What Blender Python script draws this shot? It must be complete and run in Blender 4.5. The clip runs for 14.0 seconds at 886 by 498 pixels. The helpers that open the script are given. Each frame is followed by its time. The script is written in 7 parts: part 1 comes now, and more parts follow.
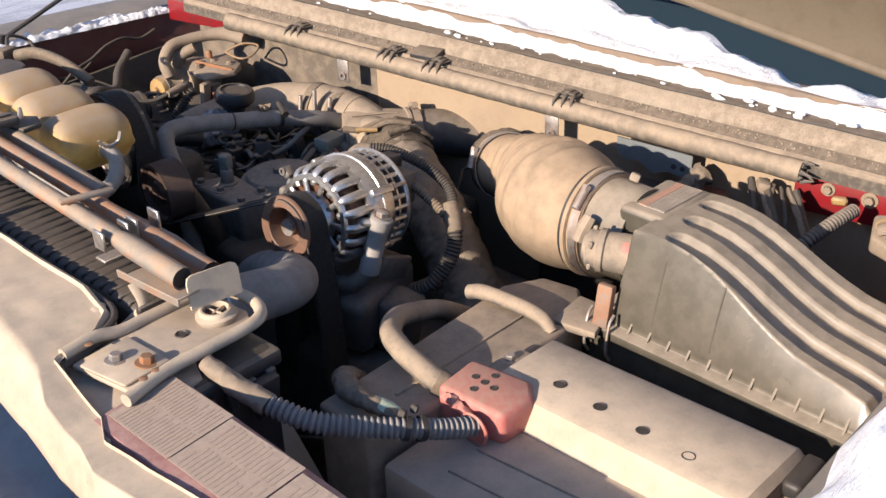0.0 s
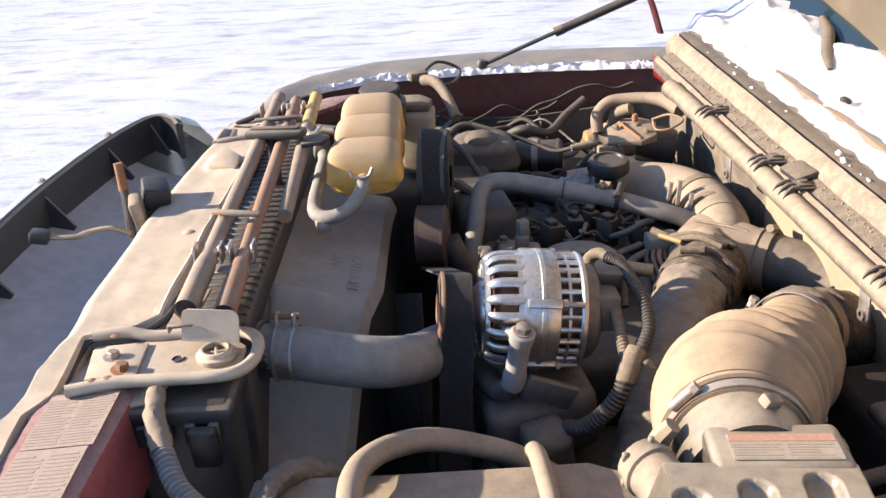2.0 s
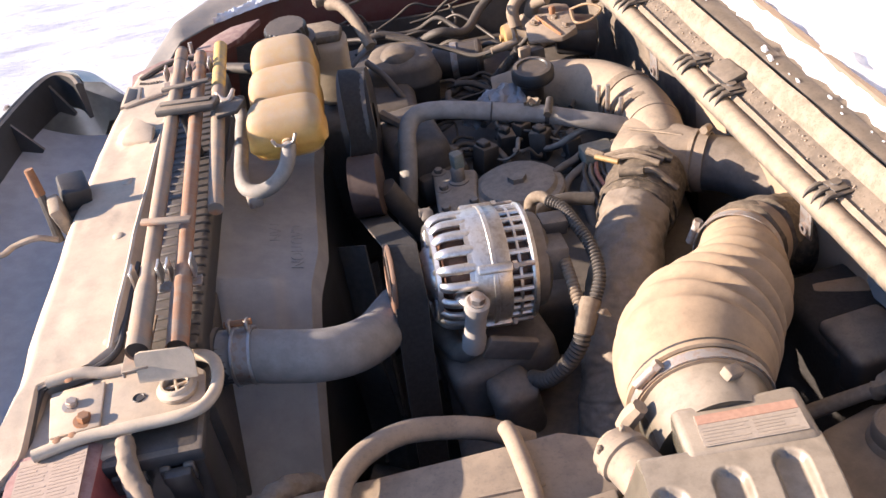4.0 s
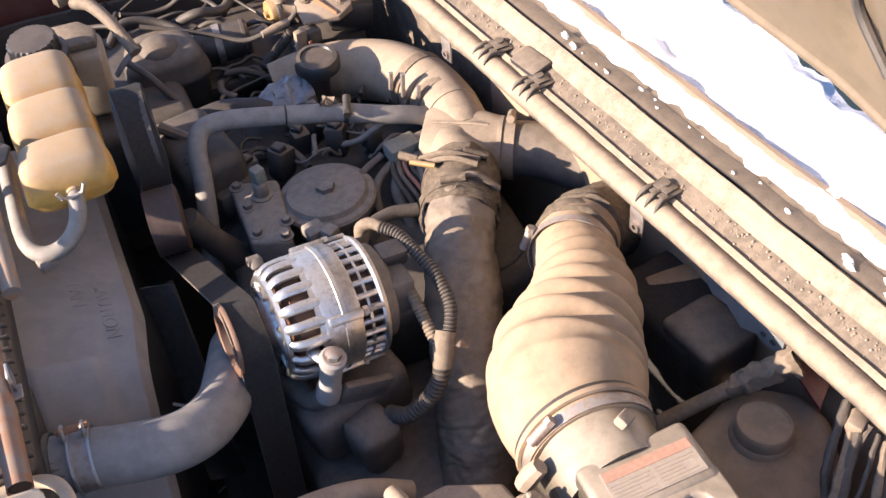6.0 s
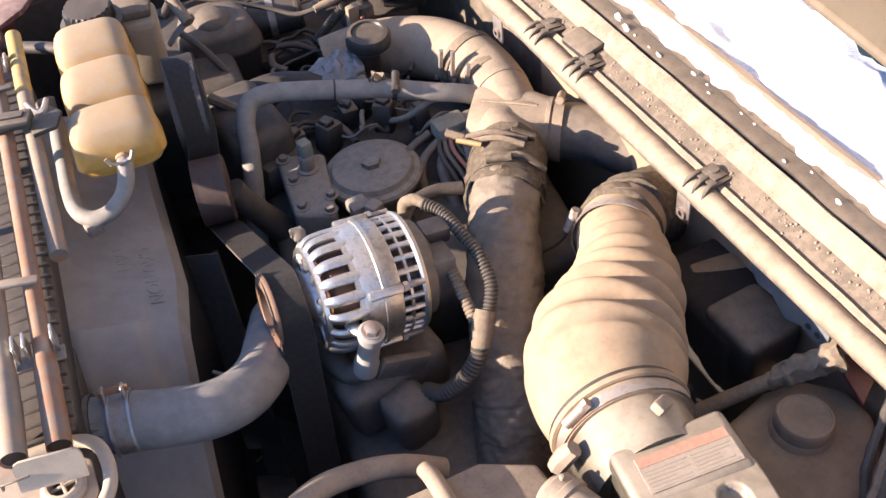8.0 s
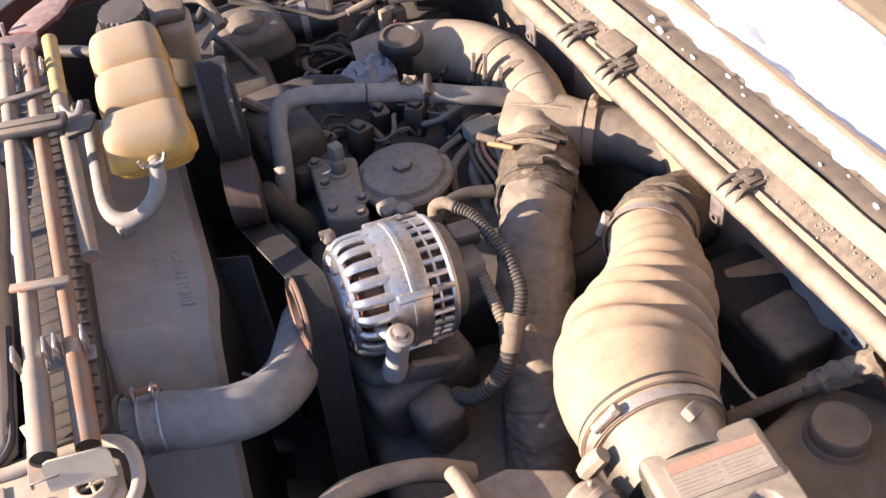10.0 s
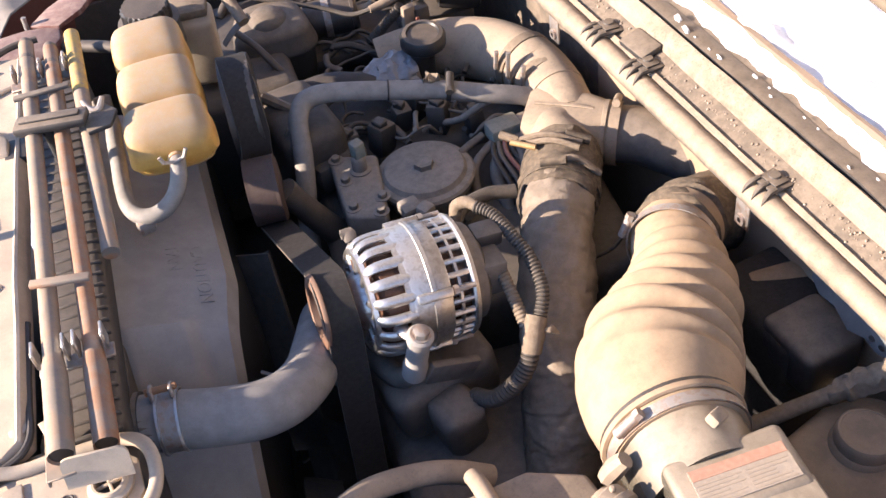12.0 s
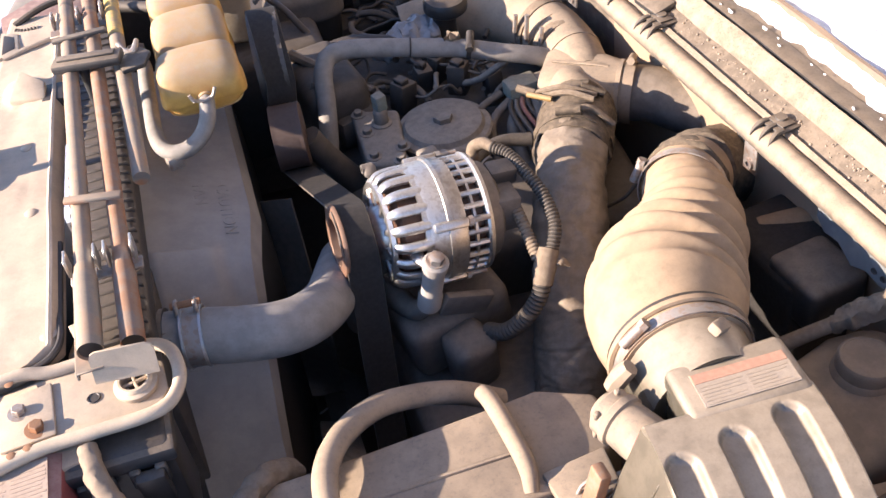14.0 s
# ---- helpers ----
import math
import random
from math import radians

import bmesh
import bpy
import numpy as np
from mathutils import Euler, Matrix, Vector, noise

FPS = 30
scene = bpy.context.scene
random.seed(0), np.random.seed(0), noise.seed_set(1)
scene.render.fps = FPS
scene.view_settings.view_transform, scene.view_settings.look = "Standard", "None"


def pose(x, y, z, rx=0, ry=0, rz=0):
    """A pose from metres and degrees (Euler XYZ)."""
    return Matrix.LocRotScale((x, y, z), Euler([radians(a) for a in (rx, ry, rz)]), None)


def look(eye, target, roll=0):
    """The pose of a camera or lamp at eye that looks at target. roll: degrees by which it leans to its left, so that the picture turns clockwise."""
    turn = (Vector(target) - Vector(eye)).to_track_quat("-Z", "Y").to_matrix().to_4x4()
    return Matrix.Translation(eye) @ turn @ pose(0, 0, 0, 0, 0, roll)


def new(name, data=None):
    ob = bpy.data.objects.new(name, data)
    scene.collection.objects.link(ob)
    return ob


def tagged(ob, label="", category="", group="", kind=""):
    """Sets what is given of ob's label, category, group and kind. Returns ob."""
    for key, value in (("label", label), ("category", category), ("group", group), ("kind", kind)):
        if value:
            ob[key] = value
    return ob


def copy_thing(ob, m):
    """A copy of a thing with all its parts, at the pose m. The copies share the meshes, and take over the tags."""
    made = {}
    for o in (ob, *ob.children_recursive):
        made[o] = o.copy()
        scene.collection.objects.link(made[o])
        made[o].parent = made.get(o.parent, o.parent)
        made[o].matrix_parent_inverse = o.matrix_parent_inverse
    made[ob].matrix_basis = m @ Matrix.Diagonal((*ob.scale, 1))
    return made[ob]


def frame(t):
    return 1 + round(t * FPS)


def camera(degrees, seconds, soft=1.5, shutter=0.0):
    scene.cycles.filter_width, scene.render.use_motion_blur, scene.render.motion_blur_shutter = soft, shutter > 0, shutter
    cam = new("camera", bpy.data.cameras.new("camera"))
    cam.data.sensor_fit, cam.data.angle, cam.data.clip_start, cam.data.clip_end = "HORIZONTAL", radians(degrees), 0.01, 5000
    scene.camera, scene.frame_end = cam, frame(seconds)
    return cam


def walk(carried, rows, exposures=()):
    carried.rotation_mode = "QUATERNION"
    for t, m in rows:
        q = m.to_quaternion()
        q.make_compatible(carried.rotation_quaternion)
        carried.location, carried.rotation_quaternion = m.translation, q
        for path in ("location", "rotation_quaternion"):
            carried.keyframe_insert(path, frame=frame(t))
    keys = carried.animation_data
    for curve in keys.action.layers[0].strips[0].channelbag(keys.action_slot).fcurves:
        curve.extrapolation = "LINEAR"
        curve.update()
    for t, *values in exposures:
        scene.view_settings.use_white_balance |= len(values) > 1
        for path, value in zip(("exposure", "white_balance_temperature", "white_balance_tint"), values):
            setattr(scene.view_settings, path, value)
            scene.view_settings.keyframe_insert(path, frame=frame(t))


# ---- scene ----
cam = camera(46.0, 14.0)
PATH = [
    (0, (-0.88, -1.01, 1.708), (0.394, 0.207, 0.762), -2.1),
    (0.5, (-0.582, -1.14, 1.707), (0.188, 0.476, 0.816), -2.0),
    (1, (-0.273, -1.247, 1.663), (-0.052, 0.558, 0.833), -2.2),
    (1.5, (-0.156, -1.204, 1.657), (-0.139, 0.631, 0.86), -6.3),
    (2, (-0.051, -1.171, 1.685), (-0.11, 0.652, 0.863), -4.0),
    (2.2, (-0.02, -1.162, 1.688), (-0.128, 0.65, 0.85), -4.1),
    (4.3, (-0.048, -1.013, 1.876), (0.028, 0.588, 0.68), -13.8),
    (4.5, (-0.074, -0.984, 1.887), (0.068, 0.59, 0.662), -14.4),
    (5, (-0.113, -0.92, 1.928), (0.199, 0.56, 0.619), -12.2),
    (5.5, (-0.134, -0.858, 1.963), (0.298, 0.539, 0.598), -9.6),
    (6, (-0.128, -0.834, 1.981), (0.353, 0.51, 0.58), -6.9),
    (6.5, (-0.121, -0.832, 1.975), (0.31, 0.522, 0.568), -7.2),
    (7, (-0.125, -0.835, 1.974), (0.293, 0.513, 0.557), -7.0),
    (7.5, (-0.128, -0.838, 1.972), (0.279, 0.514, 0.555), -7.2),
    (8, (-0.124, -0.838, 1.972), (0.264, 0.522, 0.558), -7.4),
    (10.5, (-0.116, -0.839, 1.963), (0.202, 0.557, 0.566), -9.0),
    (11, (-0.118, -0.836, 1.964), (0.195, 0.561, 0.567), -8.7),
    (11.5, (-0.119, -0.833, 1.962), (0.184, 0.566, 0.564), -9.0),
    (12, (-0.117, -0.827, 1.959), (0.175, 0.572, 0.56), -9.4),
    (12.5, (-0.116, -0.825, 1.957), (0.165, 0.573, 0.555), -9.8),
    (13, (-0.118, -0.825, 1.954), (0.156, 0.571, 0.548), -9.8),
    (13.5, (-0.123, -0.844, 1.955), (0.148, 0.563, 0.559), -10.0),
    (14, (-0.153, -0.937, 1.903), (0.12, 0.514, 0.553), -9.0),
]
walk(cam, [(t, look(eye, target, roll)) for t, eye, target, roll in PATH],
     exposures=[(0, 0.80, 5740, 15), (0.5, 0.92, 5740, 14), (1, 1.20, 5700, 12), (2, 1.40, 5740, 13), (4.3, 1.59, 5860, 20), (14, 1.70, 5840, 20)])

# ---- build ----
# world and sun: low winter sun from the front of the vehicle
SUN_TO = Vector((-0.944, 0.050, 0.372)).normalized()
world = bpy.data.worlds.new("sky")
scene.world = world
world.use_nodes = True
_n = world.node_tree.nodes
_sky = _n.new("ShaderNodeTexSky")
_sky.sky_type, _sky.sun_disc = "NISHITA", False
_sky.sun_elevation = math.asin(SUN_TO.z)
_sky.sun_rotation = math.atan2(SUN_TO.x, SUN_TO.y)
_sky.air_density, _sky.dust_density, _sky.ozone_density = 1.0, 0.3, 3.0
world.node_tree.links.new(_sky.outputs[0], _n["Background"].inputs[0])
_n["Background"].inputs[1].default_value = 0.100
sun = new("sun", bpy.data.lights.new("sun", "SUN"))
sun.data.energy, sun.data.angle, sun.data.color = 5.0, radians(0.6), (1.0, 0.81, 0.57)
sun.matrix_world = look(SUN_TO * 20, (0, 0, 0))


# ---- materials ----
DUST = (0.385, 0.298, 0.207)


def material(name, base, rough=0.6, metal=0.0, dust=0.7, spot=0.12, bump=0.12, grain=700.0, second=None, patch=9.0, amount=0.5, dust_col=DUST, low=-0.35, high=0.75, clear=0.0, dry=0.93, fleck=0.20):
    """A worn surface: base colour, a second colour in patches, and road dust that settles on what faces up."""
    m = bpy.data.materials.new(name)
    m.use_nodes = True
    nt = m.node_tree
    nd, ln = nt.nodes, nt.links
    bs = nd["Principled BSDF"]
    tex = nd.new("ShaderNodeTexCoord")

    def noise_at(scale, detail=5.0, rough_=0.6):
        n = nd.new("ShaderNodeTexNoise")
        n.inputs["Scale"].default_value, n.inputs["Detail"].default_value, n.inputs["Roughness"].default_value = scale, detail, rough_
        ln.new(tex.outputs["Object"], n.inputs["Vector"])
        return n.outputs["Fac"]

    def ramp(fac, a, b):
        r = nd.new("ShaderNodeMapRange")
        r.interpolation_type = "SMOOTHSTEP"
        r.inputs["From Min"].default_value, r.inputs["From Max"].default_value = a, b
        ln.new(fac, r.inputs["Value"])
        return r.outputs["Result"]

    def blend(fac, a, b, kind="MIX"):
        x = nd.new("ShaderNodeMix")
        x.data_type, x.blend_type = "RGBA", kind
        for sock, v in ((x.inputs["Factor"], fac), (x.inputs[6], a), (x.inputs[7], b)):
            if isinstance(v, (int, float)):
                sock.default_value = v
            elif isinstance(v, tuple):
                sock.default_value = (*v, 1) if len(v) == 3 else v
            else:
                ln.new(v, sock)
        return x.outputs[2]

    def calc(op, a, b):
        x = nd.new("ShaderNodeMath")
        x.operation, x.use_clamp = op, op != "SUBTRACT"
        for sock, v in zip(x.inputs, (a, b)):
            if isinstance(v, (int, float)):
                sock.default_value = v
            else:
                ln.new(v, sock)
        return x.outputs[0]

    big, mid, fine = noise_at(patch), noise_at(patch * 6, 6), noise_at(grain, 3)
    speck = noise_at(patch * 26 + 60, 4, 0.7)
    col = blend(ramp(mid, 0.35, 0.7), tuple(c * (1 - spot) for c in base), tuple(min(1, c * (1 + spot)) for c in base))
    if second:
        col = blend(calc("MULTIPLY", ramp(mid, 0.46, 0.62), amount * 1.0), col, second)
        col = blend(calc("MULTIPLY", ramp(big, 0.5, 0.66), amount), col, second)
    if dust > 0:
        geo = nd.new("ShaderNodeNewGeometry")
        sep = nd.new("ShaderNodeSeparateXYZ")
        ln.new(geo.outputs["Normal"], sep.inputs[0])
        up = ramp(sep.outputs["Z"], low, high)
        wear = calc("ADD", calc("MULTIPLY", ramp(big, 0.25, 0.7), 0.45), calc("MULTIPLY", ramp(mid, 0.3, 0.62), 0.55))
        cover = calc("MULTIPLY", calc("MULTIPLY", up, dust), calc("ADD", calc("MULTIPLY", wear, 0.42), 0.66))
        tone = blend(ramp(mid, 0.3, 0.75), tuple(c * 0.93 for c in dust_col), tuple(c * 1.06 for c in dust_col))
        tone = blend(calc("MULTIPLY", ramp(fine, 0.35, 0.8), 0.35), tone, tuple(c * 0.72 for c in dust_col))
        tone = blend(calc("MULTIPLY", ramp(speck, 0.52, 0.72), fleck), tone, tuple(c * 0.62 for c in dust_col))
        tone = blend(calc("MULTIPLY", ramp(speck, 0.46, 0.30), fleck * 0.7), tone, tuple(min(1, c * 1.22) for c in dust_col))
        col = blend(calc("MULTIPLY", cover, calc("ADD", calc("MULTIPLY", ramp(speck, 0.70, 0.48), fleck), 1.0 - fleck)), col, tone)
        rg = nd.new("ShaderNodeMapRange")
        rg.inputs["To Min"].default_value, rg.inputs["To Max"].default_value = rough, max(rough, dry)
        ln.new(cover, rg.inputs["Value"])
        ln.new(rg.outputs["Result"], bs.inputs["Roughness"])
        mt = nd.new("ShaderNodeMapRange")
        mt.inputs["To Min"].default_value, mt.inputs["To Max"].default_value = metal, 0.0
        ln.new(cover, mt.inputs["Value"])
        ln.new(mt.outputs["Result"], bs.inputs["Metallic"])
    else:
        bs.inputs["Roughness"].default_value, bs.inputs["Metallic"].default_value = rough, metal
    ln.new(col, bs.inputs["Base Color"])
    if clear:
        bs.inputs["Transmission Weight"].default_value = clear
    if bump:
        b = nd.new("ShaderNodeBump")
        b.inputs["Strength"].default_value, b.inputs["Distance"].default_value = bump * 2.2, 0.0012
        ln.new(calc("ADD", calc("ADD", calc("MULTIPLY", fine, 0.3), calc("MULTIPLY", speck, 0.3)), calc("MULTIPLY", mid, 0.4)), b.inputs["Height"])
        ln.new(b.outputs["Normal"], bs.inputs["Normal"])
    return m


M_PLASTIC = material("black_plastic", (0.030, 0.030, 0.031), 0.5, 0, 0.5, low=-0.1, high=1.0)
M_PLASTIC_CLEAN = material("black_plastic_wiped", (0.022, 0.022, 0.024), 0.35, 0, 0.22)
M_SHIELD = material("dusty_panel", (0.10, 0.095, 0.09), 0.55, 0, 1.0, second=(0.29, 0.235, 0.17), patch=5, low=-0.6, high=0.45, dust_col=(0.365, 0.285, 0.20))
M_RUBBER = material("grey_rubber", (0.065, 0.064, 0.064), 0.7, 0, 0.42, spot=0.2, fleck=0.15)
M_RUBBER_DARK = material("black_rubber", (0.020, 0.020, 0.022), 0.5, 0, 0.12)
M_WRAP = material("black_frayed_wrap", (0.040, 0.032, 0.024), 0.95, 0, 0.30, bump=0.7, grain=220, second=(0.11, 0.085, 0.055), patch=22, amount=0.6, low=-0.2, high=1.1)
M_DUCT = material("intake_rubber", (0.15, 0.115, 0.080), 0.6, 0, 1.0, low=-0.95, high=0.3, patch=6, fleck=0.08, dust_col=(0.395, 0.285, 0.180))
M_AIRBOX = material("airbox_plastic", (0.080, 0.072, 0.055), 0.24, 0, 0.86, low=0.1, high=0.95, patch=7, dry=0.44, bump=0.05, fleck=0.10, dust_col=(0.42, 0.345, 0.255))
M_SHEET = material("clay_dusted_sheet", (0.30, 0.26, 0.21), 0.6, 0, 1.0, second=(0.36, 0.30, 0.23), patch=5, low=-0.6, high=0.45, dust_col=(0.56, 0.45, 0.325), amount=0.3, fleck=0.1)
M_FILLER = material("grey_filler_plastic", (0.34, 0.335, 0.33), 0.5, 0, 0.45, patch=5, low=0.0, high=1.0, dust_col=(0.42, 0.40, 0.37))
M_TANK = material("brown_dusty_tank", (0.10, 0.078, 0.055), 0.6, 0, 0.85, low=-0.6, high=0.6, patch=6, fleck=0.08, dust_col=(0.30, 0.228, 0.155))
M_LID = material("dusty_black_lid", (0.035, 0.033, 0.031), 0.6, 0, 0.42, low=0.1, high=1.0, patch=14)
M_BELT = material("belt_rubber", (0.020, 0.018, 0.017), 0.9, 0, 0.03, spot=0.25, patch=30)
M_IDLER = material("brown_idler", (0.065, 0.038, 0.029), 0.6, 0.1, 0.08, patch=30, second=(0.05, 0.035, 0.03))
M_SEAL = material("dusty_seal_rubber", (0.11, 0.095, 0.077), 0.75, 0, 0.85, low=-0.5, high=0.6, patch=10, second=(0.22, 0.175, 0.125), amount=0.5, bump=0.25)
M_RIDGE = material("mottled_cowl_dust", (0.11, 0.088, 0.065), 0.65, 0, 0.66, fleck=0.45, second=(0.22, 0.19, 0.15), patch=10, bump=0.3, grain=420, low=-0.5, high=0.6, amount=0.7)
M_LABEL_FADED = material("faded_label", (0.40, 0.31, 0.265), 0.7, 0, 0.6, patch=22)
M_INK_FADED = material("faded_print", (0.365, 0.285, 0.242), 0.8, 0, 0.6)
M_CAP = material("black_cap", (0.018, 0.018, 0.019), 0.45, 0, 0.3, low=0.5, high=1.1)
M_ALU = material("cast_aluminium", (0.66, 0.65, 0.63), 0.30, 0.92, 0.24, second=(0.30, 0.27, 0.24), patch=22, low=0.0, high=1.0, amount=0.55)
M_ALU_DULL = material("dusty_casting", (0.11, 0.105, 0.10), 0.6, 0.3, 0.4, patch=14)
M_STEEL = material("bare_steel", (0.45, 0.44, 0.43), 0.4, 0.9, 0.45, second=(0.24, 0.11, 0.05), patch=20, amount=0.5)
M_ROD = material("painted_rod", (0.20, 0.185, 0.165), 0.5, 0.1, 0.75, second=(0.30, 0.13, 0.06), patch=7, amount=0.8)
M_ROD_RUST = material("rusty_rod", (0.30, 0.125, 0.055), 0.7, 0.1, 0.45, second=(0.16, 0.14, 0.125), patch=9, amount=0.7)
M_RUST = material("rust", (0.32, 0.14, 0.055), 0.85, 0.1, 0.3, second=(0.16, 0.065, 0.03), patch=30)
M_PULLEY = material("browned_pulley_steel", (0.20, 0.105, 0.065), 0.6, 0.35, 0.25, second=(0.10, 0.055, 0.04), patch=26, amount=0.6)
M_YELLOW = material("yellow_paint", (0.72, 0.46, 0.05), 0.5, 0, 0.5, second=(0.2, 0.15, 0.1), patch=25, amount=0.6)
M_RED = material("red_body_paint", (0.22, 0.010, 0.014), 0.35, 0, 0.42, second=(0.10, 0.022, 0.022), patch=5, low=0.0, high=1.0)
M_RED_BOX = material("red_plastic", (0.30, 0.045, 0.050), 0.6, 0, 0.80, patch=12, low=-0.2, high=0.9, dust_col=(0.44, 0.31, 0.26))
M_PINK = material("faded_red_plastic", (0.55, 0.17, 0.14), 0.6, 0, 0.5, second=(0.36, 0.2, 0.16), patch=18, low=0.2, high=1.05)
M_BODY = material("grey_green_paint", (0.16, 0.175, 0.18), 0.28, 0.35, 0.6, patch=4, low=0.3, high=1.1)
M_LIP = material("grille_paint", (0.33, 0.36, 0.37), 0.25, 0.5, 0.4, patch=5, low=0.5, high=1.2)
M_LABEL = material("paper_label", (0.46, 0.40, 0.33), 0.7, 0, 0.6, patch=30)
M_INK = material("label_ink", (0.41, 0.355, 0.285), 0.8, 0, 0.6)
M_ORANGE = material("label_orange", (0.60, 0.29, 0.19), 0.7, 0, 0.5, patch=30)
M_DIRT = material("grit", (0.30, 0.25, 0.20), 0.95, 0, 0.6, spot=0.35)
M_TAPE = material("dirty_cloth_wrap", (0.12, 0.092, 0.065), 0.95, 0, 0.42, bump=0.5, grain=300, second=(0.14, 0.12, 0.09), patch=25)
M_FOIL = material("foil_wrap", (0.12, 0.102, 0.082), 0.5, 0.15, 0.48, bump=0.7, grain=90, second=(0.12, 0.12, 0.12), patch=10, low=-0.4, high=0.9)
M_BAG = material("plastic_bag", (0.28, 0.29, 0.31), 0.25, 0, 0.2, bump=0.5, grain=60)
M_WALL_RED = material("dull_maroon_wall", (0.10, 0.016, 0.018), 0.5, 0, 0.4, second=(0.07, 0.03, 0.028), patch=6, low=-0.6, high=1.0)
M_COPPER = material("copper_winding", (0.16, 0.07, 0.04), 0.5, 0.6, 0.2, patch=60)
M_DARK = material("oily_metal", (0.050, 0.047, 0.045), 0.6, 0.1, 0.20, patch=12)
M_GOLD = material("zinc_plate", (0.50, 0.32, 0.12), 0.45, 0.5, 0.5, patch=20)
M_TUBE = material("ochre_tube", (0.26, 0.155, 0.07), 0.6, 0, 0.4, patch=14)
M_LEDGE = material("gritty_ledge", (0.066, 0.057, 0.047), 0.7, 0, 0.42, second=(0.17, 0.14, 0.105), patch=14, bump=0.3, grain=450)
M_RIBBED = material("ribbed_plastic", (0.026, 0.026, 0.027), 0.5, 0, 0.24)
M_WIRE = material("wire_sheath", (0.036, 0.034, 0.032), 0.6, 0, 0.17, patch=30)
M_WIRE_RED = material("red_wire", (0.40, 0.10, 0.07), 0.6, 0, 0.5, patch=30)
M_GREEN = material("green_connector", (0.17, 0.21, 0.19), 0.5, 0, 0.5, patch=30)
# dusty bulkhead again, its colour darkened to stand for shade at the far end
M_WALL_SHADE = material("shade_dark_bulkhead", (0.055, 0.05, 0.045), 0.8, 0, 0.42, low=-1.1, high=0.6, patch=6, second=(0.16, 0.13, 0.10), amount=0.5)
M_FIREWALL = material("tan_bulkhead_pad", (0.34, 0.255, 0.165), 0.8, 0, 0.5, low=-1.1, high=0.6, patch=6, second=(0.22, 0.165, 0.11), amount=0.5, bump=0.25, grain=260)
M_SHROUD = material("grey_shroud_plastic", (0.28, 0.265, 0.25), 0.6, 0, 0.7, patch=5, low=-0.5, high=0.6, dust_col=(0.375, 0.34, 0.295), fleck=0.12)
M_HOSE = material("pale_grey_hose", (0.16, 0.155, 0.15), 0.65, 0, 0.6, spot=0.15, dust_col=(0.38, 0.345, 0.30), low=-0.8, high=0.6, fleck=0.12)
M_CASTING = material("pale_casting", (0.22, 0.175, 0.13), 0.7, 0.2, 0.6, low=-0.9, high=0.5, patch=18, second=(0.16, 0.12, 0.09), amount=0.6)
# engine dust, greyer than DUST: the tint of shade is put into its colour
M_ENGINE_SHADE = material("shade_tinted_engine_dust", (0.10, 0.094, 0.087), 0.7, 0.1, 0.75, patch=14, dust_col=(0.385, 0.33, 0.265))
M_CREAM = material("stained_cream_plastic", (0.42, 0.35, 0.25), 0.5, 0, 0.5, patch=16, second=(0.10, 0.08, 0.06), amount=0.25)
M_MAROON = material("dusty_maroon_paint", (0.15, 0.055, 0.05), 0.6, 0, 0.7, patch=12, second=(0.26, 0.18, 0.15), low=0.2, high=1.0, amount=0.6, dust_col=(0.36, 0.26, 0.21))
M_SEAM = material("brown_seam", (0.23, 0.165, 0.115), 0.8, 0, 0.3, second=(0.12, 0.10, 0.09), patch=12)
M_HOOD = material("hood_underside", (0.100, 0.078, 0.050), 0.7, 0, 0.25, second=(0.075, 0.058, 0.038), patch=4, low=-1.2, high=0.6, amount=0.6)


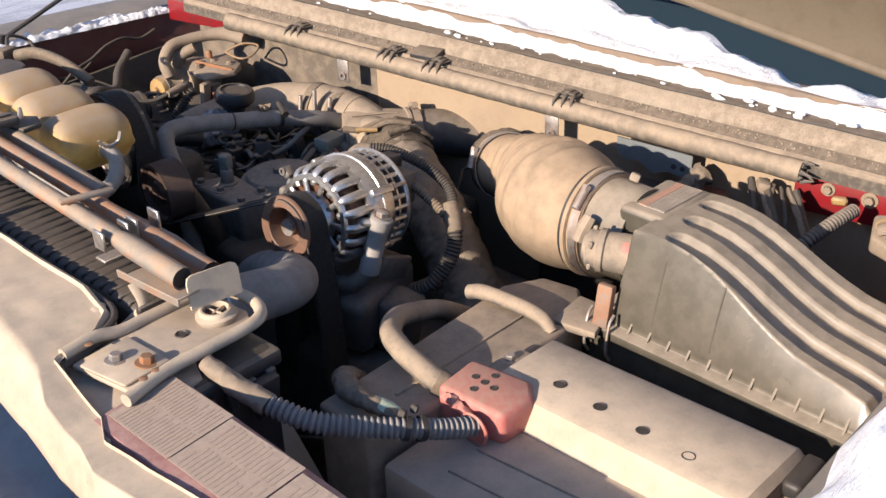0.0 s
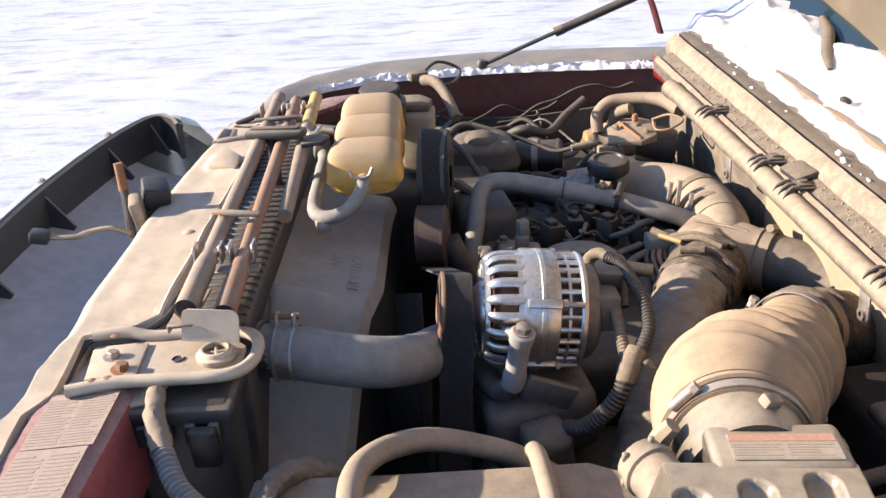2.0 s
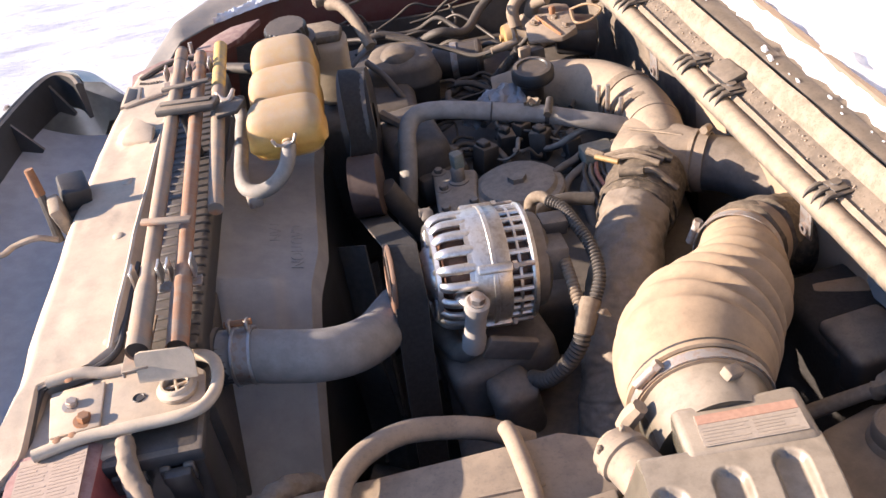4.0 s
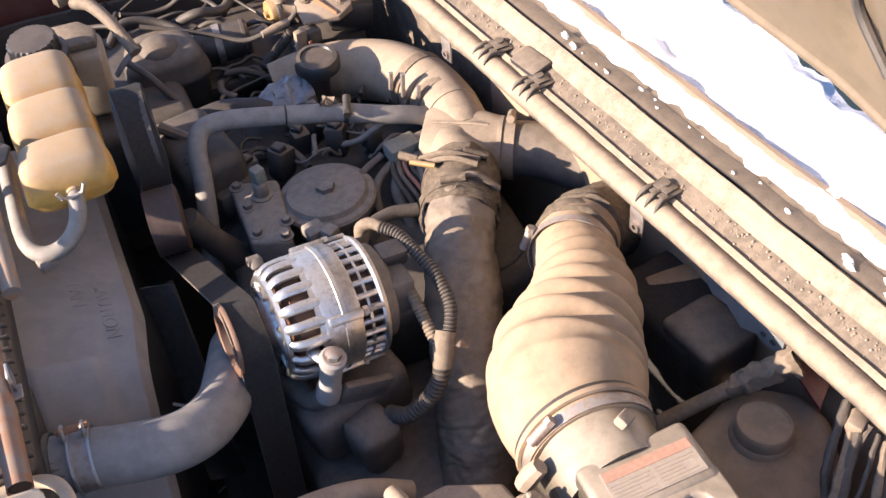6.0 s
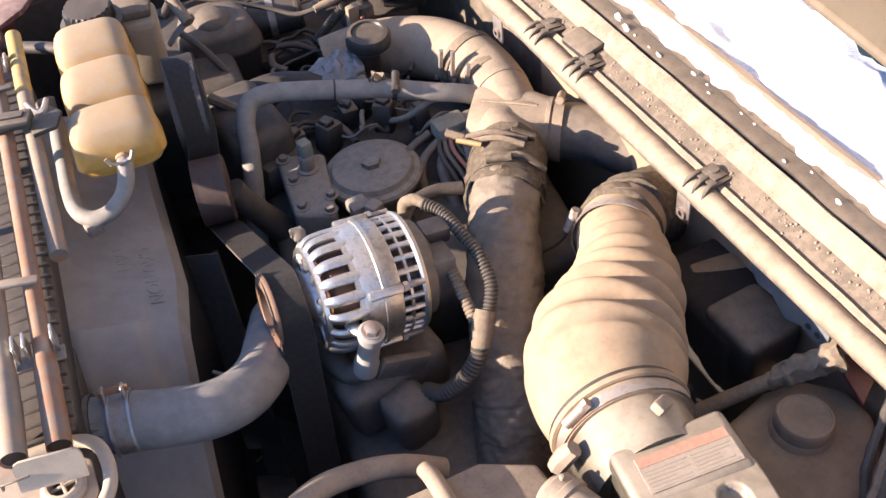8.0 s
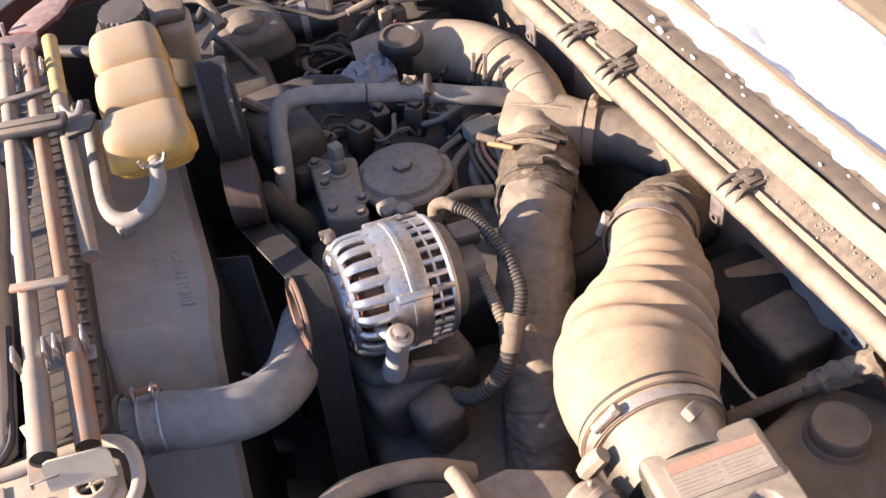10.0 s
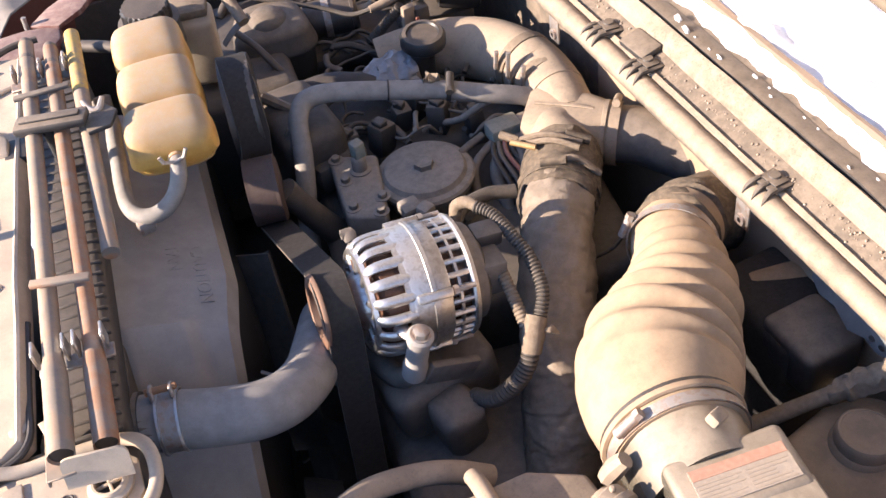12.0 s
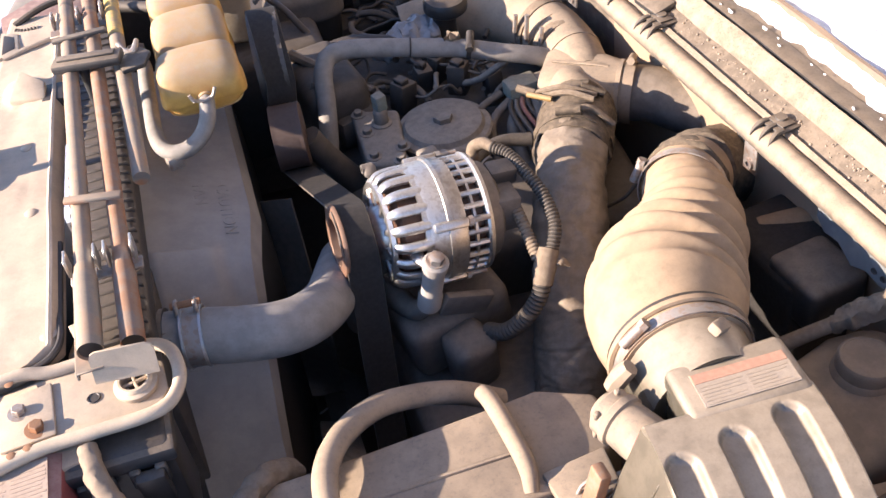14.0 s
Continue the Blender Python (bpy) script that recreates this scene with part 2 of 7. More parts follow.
def snow_material(name, base, second, scale, rough=0.6, dirt=0.0):
    m = bpy.data.materials.new(name)
    m.use_nodes = True
    nd, ln = m.node_tree.nodes, m.node_tree.links
    bs = nd["Principled BSDF"]
    tex = nd.new("ShaderNodeTexCoord")
    mp = nd.new("ShaderNodeMapping")
    ln.new(tex.outputs["Object"], mp.inputs[0])
    a, b = nd.new("ShaderNodeTexNoise"), nd.new("ShaderNodeTexNoise")
    mp.inputs["Scale"].default_value = (0.45, 1.6, 1)
    mp.inputs["Rotation"].default_value = (0, 0, radians(12))
    for n, s, d in ((a, scale, 8), (b, scale * 14, 6)):
        n.inputs["Scale"].default_value, n.inputs["Detail"].default_value = s, d
        n.inputs["Roughness"].default_value = 0.68
        ln.new(mp.outputs[0], n.inputs["Vector"])
    mr = nd.new("ShaderNodeMapRange")
    mr.inputs["From Min"].default_value, mr.inputs["From Max"].default_value = 0.50, 0.72
    ln.new(a.outputs["Fac"], mr.inputs["Value"])
    mx = nd.new("ShaderNodeMix")
    mx.data_type = "RGBA"
    mx.inputs[6].default_value, mx.inputs[7].default_value = (*base, 1), (*second, 1)
    ln.new(mr.outputs[0], mx.inputs["Factor"])
    fleck = nd.new("ShaderNodeMapRange")
    fleck.inputs["From Min"].default_value, fleck.inputs["From Max"].default_value = 0.54, 0.72
    fleck.inputs["To Max"].default_value = dirt
    ln.new(b.outputs["Fac"], fleck.inputs["Value"])
    my = nd.new("ShaderNodeMix")
    my.data_type = "RGBA"
    my.inputs[7].default_value = (*(c * 0.55 for c in second), 1)
    ln.new(mx.outputs[2], my.inputs[6])
    ln.new(fleck.outputs[0], my.inputs["Factor"])
    ln.new(my.outputs[2], bs.inputs["Base Color"])
    bs.inputs["Roughness"].default_value = rough
    bp = nd.new("ShaderNodeBump")
    bp.inputs["Strength"].default_value, bp.inputs["Distance"].default_value = 0.45, 0.14 / scale
    ln.new(b.outputs["Fac"], bp.inputs["Height"])
    ln.new(bp.outputs["Normal"], bs.inputs["Normal"])
    return m


M_SNOW = snow_material("snow", (0.86, 0.86, 0.88), (0.70, 0.68, 0.68), 7.0)
M_GROUND = snow_material("trodden_snow", (0.66, 0.65, 0.68), (0.30, 0.28, 0.30), 5.0, dirt=0.7)


def glass_material():
    m = bpy.data.materials.new("windshield_glass")
    m.use_nodes = True
    bs = m.node_tree.nodes["Principled BSDF"]
    bs.inputs["Base Color"].default_value = (0.018, 0.030, 0.038, 1)
    bs.inputs["Roughness"].default_value = 0.06
    return m


def bottle_material():
    """Aged translucent polyethylene, amber where coolant stands behind it, powdered with dust on top."""
    m = material("amber_bottle_plastic", (0.62, 0.36, 0.085), 0.42, 0, 0.95, patch=12, second=(0.55, 0.34, 0.09), low=0.05, high=0.8, amount=0.4)
    bs = m.node_tree.nodes["Principled BSDF"]
    bs.inputs["Subsurface Weight"].default_value = 0.25
    bs.inputs["Subsurface Radius"].default_value = (0.02, 0.01, 0.004)
    return m


M_GLASS, M_BOTTLE = glass_material(), bottle_material()


# ---- mesh helpers ----
def finish(bm, name, mat, angle=38):
    bmesh.ops.recalc_face_normals(bm, faces=bm.faces)
    me = bpy.data.meshes.new(name)
    bm.to_mesh(me)
    bm.free()
    for p in me.polygons:
        p.use_smooth = True
    me.set_sharp_from_angle(angle=radians(angle))
    if isinstance(mat, (list, tuple)):
        for x in mat:
            me.materials.append(x)
    else:
        me.materials.append(mat)
    return me


def part(name, bm, mat, parent=None, label="", angle=38):
    ob = new(name, finish(bm, name, mat, angle))
    if parent:
        ob.parent = parent
    if label:
        ob["label"] = label
    return ob


def thing(name, label, category, at=(0, 0, 0), group="", kind=""):
    ob = new(name)
    ob.location = at
    ob.empty_display_size = 0.02
    bpy.context.view_layer.update()
    return tagged(ob, label, category, group, kind)


def child(name, bm, mat, top, label="", angle=38):
    """A part given in world coordinates, under a thing that stands at its base."""
    bmesh.ops.translate(bm, vec=-Vector(top.location), verts=bm.verts)
    return part(name, bm, mat, top, label, angle)


def under(ob, owner):
    """Make a part a piece of another part of the same thing."""
    ob.parent = owner
    return ob


def smooth_path(pts, per=8):
    pts = [Vector(p) for p in pts]
    if len(pts) < 3:
        return [pts[0].lerp(pts[-1], i / per) for i in range(per + 1)]
    out = []
    ext = [2 * pts[0] - pts[1]] + pts + [2 * pts[-1] - pts[-2]]
    for i in range(1, len(ext) - 2):
        p0, p1, p2, p3 = ext[i - 1 : i + 3]
        for k in range(per):
            t = k / per
            out.append(0.5 * (2 * p1 + (p2 - p0) * t + (2 * p0 - 5 * p1 + 4 * p2 - p3) * t * t + (3 * p1 - p0 - 3 * p2 + p3) * t ** 3))
    out.append(pts[-1])
    return out


def sweep(bm, pts, radius, seg=14, per=8, caps=True, flat=1.0, up=(0, 0, 1), raw=False):
    """A tube along a smoothed path. radius: a number, a list per given point, or a function of 0..1 and arc length. flat: height over width."""
    path = [Vector(p) for p in pts] if raw else smooth_path(pts, per)
    n = len(path)
    dist = [0.0]
    for a, b in zip(path, path[1:]):
        dist.append(dist[-1] + (b - a).length)
    total = dist[-1] or 1.0
    rings = []
    tang = [(path[min(i + 1, n - 1)] - path[max(i - 1, 0)]).normalized() for i in range(n)]
    u = Vector(up) - tang[0] * tang[0].dot(Vector(up))
    if u.length < 1e-3:
        u = tang[0].orthogonal()
    u.normalize()
    for i in range(n):
        u = (u - tang[i] * tang[i].dot(u)).normalized()
        v = tang[i].cross(u)
        if callable(radius):
            r = radius(dist[i] / total, dist[i])
        elif isinstance(radius, (list, tuple)):
            k = i / (n - 1) * (len(radius) - 1)
            j = min(int(k), len(radius) - 2)
            r = radius[j] + (radius[j + 1] - radius[j]) * (k - j)
        else:
            r = radius
        rings.append([bm.verts.new(path[i] + (u * math.cos(a) * flat + v * math.sin(a)) * r) for a in (2 * math.pi * k / seg for k in range(seg))])
    for a, b in zip(rings, rings[1:]):
        for k in range(seg):
            bm.faces.new((a[k], a[(k + 1) % seg], b[(k + 1) % seg], b[k]))
    if caps:
        bm.faces.new(rings[0][::-1])
        bm.faces.new(rings[-1])
    return bm


def tube(pts, radius, **kw):
    return sweep(bmesh.new(), pts, radius, **kw)


def fine(pts, step=0.0025):
    """Even small steps along a smoothed path, for corrugated tubes."""
    path = smooth_path(pts, 24)
    out, left = [path[0]], step
    for a, b in zip(path, path[1:]):
        d = (b - a).length
        while left <= d and d > 0:
            a = a + (b - a) * (left / d)
            out.append(a.copy())
            d, left = (b - a).length, step
        left -= d
    return out


def corrugated(pts, radius, pitch, depth, seg=16):
    steps = fine(pts, pitch / 5)
    return sweep(bmesh.new(), steps, lambda f, s: radius - depth * (0.5 + 0.5 * math.cos(2 * math.pi * s / pitch)) ** 2, seg=seg, raw=True)


def lathe(bm, profile, base, axis=(0, 0, 1), seg=32):
    """Revolve (radius, height) pairs round an axis through base."""
    q = Vector(axis).normalized().to_track_quat("Z", "Y")
    base = Vector(base)
    rings = []
    for r, h in profile:
        if r < 1e-5:
            rings.append([bm.verts.new(base + q @ Vector((0, 0, h)))])
        else:
            rings.append([bm.verts.new(base + q @ Vector((r * math.cos(a), r * math.sin(a), h))) for a in (2 * math.pi * k / seg for k in range(seg))])
    for a, b in zip(rings, rings[1:]):
        for k in range(seg):
            j = (k + 1) % seg
            if len(a) == 1 and len(b) == 1:
                continue
            if len(a) == 1:
                bm.faces.new((a[0], b[j], b[k]))
            elif len(b) == 1:
                bm.faces.new((a[k], a[j], b[0]))
            else:
                bm.faces.new((a[k], a[j], b[j], b[k]))
    return bm


def turned(profile, base, axis=(0, 0, 1), seg=32):
    return lathe(bmesh.new(), profile, base, axis, seg)


def bevel(bm, width, segments=2, angle=30, edges=None):
    es = edges or [e for e in bm.edges if len(e.link_faces) == 2 and e.calc_face_angle(0) > radians(angle)]
    bmesh.ops.bevel(bm, geom=es, offset=width, segments=segments, profile=0.5, affect="EDGES", clamp_overlap=True)
    return bm


def block(bm, centre, size, rot=(0, 0, 0), round_=0.003, segments=2):
    b = bmesh.new()
    bmesh.ops.create_cube(b, size=1)
    bmesh.ops.scale(b, vec=size, verts=b.verts)
    if round_:
        bevel(b, round_, segments)
    b.transform(pose(*centre, *rot))
    merge(bm, b)
    return bm


def merge(bm, other):
    me = bpy.data.meshes.new("x")
    other.to_mesh(me)
    other.free()
    bm.from_mesh(me)
    bpy.data.meshes.remove(me)
    return bm


def box(centre, size, rot=(0, 0, 0), round_=0.003, segments=2):
    return block(bmesh.new(), centre, size, rot, round_, segments)


def prism(poly, z0, z1, round_=0.003, segments=2):
    """An upright slab on a plan outline; z1 may be a function of x, y."""
    bm = bmesh.new()
    lo = [bm.verts.new((x, y, z0(x, y) if callable(z0) else z0)) for x, y in poly]
    hi = [bm.verts.new((x, y, z1(x, y) if callable(z1) else z1)) for x, y in poly]
    n = len(poly)
    bm.faces.new(lo[::-1])
    bm.faces.new(hi)
    for i in range(n):
        bm.faces.new((lo[i], lo[(i + 1) % n], hi[(i + 1) % n], hi[i]))
    bmesh.ops.recalc_face_normals(bm, faces=bm.faces)
    if round_:
        bevel(bm, round_, segments)
    return bm


def sheet(nu, nv, f, thick=0.0):
    """A surface from f(u, v) with u, v in 0..1; thick gives it a body below."""
    bm = bmesh.new()
    g = [[bm.verts.new(f(i / nu, j / nv)) for j in range(nv + 1)] for i in range(nu + 1)]
    fs = [bm.faces.new((g[i][j], g[i + 1][j], g[i + 1][j + 1], g[i][j + 1])) for i in range(nu) for j in range(nv)]
    if thick:
        bm.normal_update()
        up = sum((x.normal for x in fs), Vector()).normalized()
        r = bmesh.ops.extrude_face_region(bm, geom=fs)
        vs = [v for v in r["geom"] if isinstance(v, bmesh.types.BMVert)]
        bmesh.ops.translate(bm, vec=-up * thick, verts=vs)
    return bm


def bolt_at(top, at, axis=(0, 0, 1), size=0.008, mat=None, name="bolt", washer=True):
    prof = [(0, 0), (size * 1.75, 0), (size * 1.75, size * 0.22), (size * 1.05, size * 0.25)] if washer else [(0, 0)]
    bm = turned(prof, at, axis, 20) if washer else bmesh.new()
    lathe(bm, [(size * 1.05, size * 0.2), (size * 1.05, size * 1.15), (size * 0.9, size * 1.3), (0, size * 1.3)], at, axis, 6)
    return child(name, bm, mat or M_STEEL, top)


def clamp_band(top, centre, axis, radius, width=0.012, screw_dir=(0, -0.5, 1), mat=None, name="hose_clamp_band"):
    """A worm-drive band with its screw housing, as parts of a thing."""
    ax = Vector(axis).normalized()
    bm = turned([(radius, -width / 2), (radius + 0.0018, -width / 2), (radius + 0.0018, width / 2), (radius, width / 2)], centre, ax, 40)
    band = child(name, bm, mat or M_STEEL, top)
    s = Vector(screw_dir)
    s = (s - ax * ax.dot(s)).normalized()
    t = ax.cross(s)
    p = Vector(centre) + s * (radius + 0.006)
    bm = tube([p - t * 0.014, p + t * 0.014], 0.006, seg=10, per=2)
    lathe(bm, [(0, 0), (0.0065, 0), (0.0065, 0.007), (0, 0.007)], p + t * 0.014, t, 6)
    child("clamp_screw", bm, mat or M_STEEL, top).parent = band
    return band


# ---- the setting: ground and body shell ----
def ground_height(x, y):
    d = math.hypot(x, y - 1)
    n = noise.fractal(Vector((x * 0.5, y * 1.4, 0)), 0.8, 2.1, 5) * 0.045
    return n * min(1, max(0.2, d / 4)) if d < 60 else 0.0


def build_ground():
    bm = bmesh.new()
    xs = [-2500, -400, -90, -40] + [-20 + 40 * i / 110 for i in range(111)] + [40, 90, 400, 2500]
    ys = [-2500, -400, -60, -15, -6] + [-2 + 20 * i / 130 for i in range(131)] + [25, 40, 90, 400, 2500]
    g = [[bm.verts.new((x, y, ground_height(x, y))) for y in ys] for x in xs]
    for i in range(len(xs) - 1):
        for j in range(len(ys) - 1):
            bm.faces.new((g[i][j], g[i + 1][j], g[i + 1][j + 1], g[i][j + 1]))
    return tagged(part("ground", bm, M_GROUND), "trodden snow on the open ground round the truck", "ground", kind="structure")


build_ground()

# the cowl runs a little askew: u along it to the far side, v to the rear
COWL_AT, COWL_U, COWL_V = Vector((0.434, 0.15, 0)), Vector((-0.133, 0.991, 0)), Vector((0.991, 0.133, 0))


def cowl(u, v, z):
    return COWL_AT + COWL_U * u + COWL_V * v + Vector((0, 0, z + 0.055 * (u + 0.12)))


def cowl_strip(profile, u0, u1, n=24, wobble=0.0, seed=0.0, bow=0.0):
    """A closed profile of (v, z) drawn out along the cowl."""
    bm = bmesh.new()
    rings = []
    for i in range(n + 1):
        u = u0 + (u1 - u0) * i / n
        ring = []
        for k, (v, z) in enumerate(profile):
            w = noise.noise(Vector((u * 14 + seed, k * 1.7, seed))) * wobble
            ring.append(bm.verts.new(cowl(u, v + w + bow * u * u, z + 0.5 * w)))
        rings.append(ring)
    m = len(profile)
    for a, b in zip(rings, rings[1:]):
        for k in range(m):
            bm.faces.new((a[k], a[(k + 1) % m], b[(k + 1) % m], b[k]))
    bm.faces.new(rings[0][::-1])
    bm.faces.new(rings[-1])
    return bm


def build_cowl():
    top = thing("cowl", "dusty steel cowl panel below the windshield, gritty on its ledge", "cowl", cowl(0, 0.05, 1.05), kind="structure")
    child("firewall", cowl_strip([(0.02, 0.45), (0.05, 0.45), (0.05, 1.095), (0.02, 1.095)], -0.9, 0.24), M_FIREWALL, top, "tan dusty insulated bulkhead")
    # same bulkhead as the tan part; the corner's shade is in its colour
    child("firewall_end", cowl_strip([(0.022, 0.45), (0.05, 0.45), (0.05, 1.094), (0.022, 1.094)], 0.2405, 0.72), M_WALL_SHADE, top, "dusty bulkhead in the corner, coloured dark for the shade there")
    child("front_ledge", cowl_strip([(-0.014, 1.085), (0.018, 1.098), (0.024, 1.108), (0.024, 1.118), (0.016, 1.116), (-0.014, 1.102)], -0.80, 0.72), M_LEDGE, top, "dirty ledge with grit")
    child("ledge_lip", cowl_strip([(-0.012, 1.100), (-0.003, 1.104), (-0.003, 1.110), (-0.005, 1.1122), (-0.011, 1.1092), (-0.012, 1.106)], -0.80, 0.72, n=110, wobble=0.0012, seed=3), M_SEAL, top, "tan dusty lip along the ledge")
    child("rear_ridge", cowl_strip([(0.0235, 1.105), (0.046, 1.112), (0.049, 1.137), (0.043, 1.142), (0.031, 1.134), (0.0235, 1.121)], -0.82, 0.76, n=90, wobble=0.0016, seed=8), M_RIDGE, top, "dust-covered raised cowl edge")
    child("drip_rail", cowl_strip([(0.0480, 1.12), (0.0775, 1.12), (0.0775, 1.139), (0.064, 1.1435), (0.050, 1.1415)], -0.82, 0.76, n=110, wobble=0.0022), M_PLASTIC, top, "chipped black plastic strip")
    child("vent_panel", cowl_strip([(0.0765, 1.10), (0.20, 1.12), (0.20, 1.152), (0.0765, 1.138)], -0.82, 0.78), M_PLASTIC, top, "black plastic vent panel")
    child("side_flange", box(cowl(-0.70, 0.006, 1.056), (0.006, 0.26, 0.058), (0, 0, 7.6), 0.002), M_RED, top, "red painted end of the cowl")
    for u, v, s in ((-0.62, 0.0, 0.006), (-0.68, 0.0, 0.007), (-0.74, 0.0, 0.006)):
        bolt_at(top, cowl(u, 0.0025, 1.066), -COWL_V, s, M_CASTING)
    child("side_flange", box(cowl(0.70, 0.014, 1.075), (0.006, 0.20, 0.045), (0, 0, 7.6), 0.002), M_RED, top, "red painted end of the cowl")
    for u in (0.28, -0.17):
        bm = box(cowl(u, -0.030, 1.062), (0.003, 0.026, 0.05), (0, 0, 7.6), 0.0012)
        merge(bm, turned([(0.0035, -0.003), (0.008, -0.003), (0.008, 0.003), (0.0035, 0.003)], cowl(u, -0.032, 1.050), COWL_V, 14))
        child("tab", bm, M_STEEL, top)
    bm = bmesh.new()
    line = [(-0.285, 1.070), (-0.415, 1.070), (-0.415, 1.036), (-0.395, 1.030), (-0.375, 1.034), (-0.350, 1.022), (-0.325, 1.038), (-0.300, 1.034), (-0.285, 1.048)]
    faces = [[bm.verts.new(cowl(u, v, z)) for u, z in line] for v in (-0.0185, -0.0155)]
    bm.faces.new(faces[0])
    bm.faces.new(faces[1][::-1])
    for k in range(len(line)):
        q = (k + 1) % len(line)
        bm.faces.new((faces[0][k], faces[1][k], faces[1][q], faces[0][q]))
    bmesh.ops.recalc_face_normals(bm, faces=bm.faces)
    plate = child("bent_plate", bm, M_LIP, top, "bent blue-grey steel plate hanging under the ledge")
    for u in (-0.385, -0.40):
        under(child("hole_rim", turned([(0, 0), (0.0032, 0), (0.004, 0.0012), (0.0045, 0)], cowl(u, -0.0187, 1.044), -COWL_V, 14), M_RUBBER_DARK, top), plate)
    bm = bmesh.new()
    random.seed(5)
    for _ in range(420):
        u, v = random.uniform(-0.7, 0.65), random.choice((random.gauss(0.014, 0.003), random.uniform(-0.008, 0.02)))
        s = random.choice((0.0007, 0.0009, 0.0012, 0.0019))
        r = bmesh.ops.create_icosphere(bm, subdivisions=1, radius=s)
        bmesh.ops.translate(bm, vec=cowl(u, v, 1.1025 + (v + 0.014) * 0.45 + s * 0.4), verts=r["verts"])
    tagged(child("grit", bm, M_DIRT, top), kind="stuff")
    return top


build_cowl()


def build_seal():
    top = thing("hood_seal", "grey dusty rubber hood seal on the cowl, torn at one end", "seal", cowl(0, -0.024, 1.08))
    pts = [cowl(-0.585 + 0.08 * i, -0.024, 1.0945) for i in range(15)] + [cowl(0.575, -0.030, 1.097)]
    bm = tube(pts, lambda f, s: 0.0165 + 0.0012 * noise.noise(Vector((s * 30, 0, 0))), seg=16, per=6, caps=True)
    child("tube", bm, M_SEAL, top)
    bm = bmesh.new()
    for i in range(9):
        a = 2 * math.pi * i / 9
        p = cowl(-0.587, -0.024 + 0.014 * math.cos(a), 1.0945 + 0.014 * math.sin(a))
        sweep(bm, [p, p + Vector((0.004 * math.cos(a * 3), -0.012 - 0.008 * math.sin(a * 5), 0.004 * math.sin(a * 2)))], [0.004, 0.001], seg=6, per=2)
    child("torn_end", bm, M_RUBBER, top, "frayed dark end")
    return top


build_seal()


def build_clip():
    top = thing("seal_clip", "dusty black spring clip holding the hood seal", "clip", (0, 0, 0), group="clips along the hood seal")
    bm = box((0.016, 0, 0.0195), (0.034, 0.036, 0.004), (0, 4, 0), 0.0015)
    merge(bm, box((0.018, 0, 0.0225), (0.022, 0.024, 0.003), (0, 4, 0), 0.001))
    part("plate", bm, M_PLASTIC, top)
    for y in (-0.014, 0.0, 0.014):
        bm = tube([(0.006, y, 0.0215), (-0.004, y, 0.0215), (-0.012, y * 1.1, 0.0165), (-0.0175, y * 1.15, 0.009)], [0.0040, 0.0040, 0.0028, 0.0008], seg=8, per=5)
        part("tooth", bm, M_PLASTIC, top)
    bm = turned([(0, 0), (0.008, 0), (0.007, 0.003), (0, 0.0035)], (0.020, 0.004, 0.0235), (0, 0, 1), 16)
    part("rivet", bm, M_PLASTIC, top)
    return top


_clip = build_clip()
_yaw = 7.65
for i, u in enumerate((0.40, 0.175, 0.075, -0.19)):
    m = Matrix.Translation(cowl(u, -0.021, 1.0935)) @ pose(0, 0, 0, 0, 0, _yaw + (3, -4, 2, 5)[i])
    if i == 0:
        _clip.matrix_basis = m
    else:
        copy_thing(_clip, m)
tagged(part("cowl_latch_plate", box(cowl(0.11, 0.008, 1.117), (0.035, 0.055, 0.012), (0, -14, 9), 0.003), M_PLASTIC), "dusty black plastic plate on the cowl ledge", "plate")


def build_windshield():
    top = thing("windshield", "dark windshield glass with its lower part under snow", "windshield", cowl(0, 0.2, 1.13), kind="structure")

    def at(u, v):
        s = (u - 0.5) * 1.8
        d = v * 0.62
        return cowl(s, 0.165 + d * 0.80 + 0.06 * s * s, 1.145 + d * 0.60)

    child("glass", sheet(24, 12, at, 0.006), M_GLASS, top)
    return top


build_windshield()


def crumple_at(bm, amount, scale=90):
    for v in bm.verts:
        v.co += Vector(noise.noise_vector(v.co * scale)) * amount
    return bm


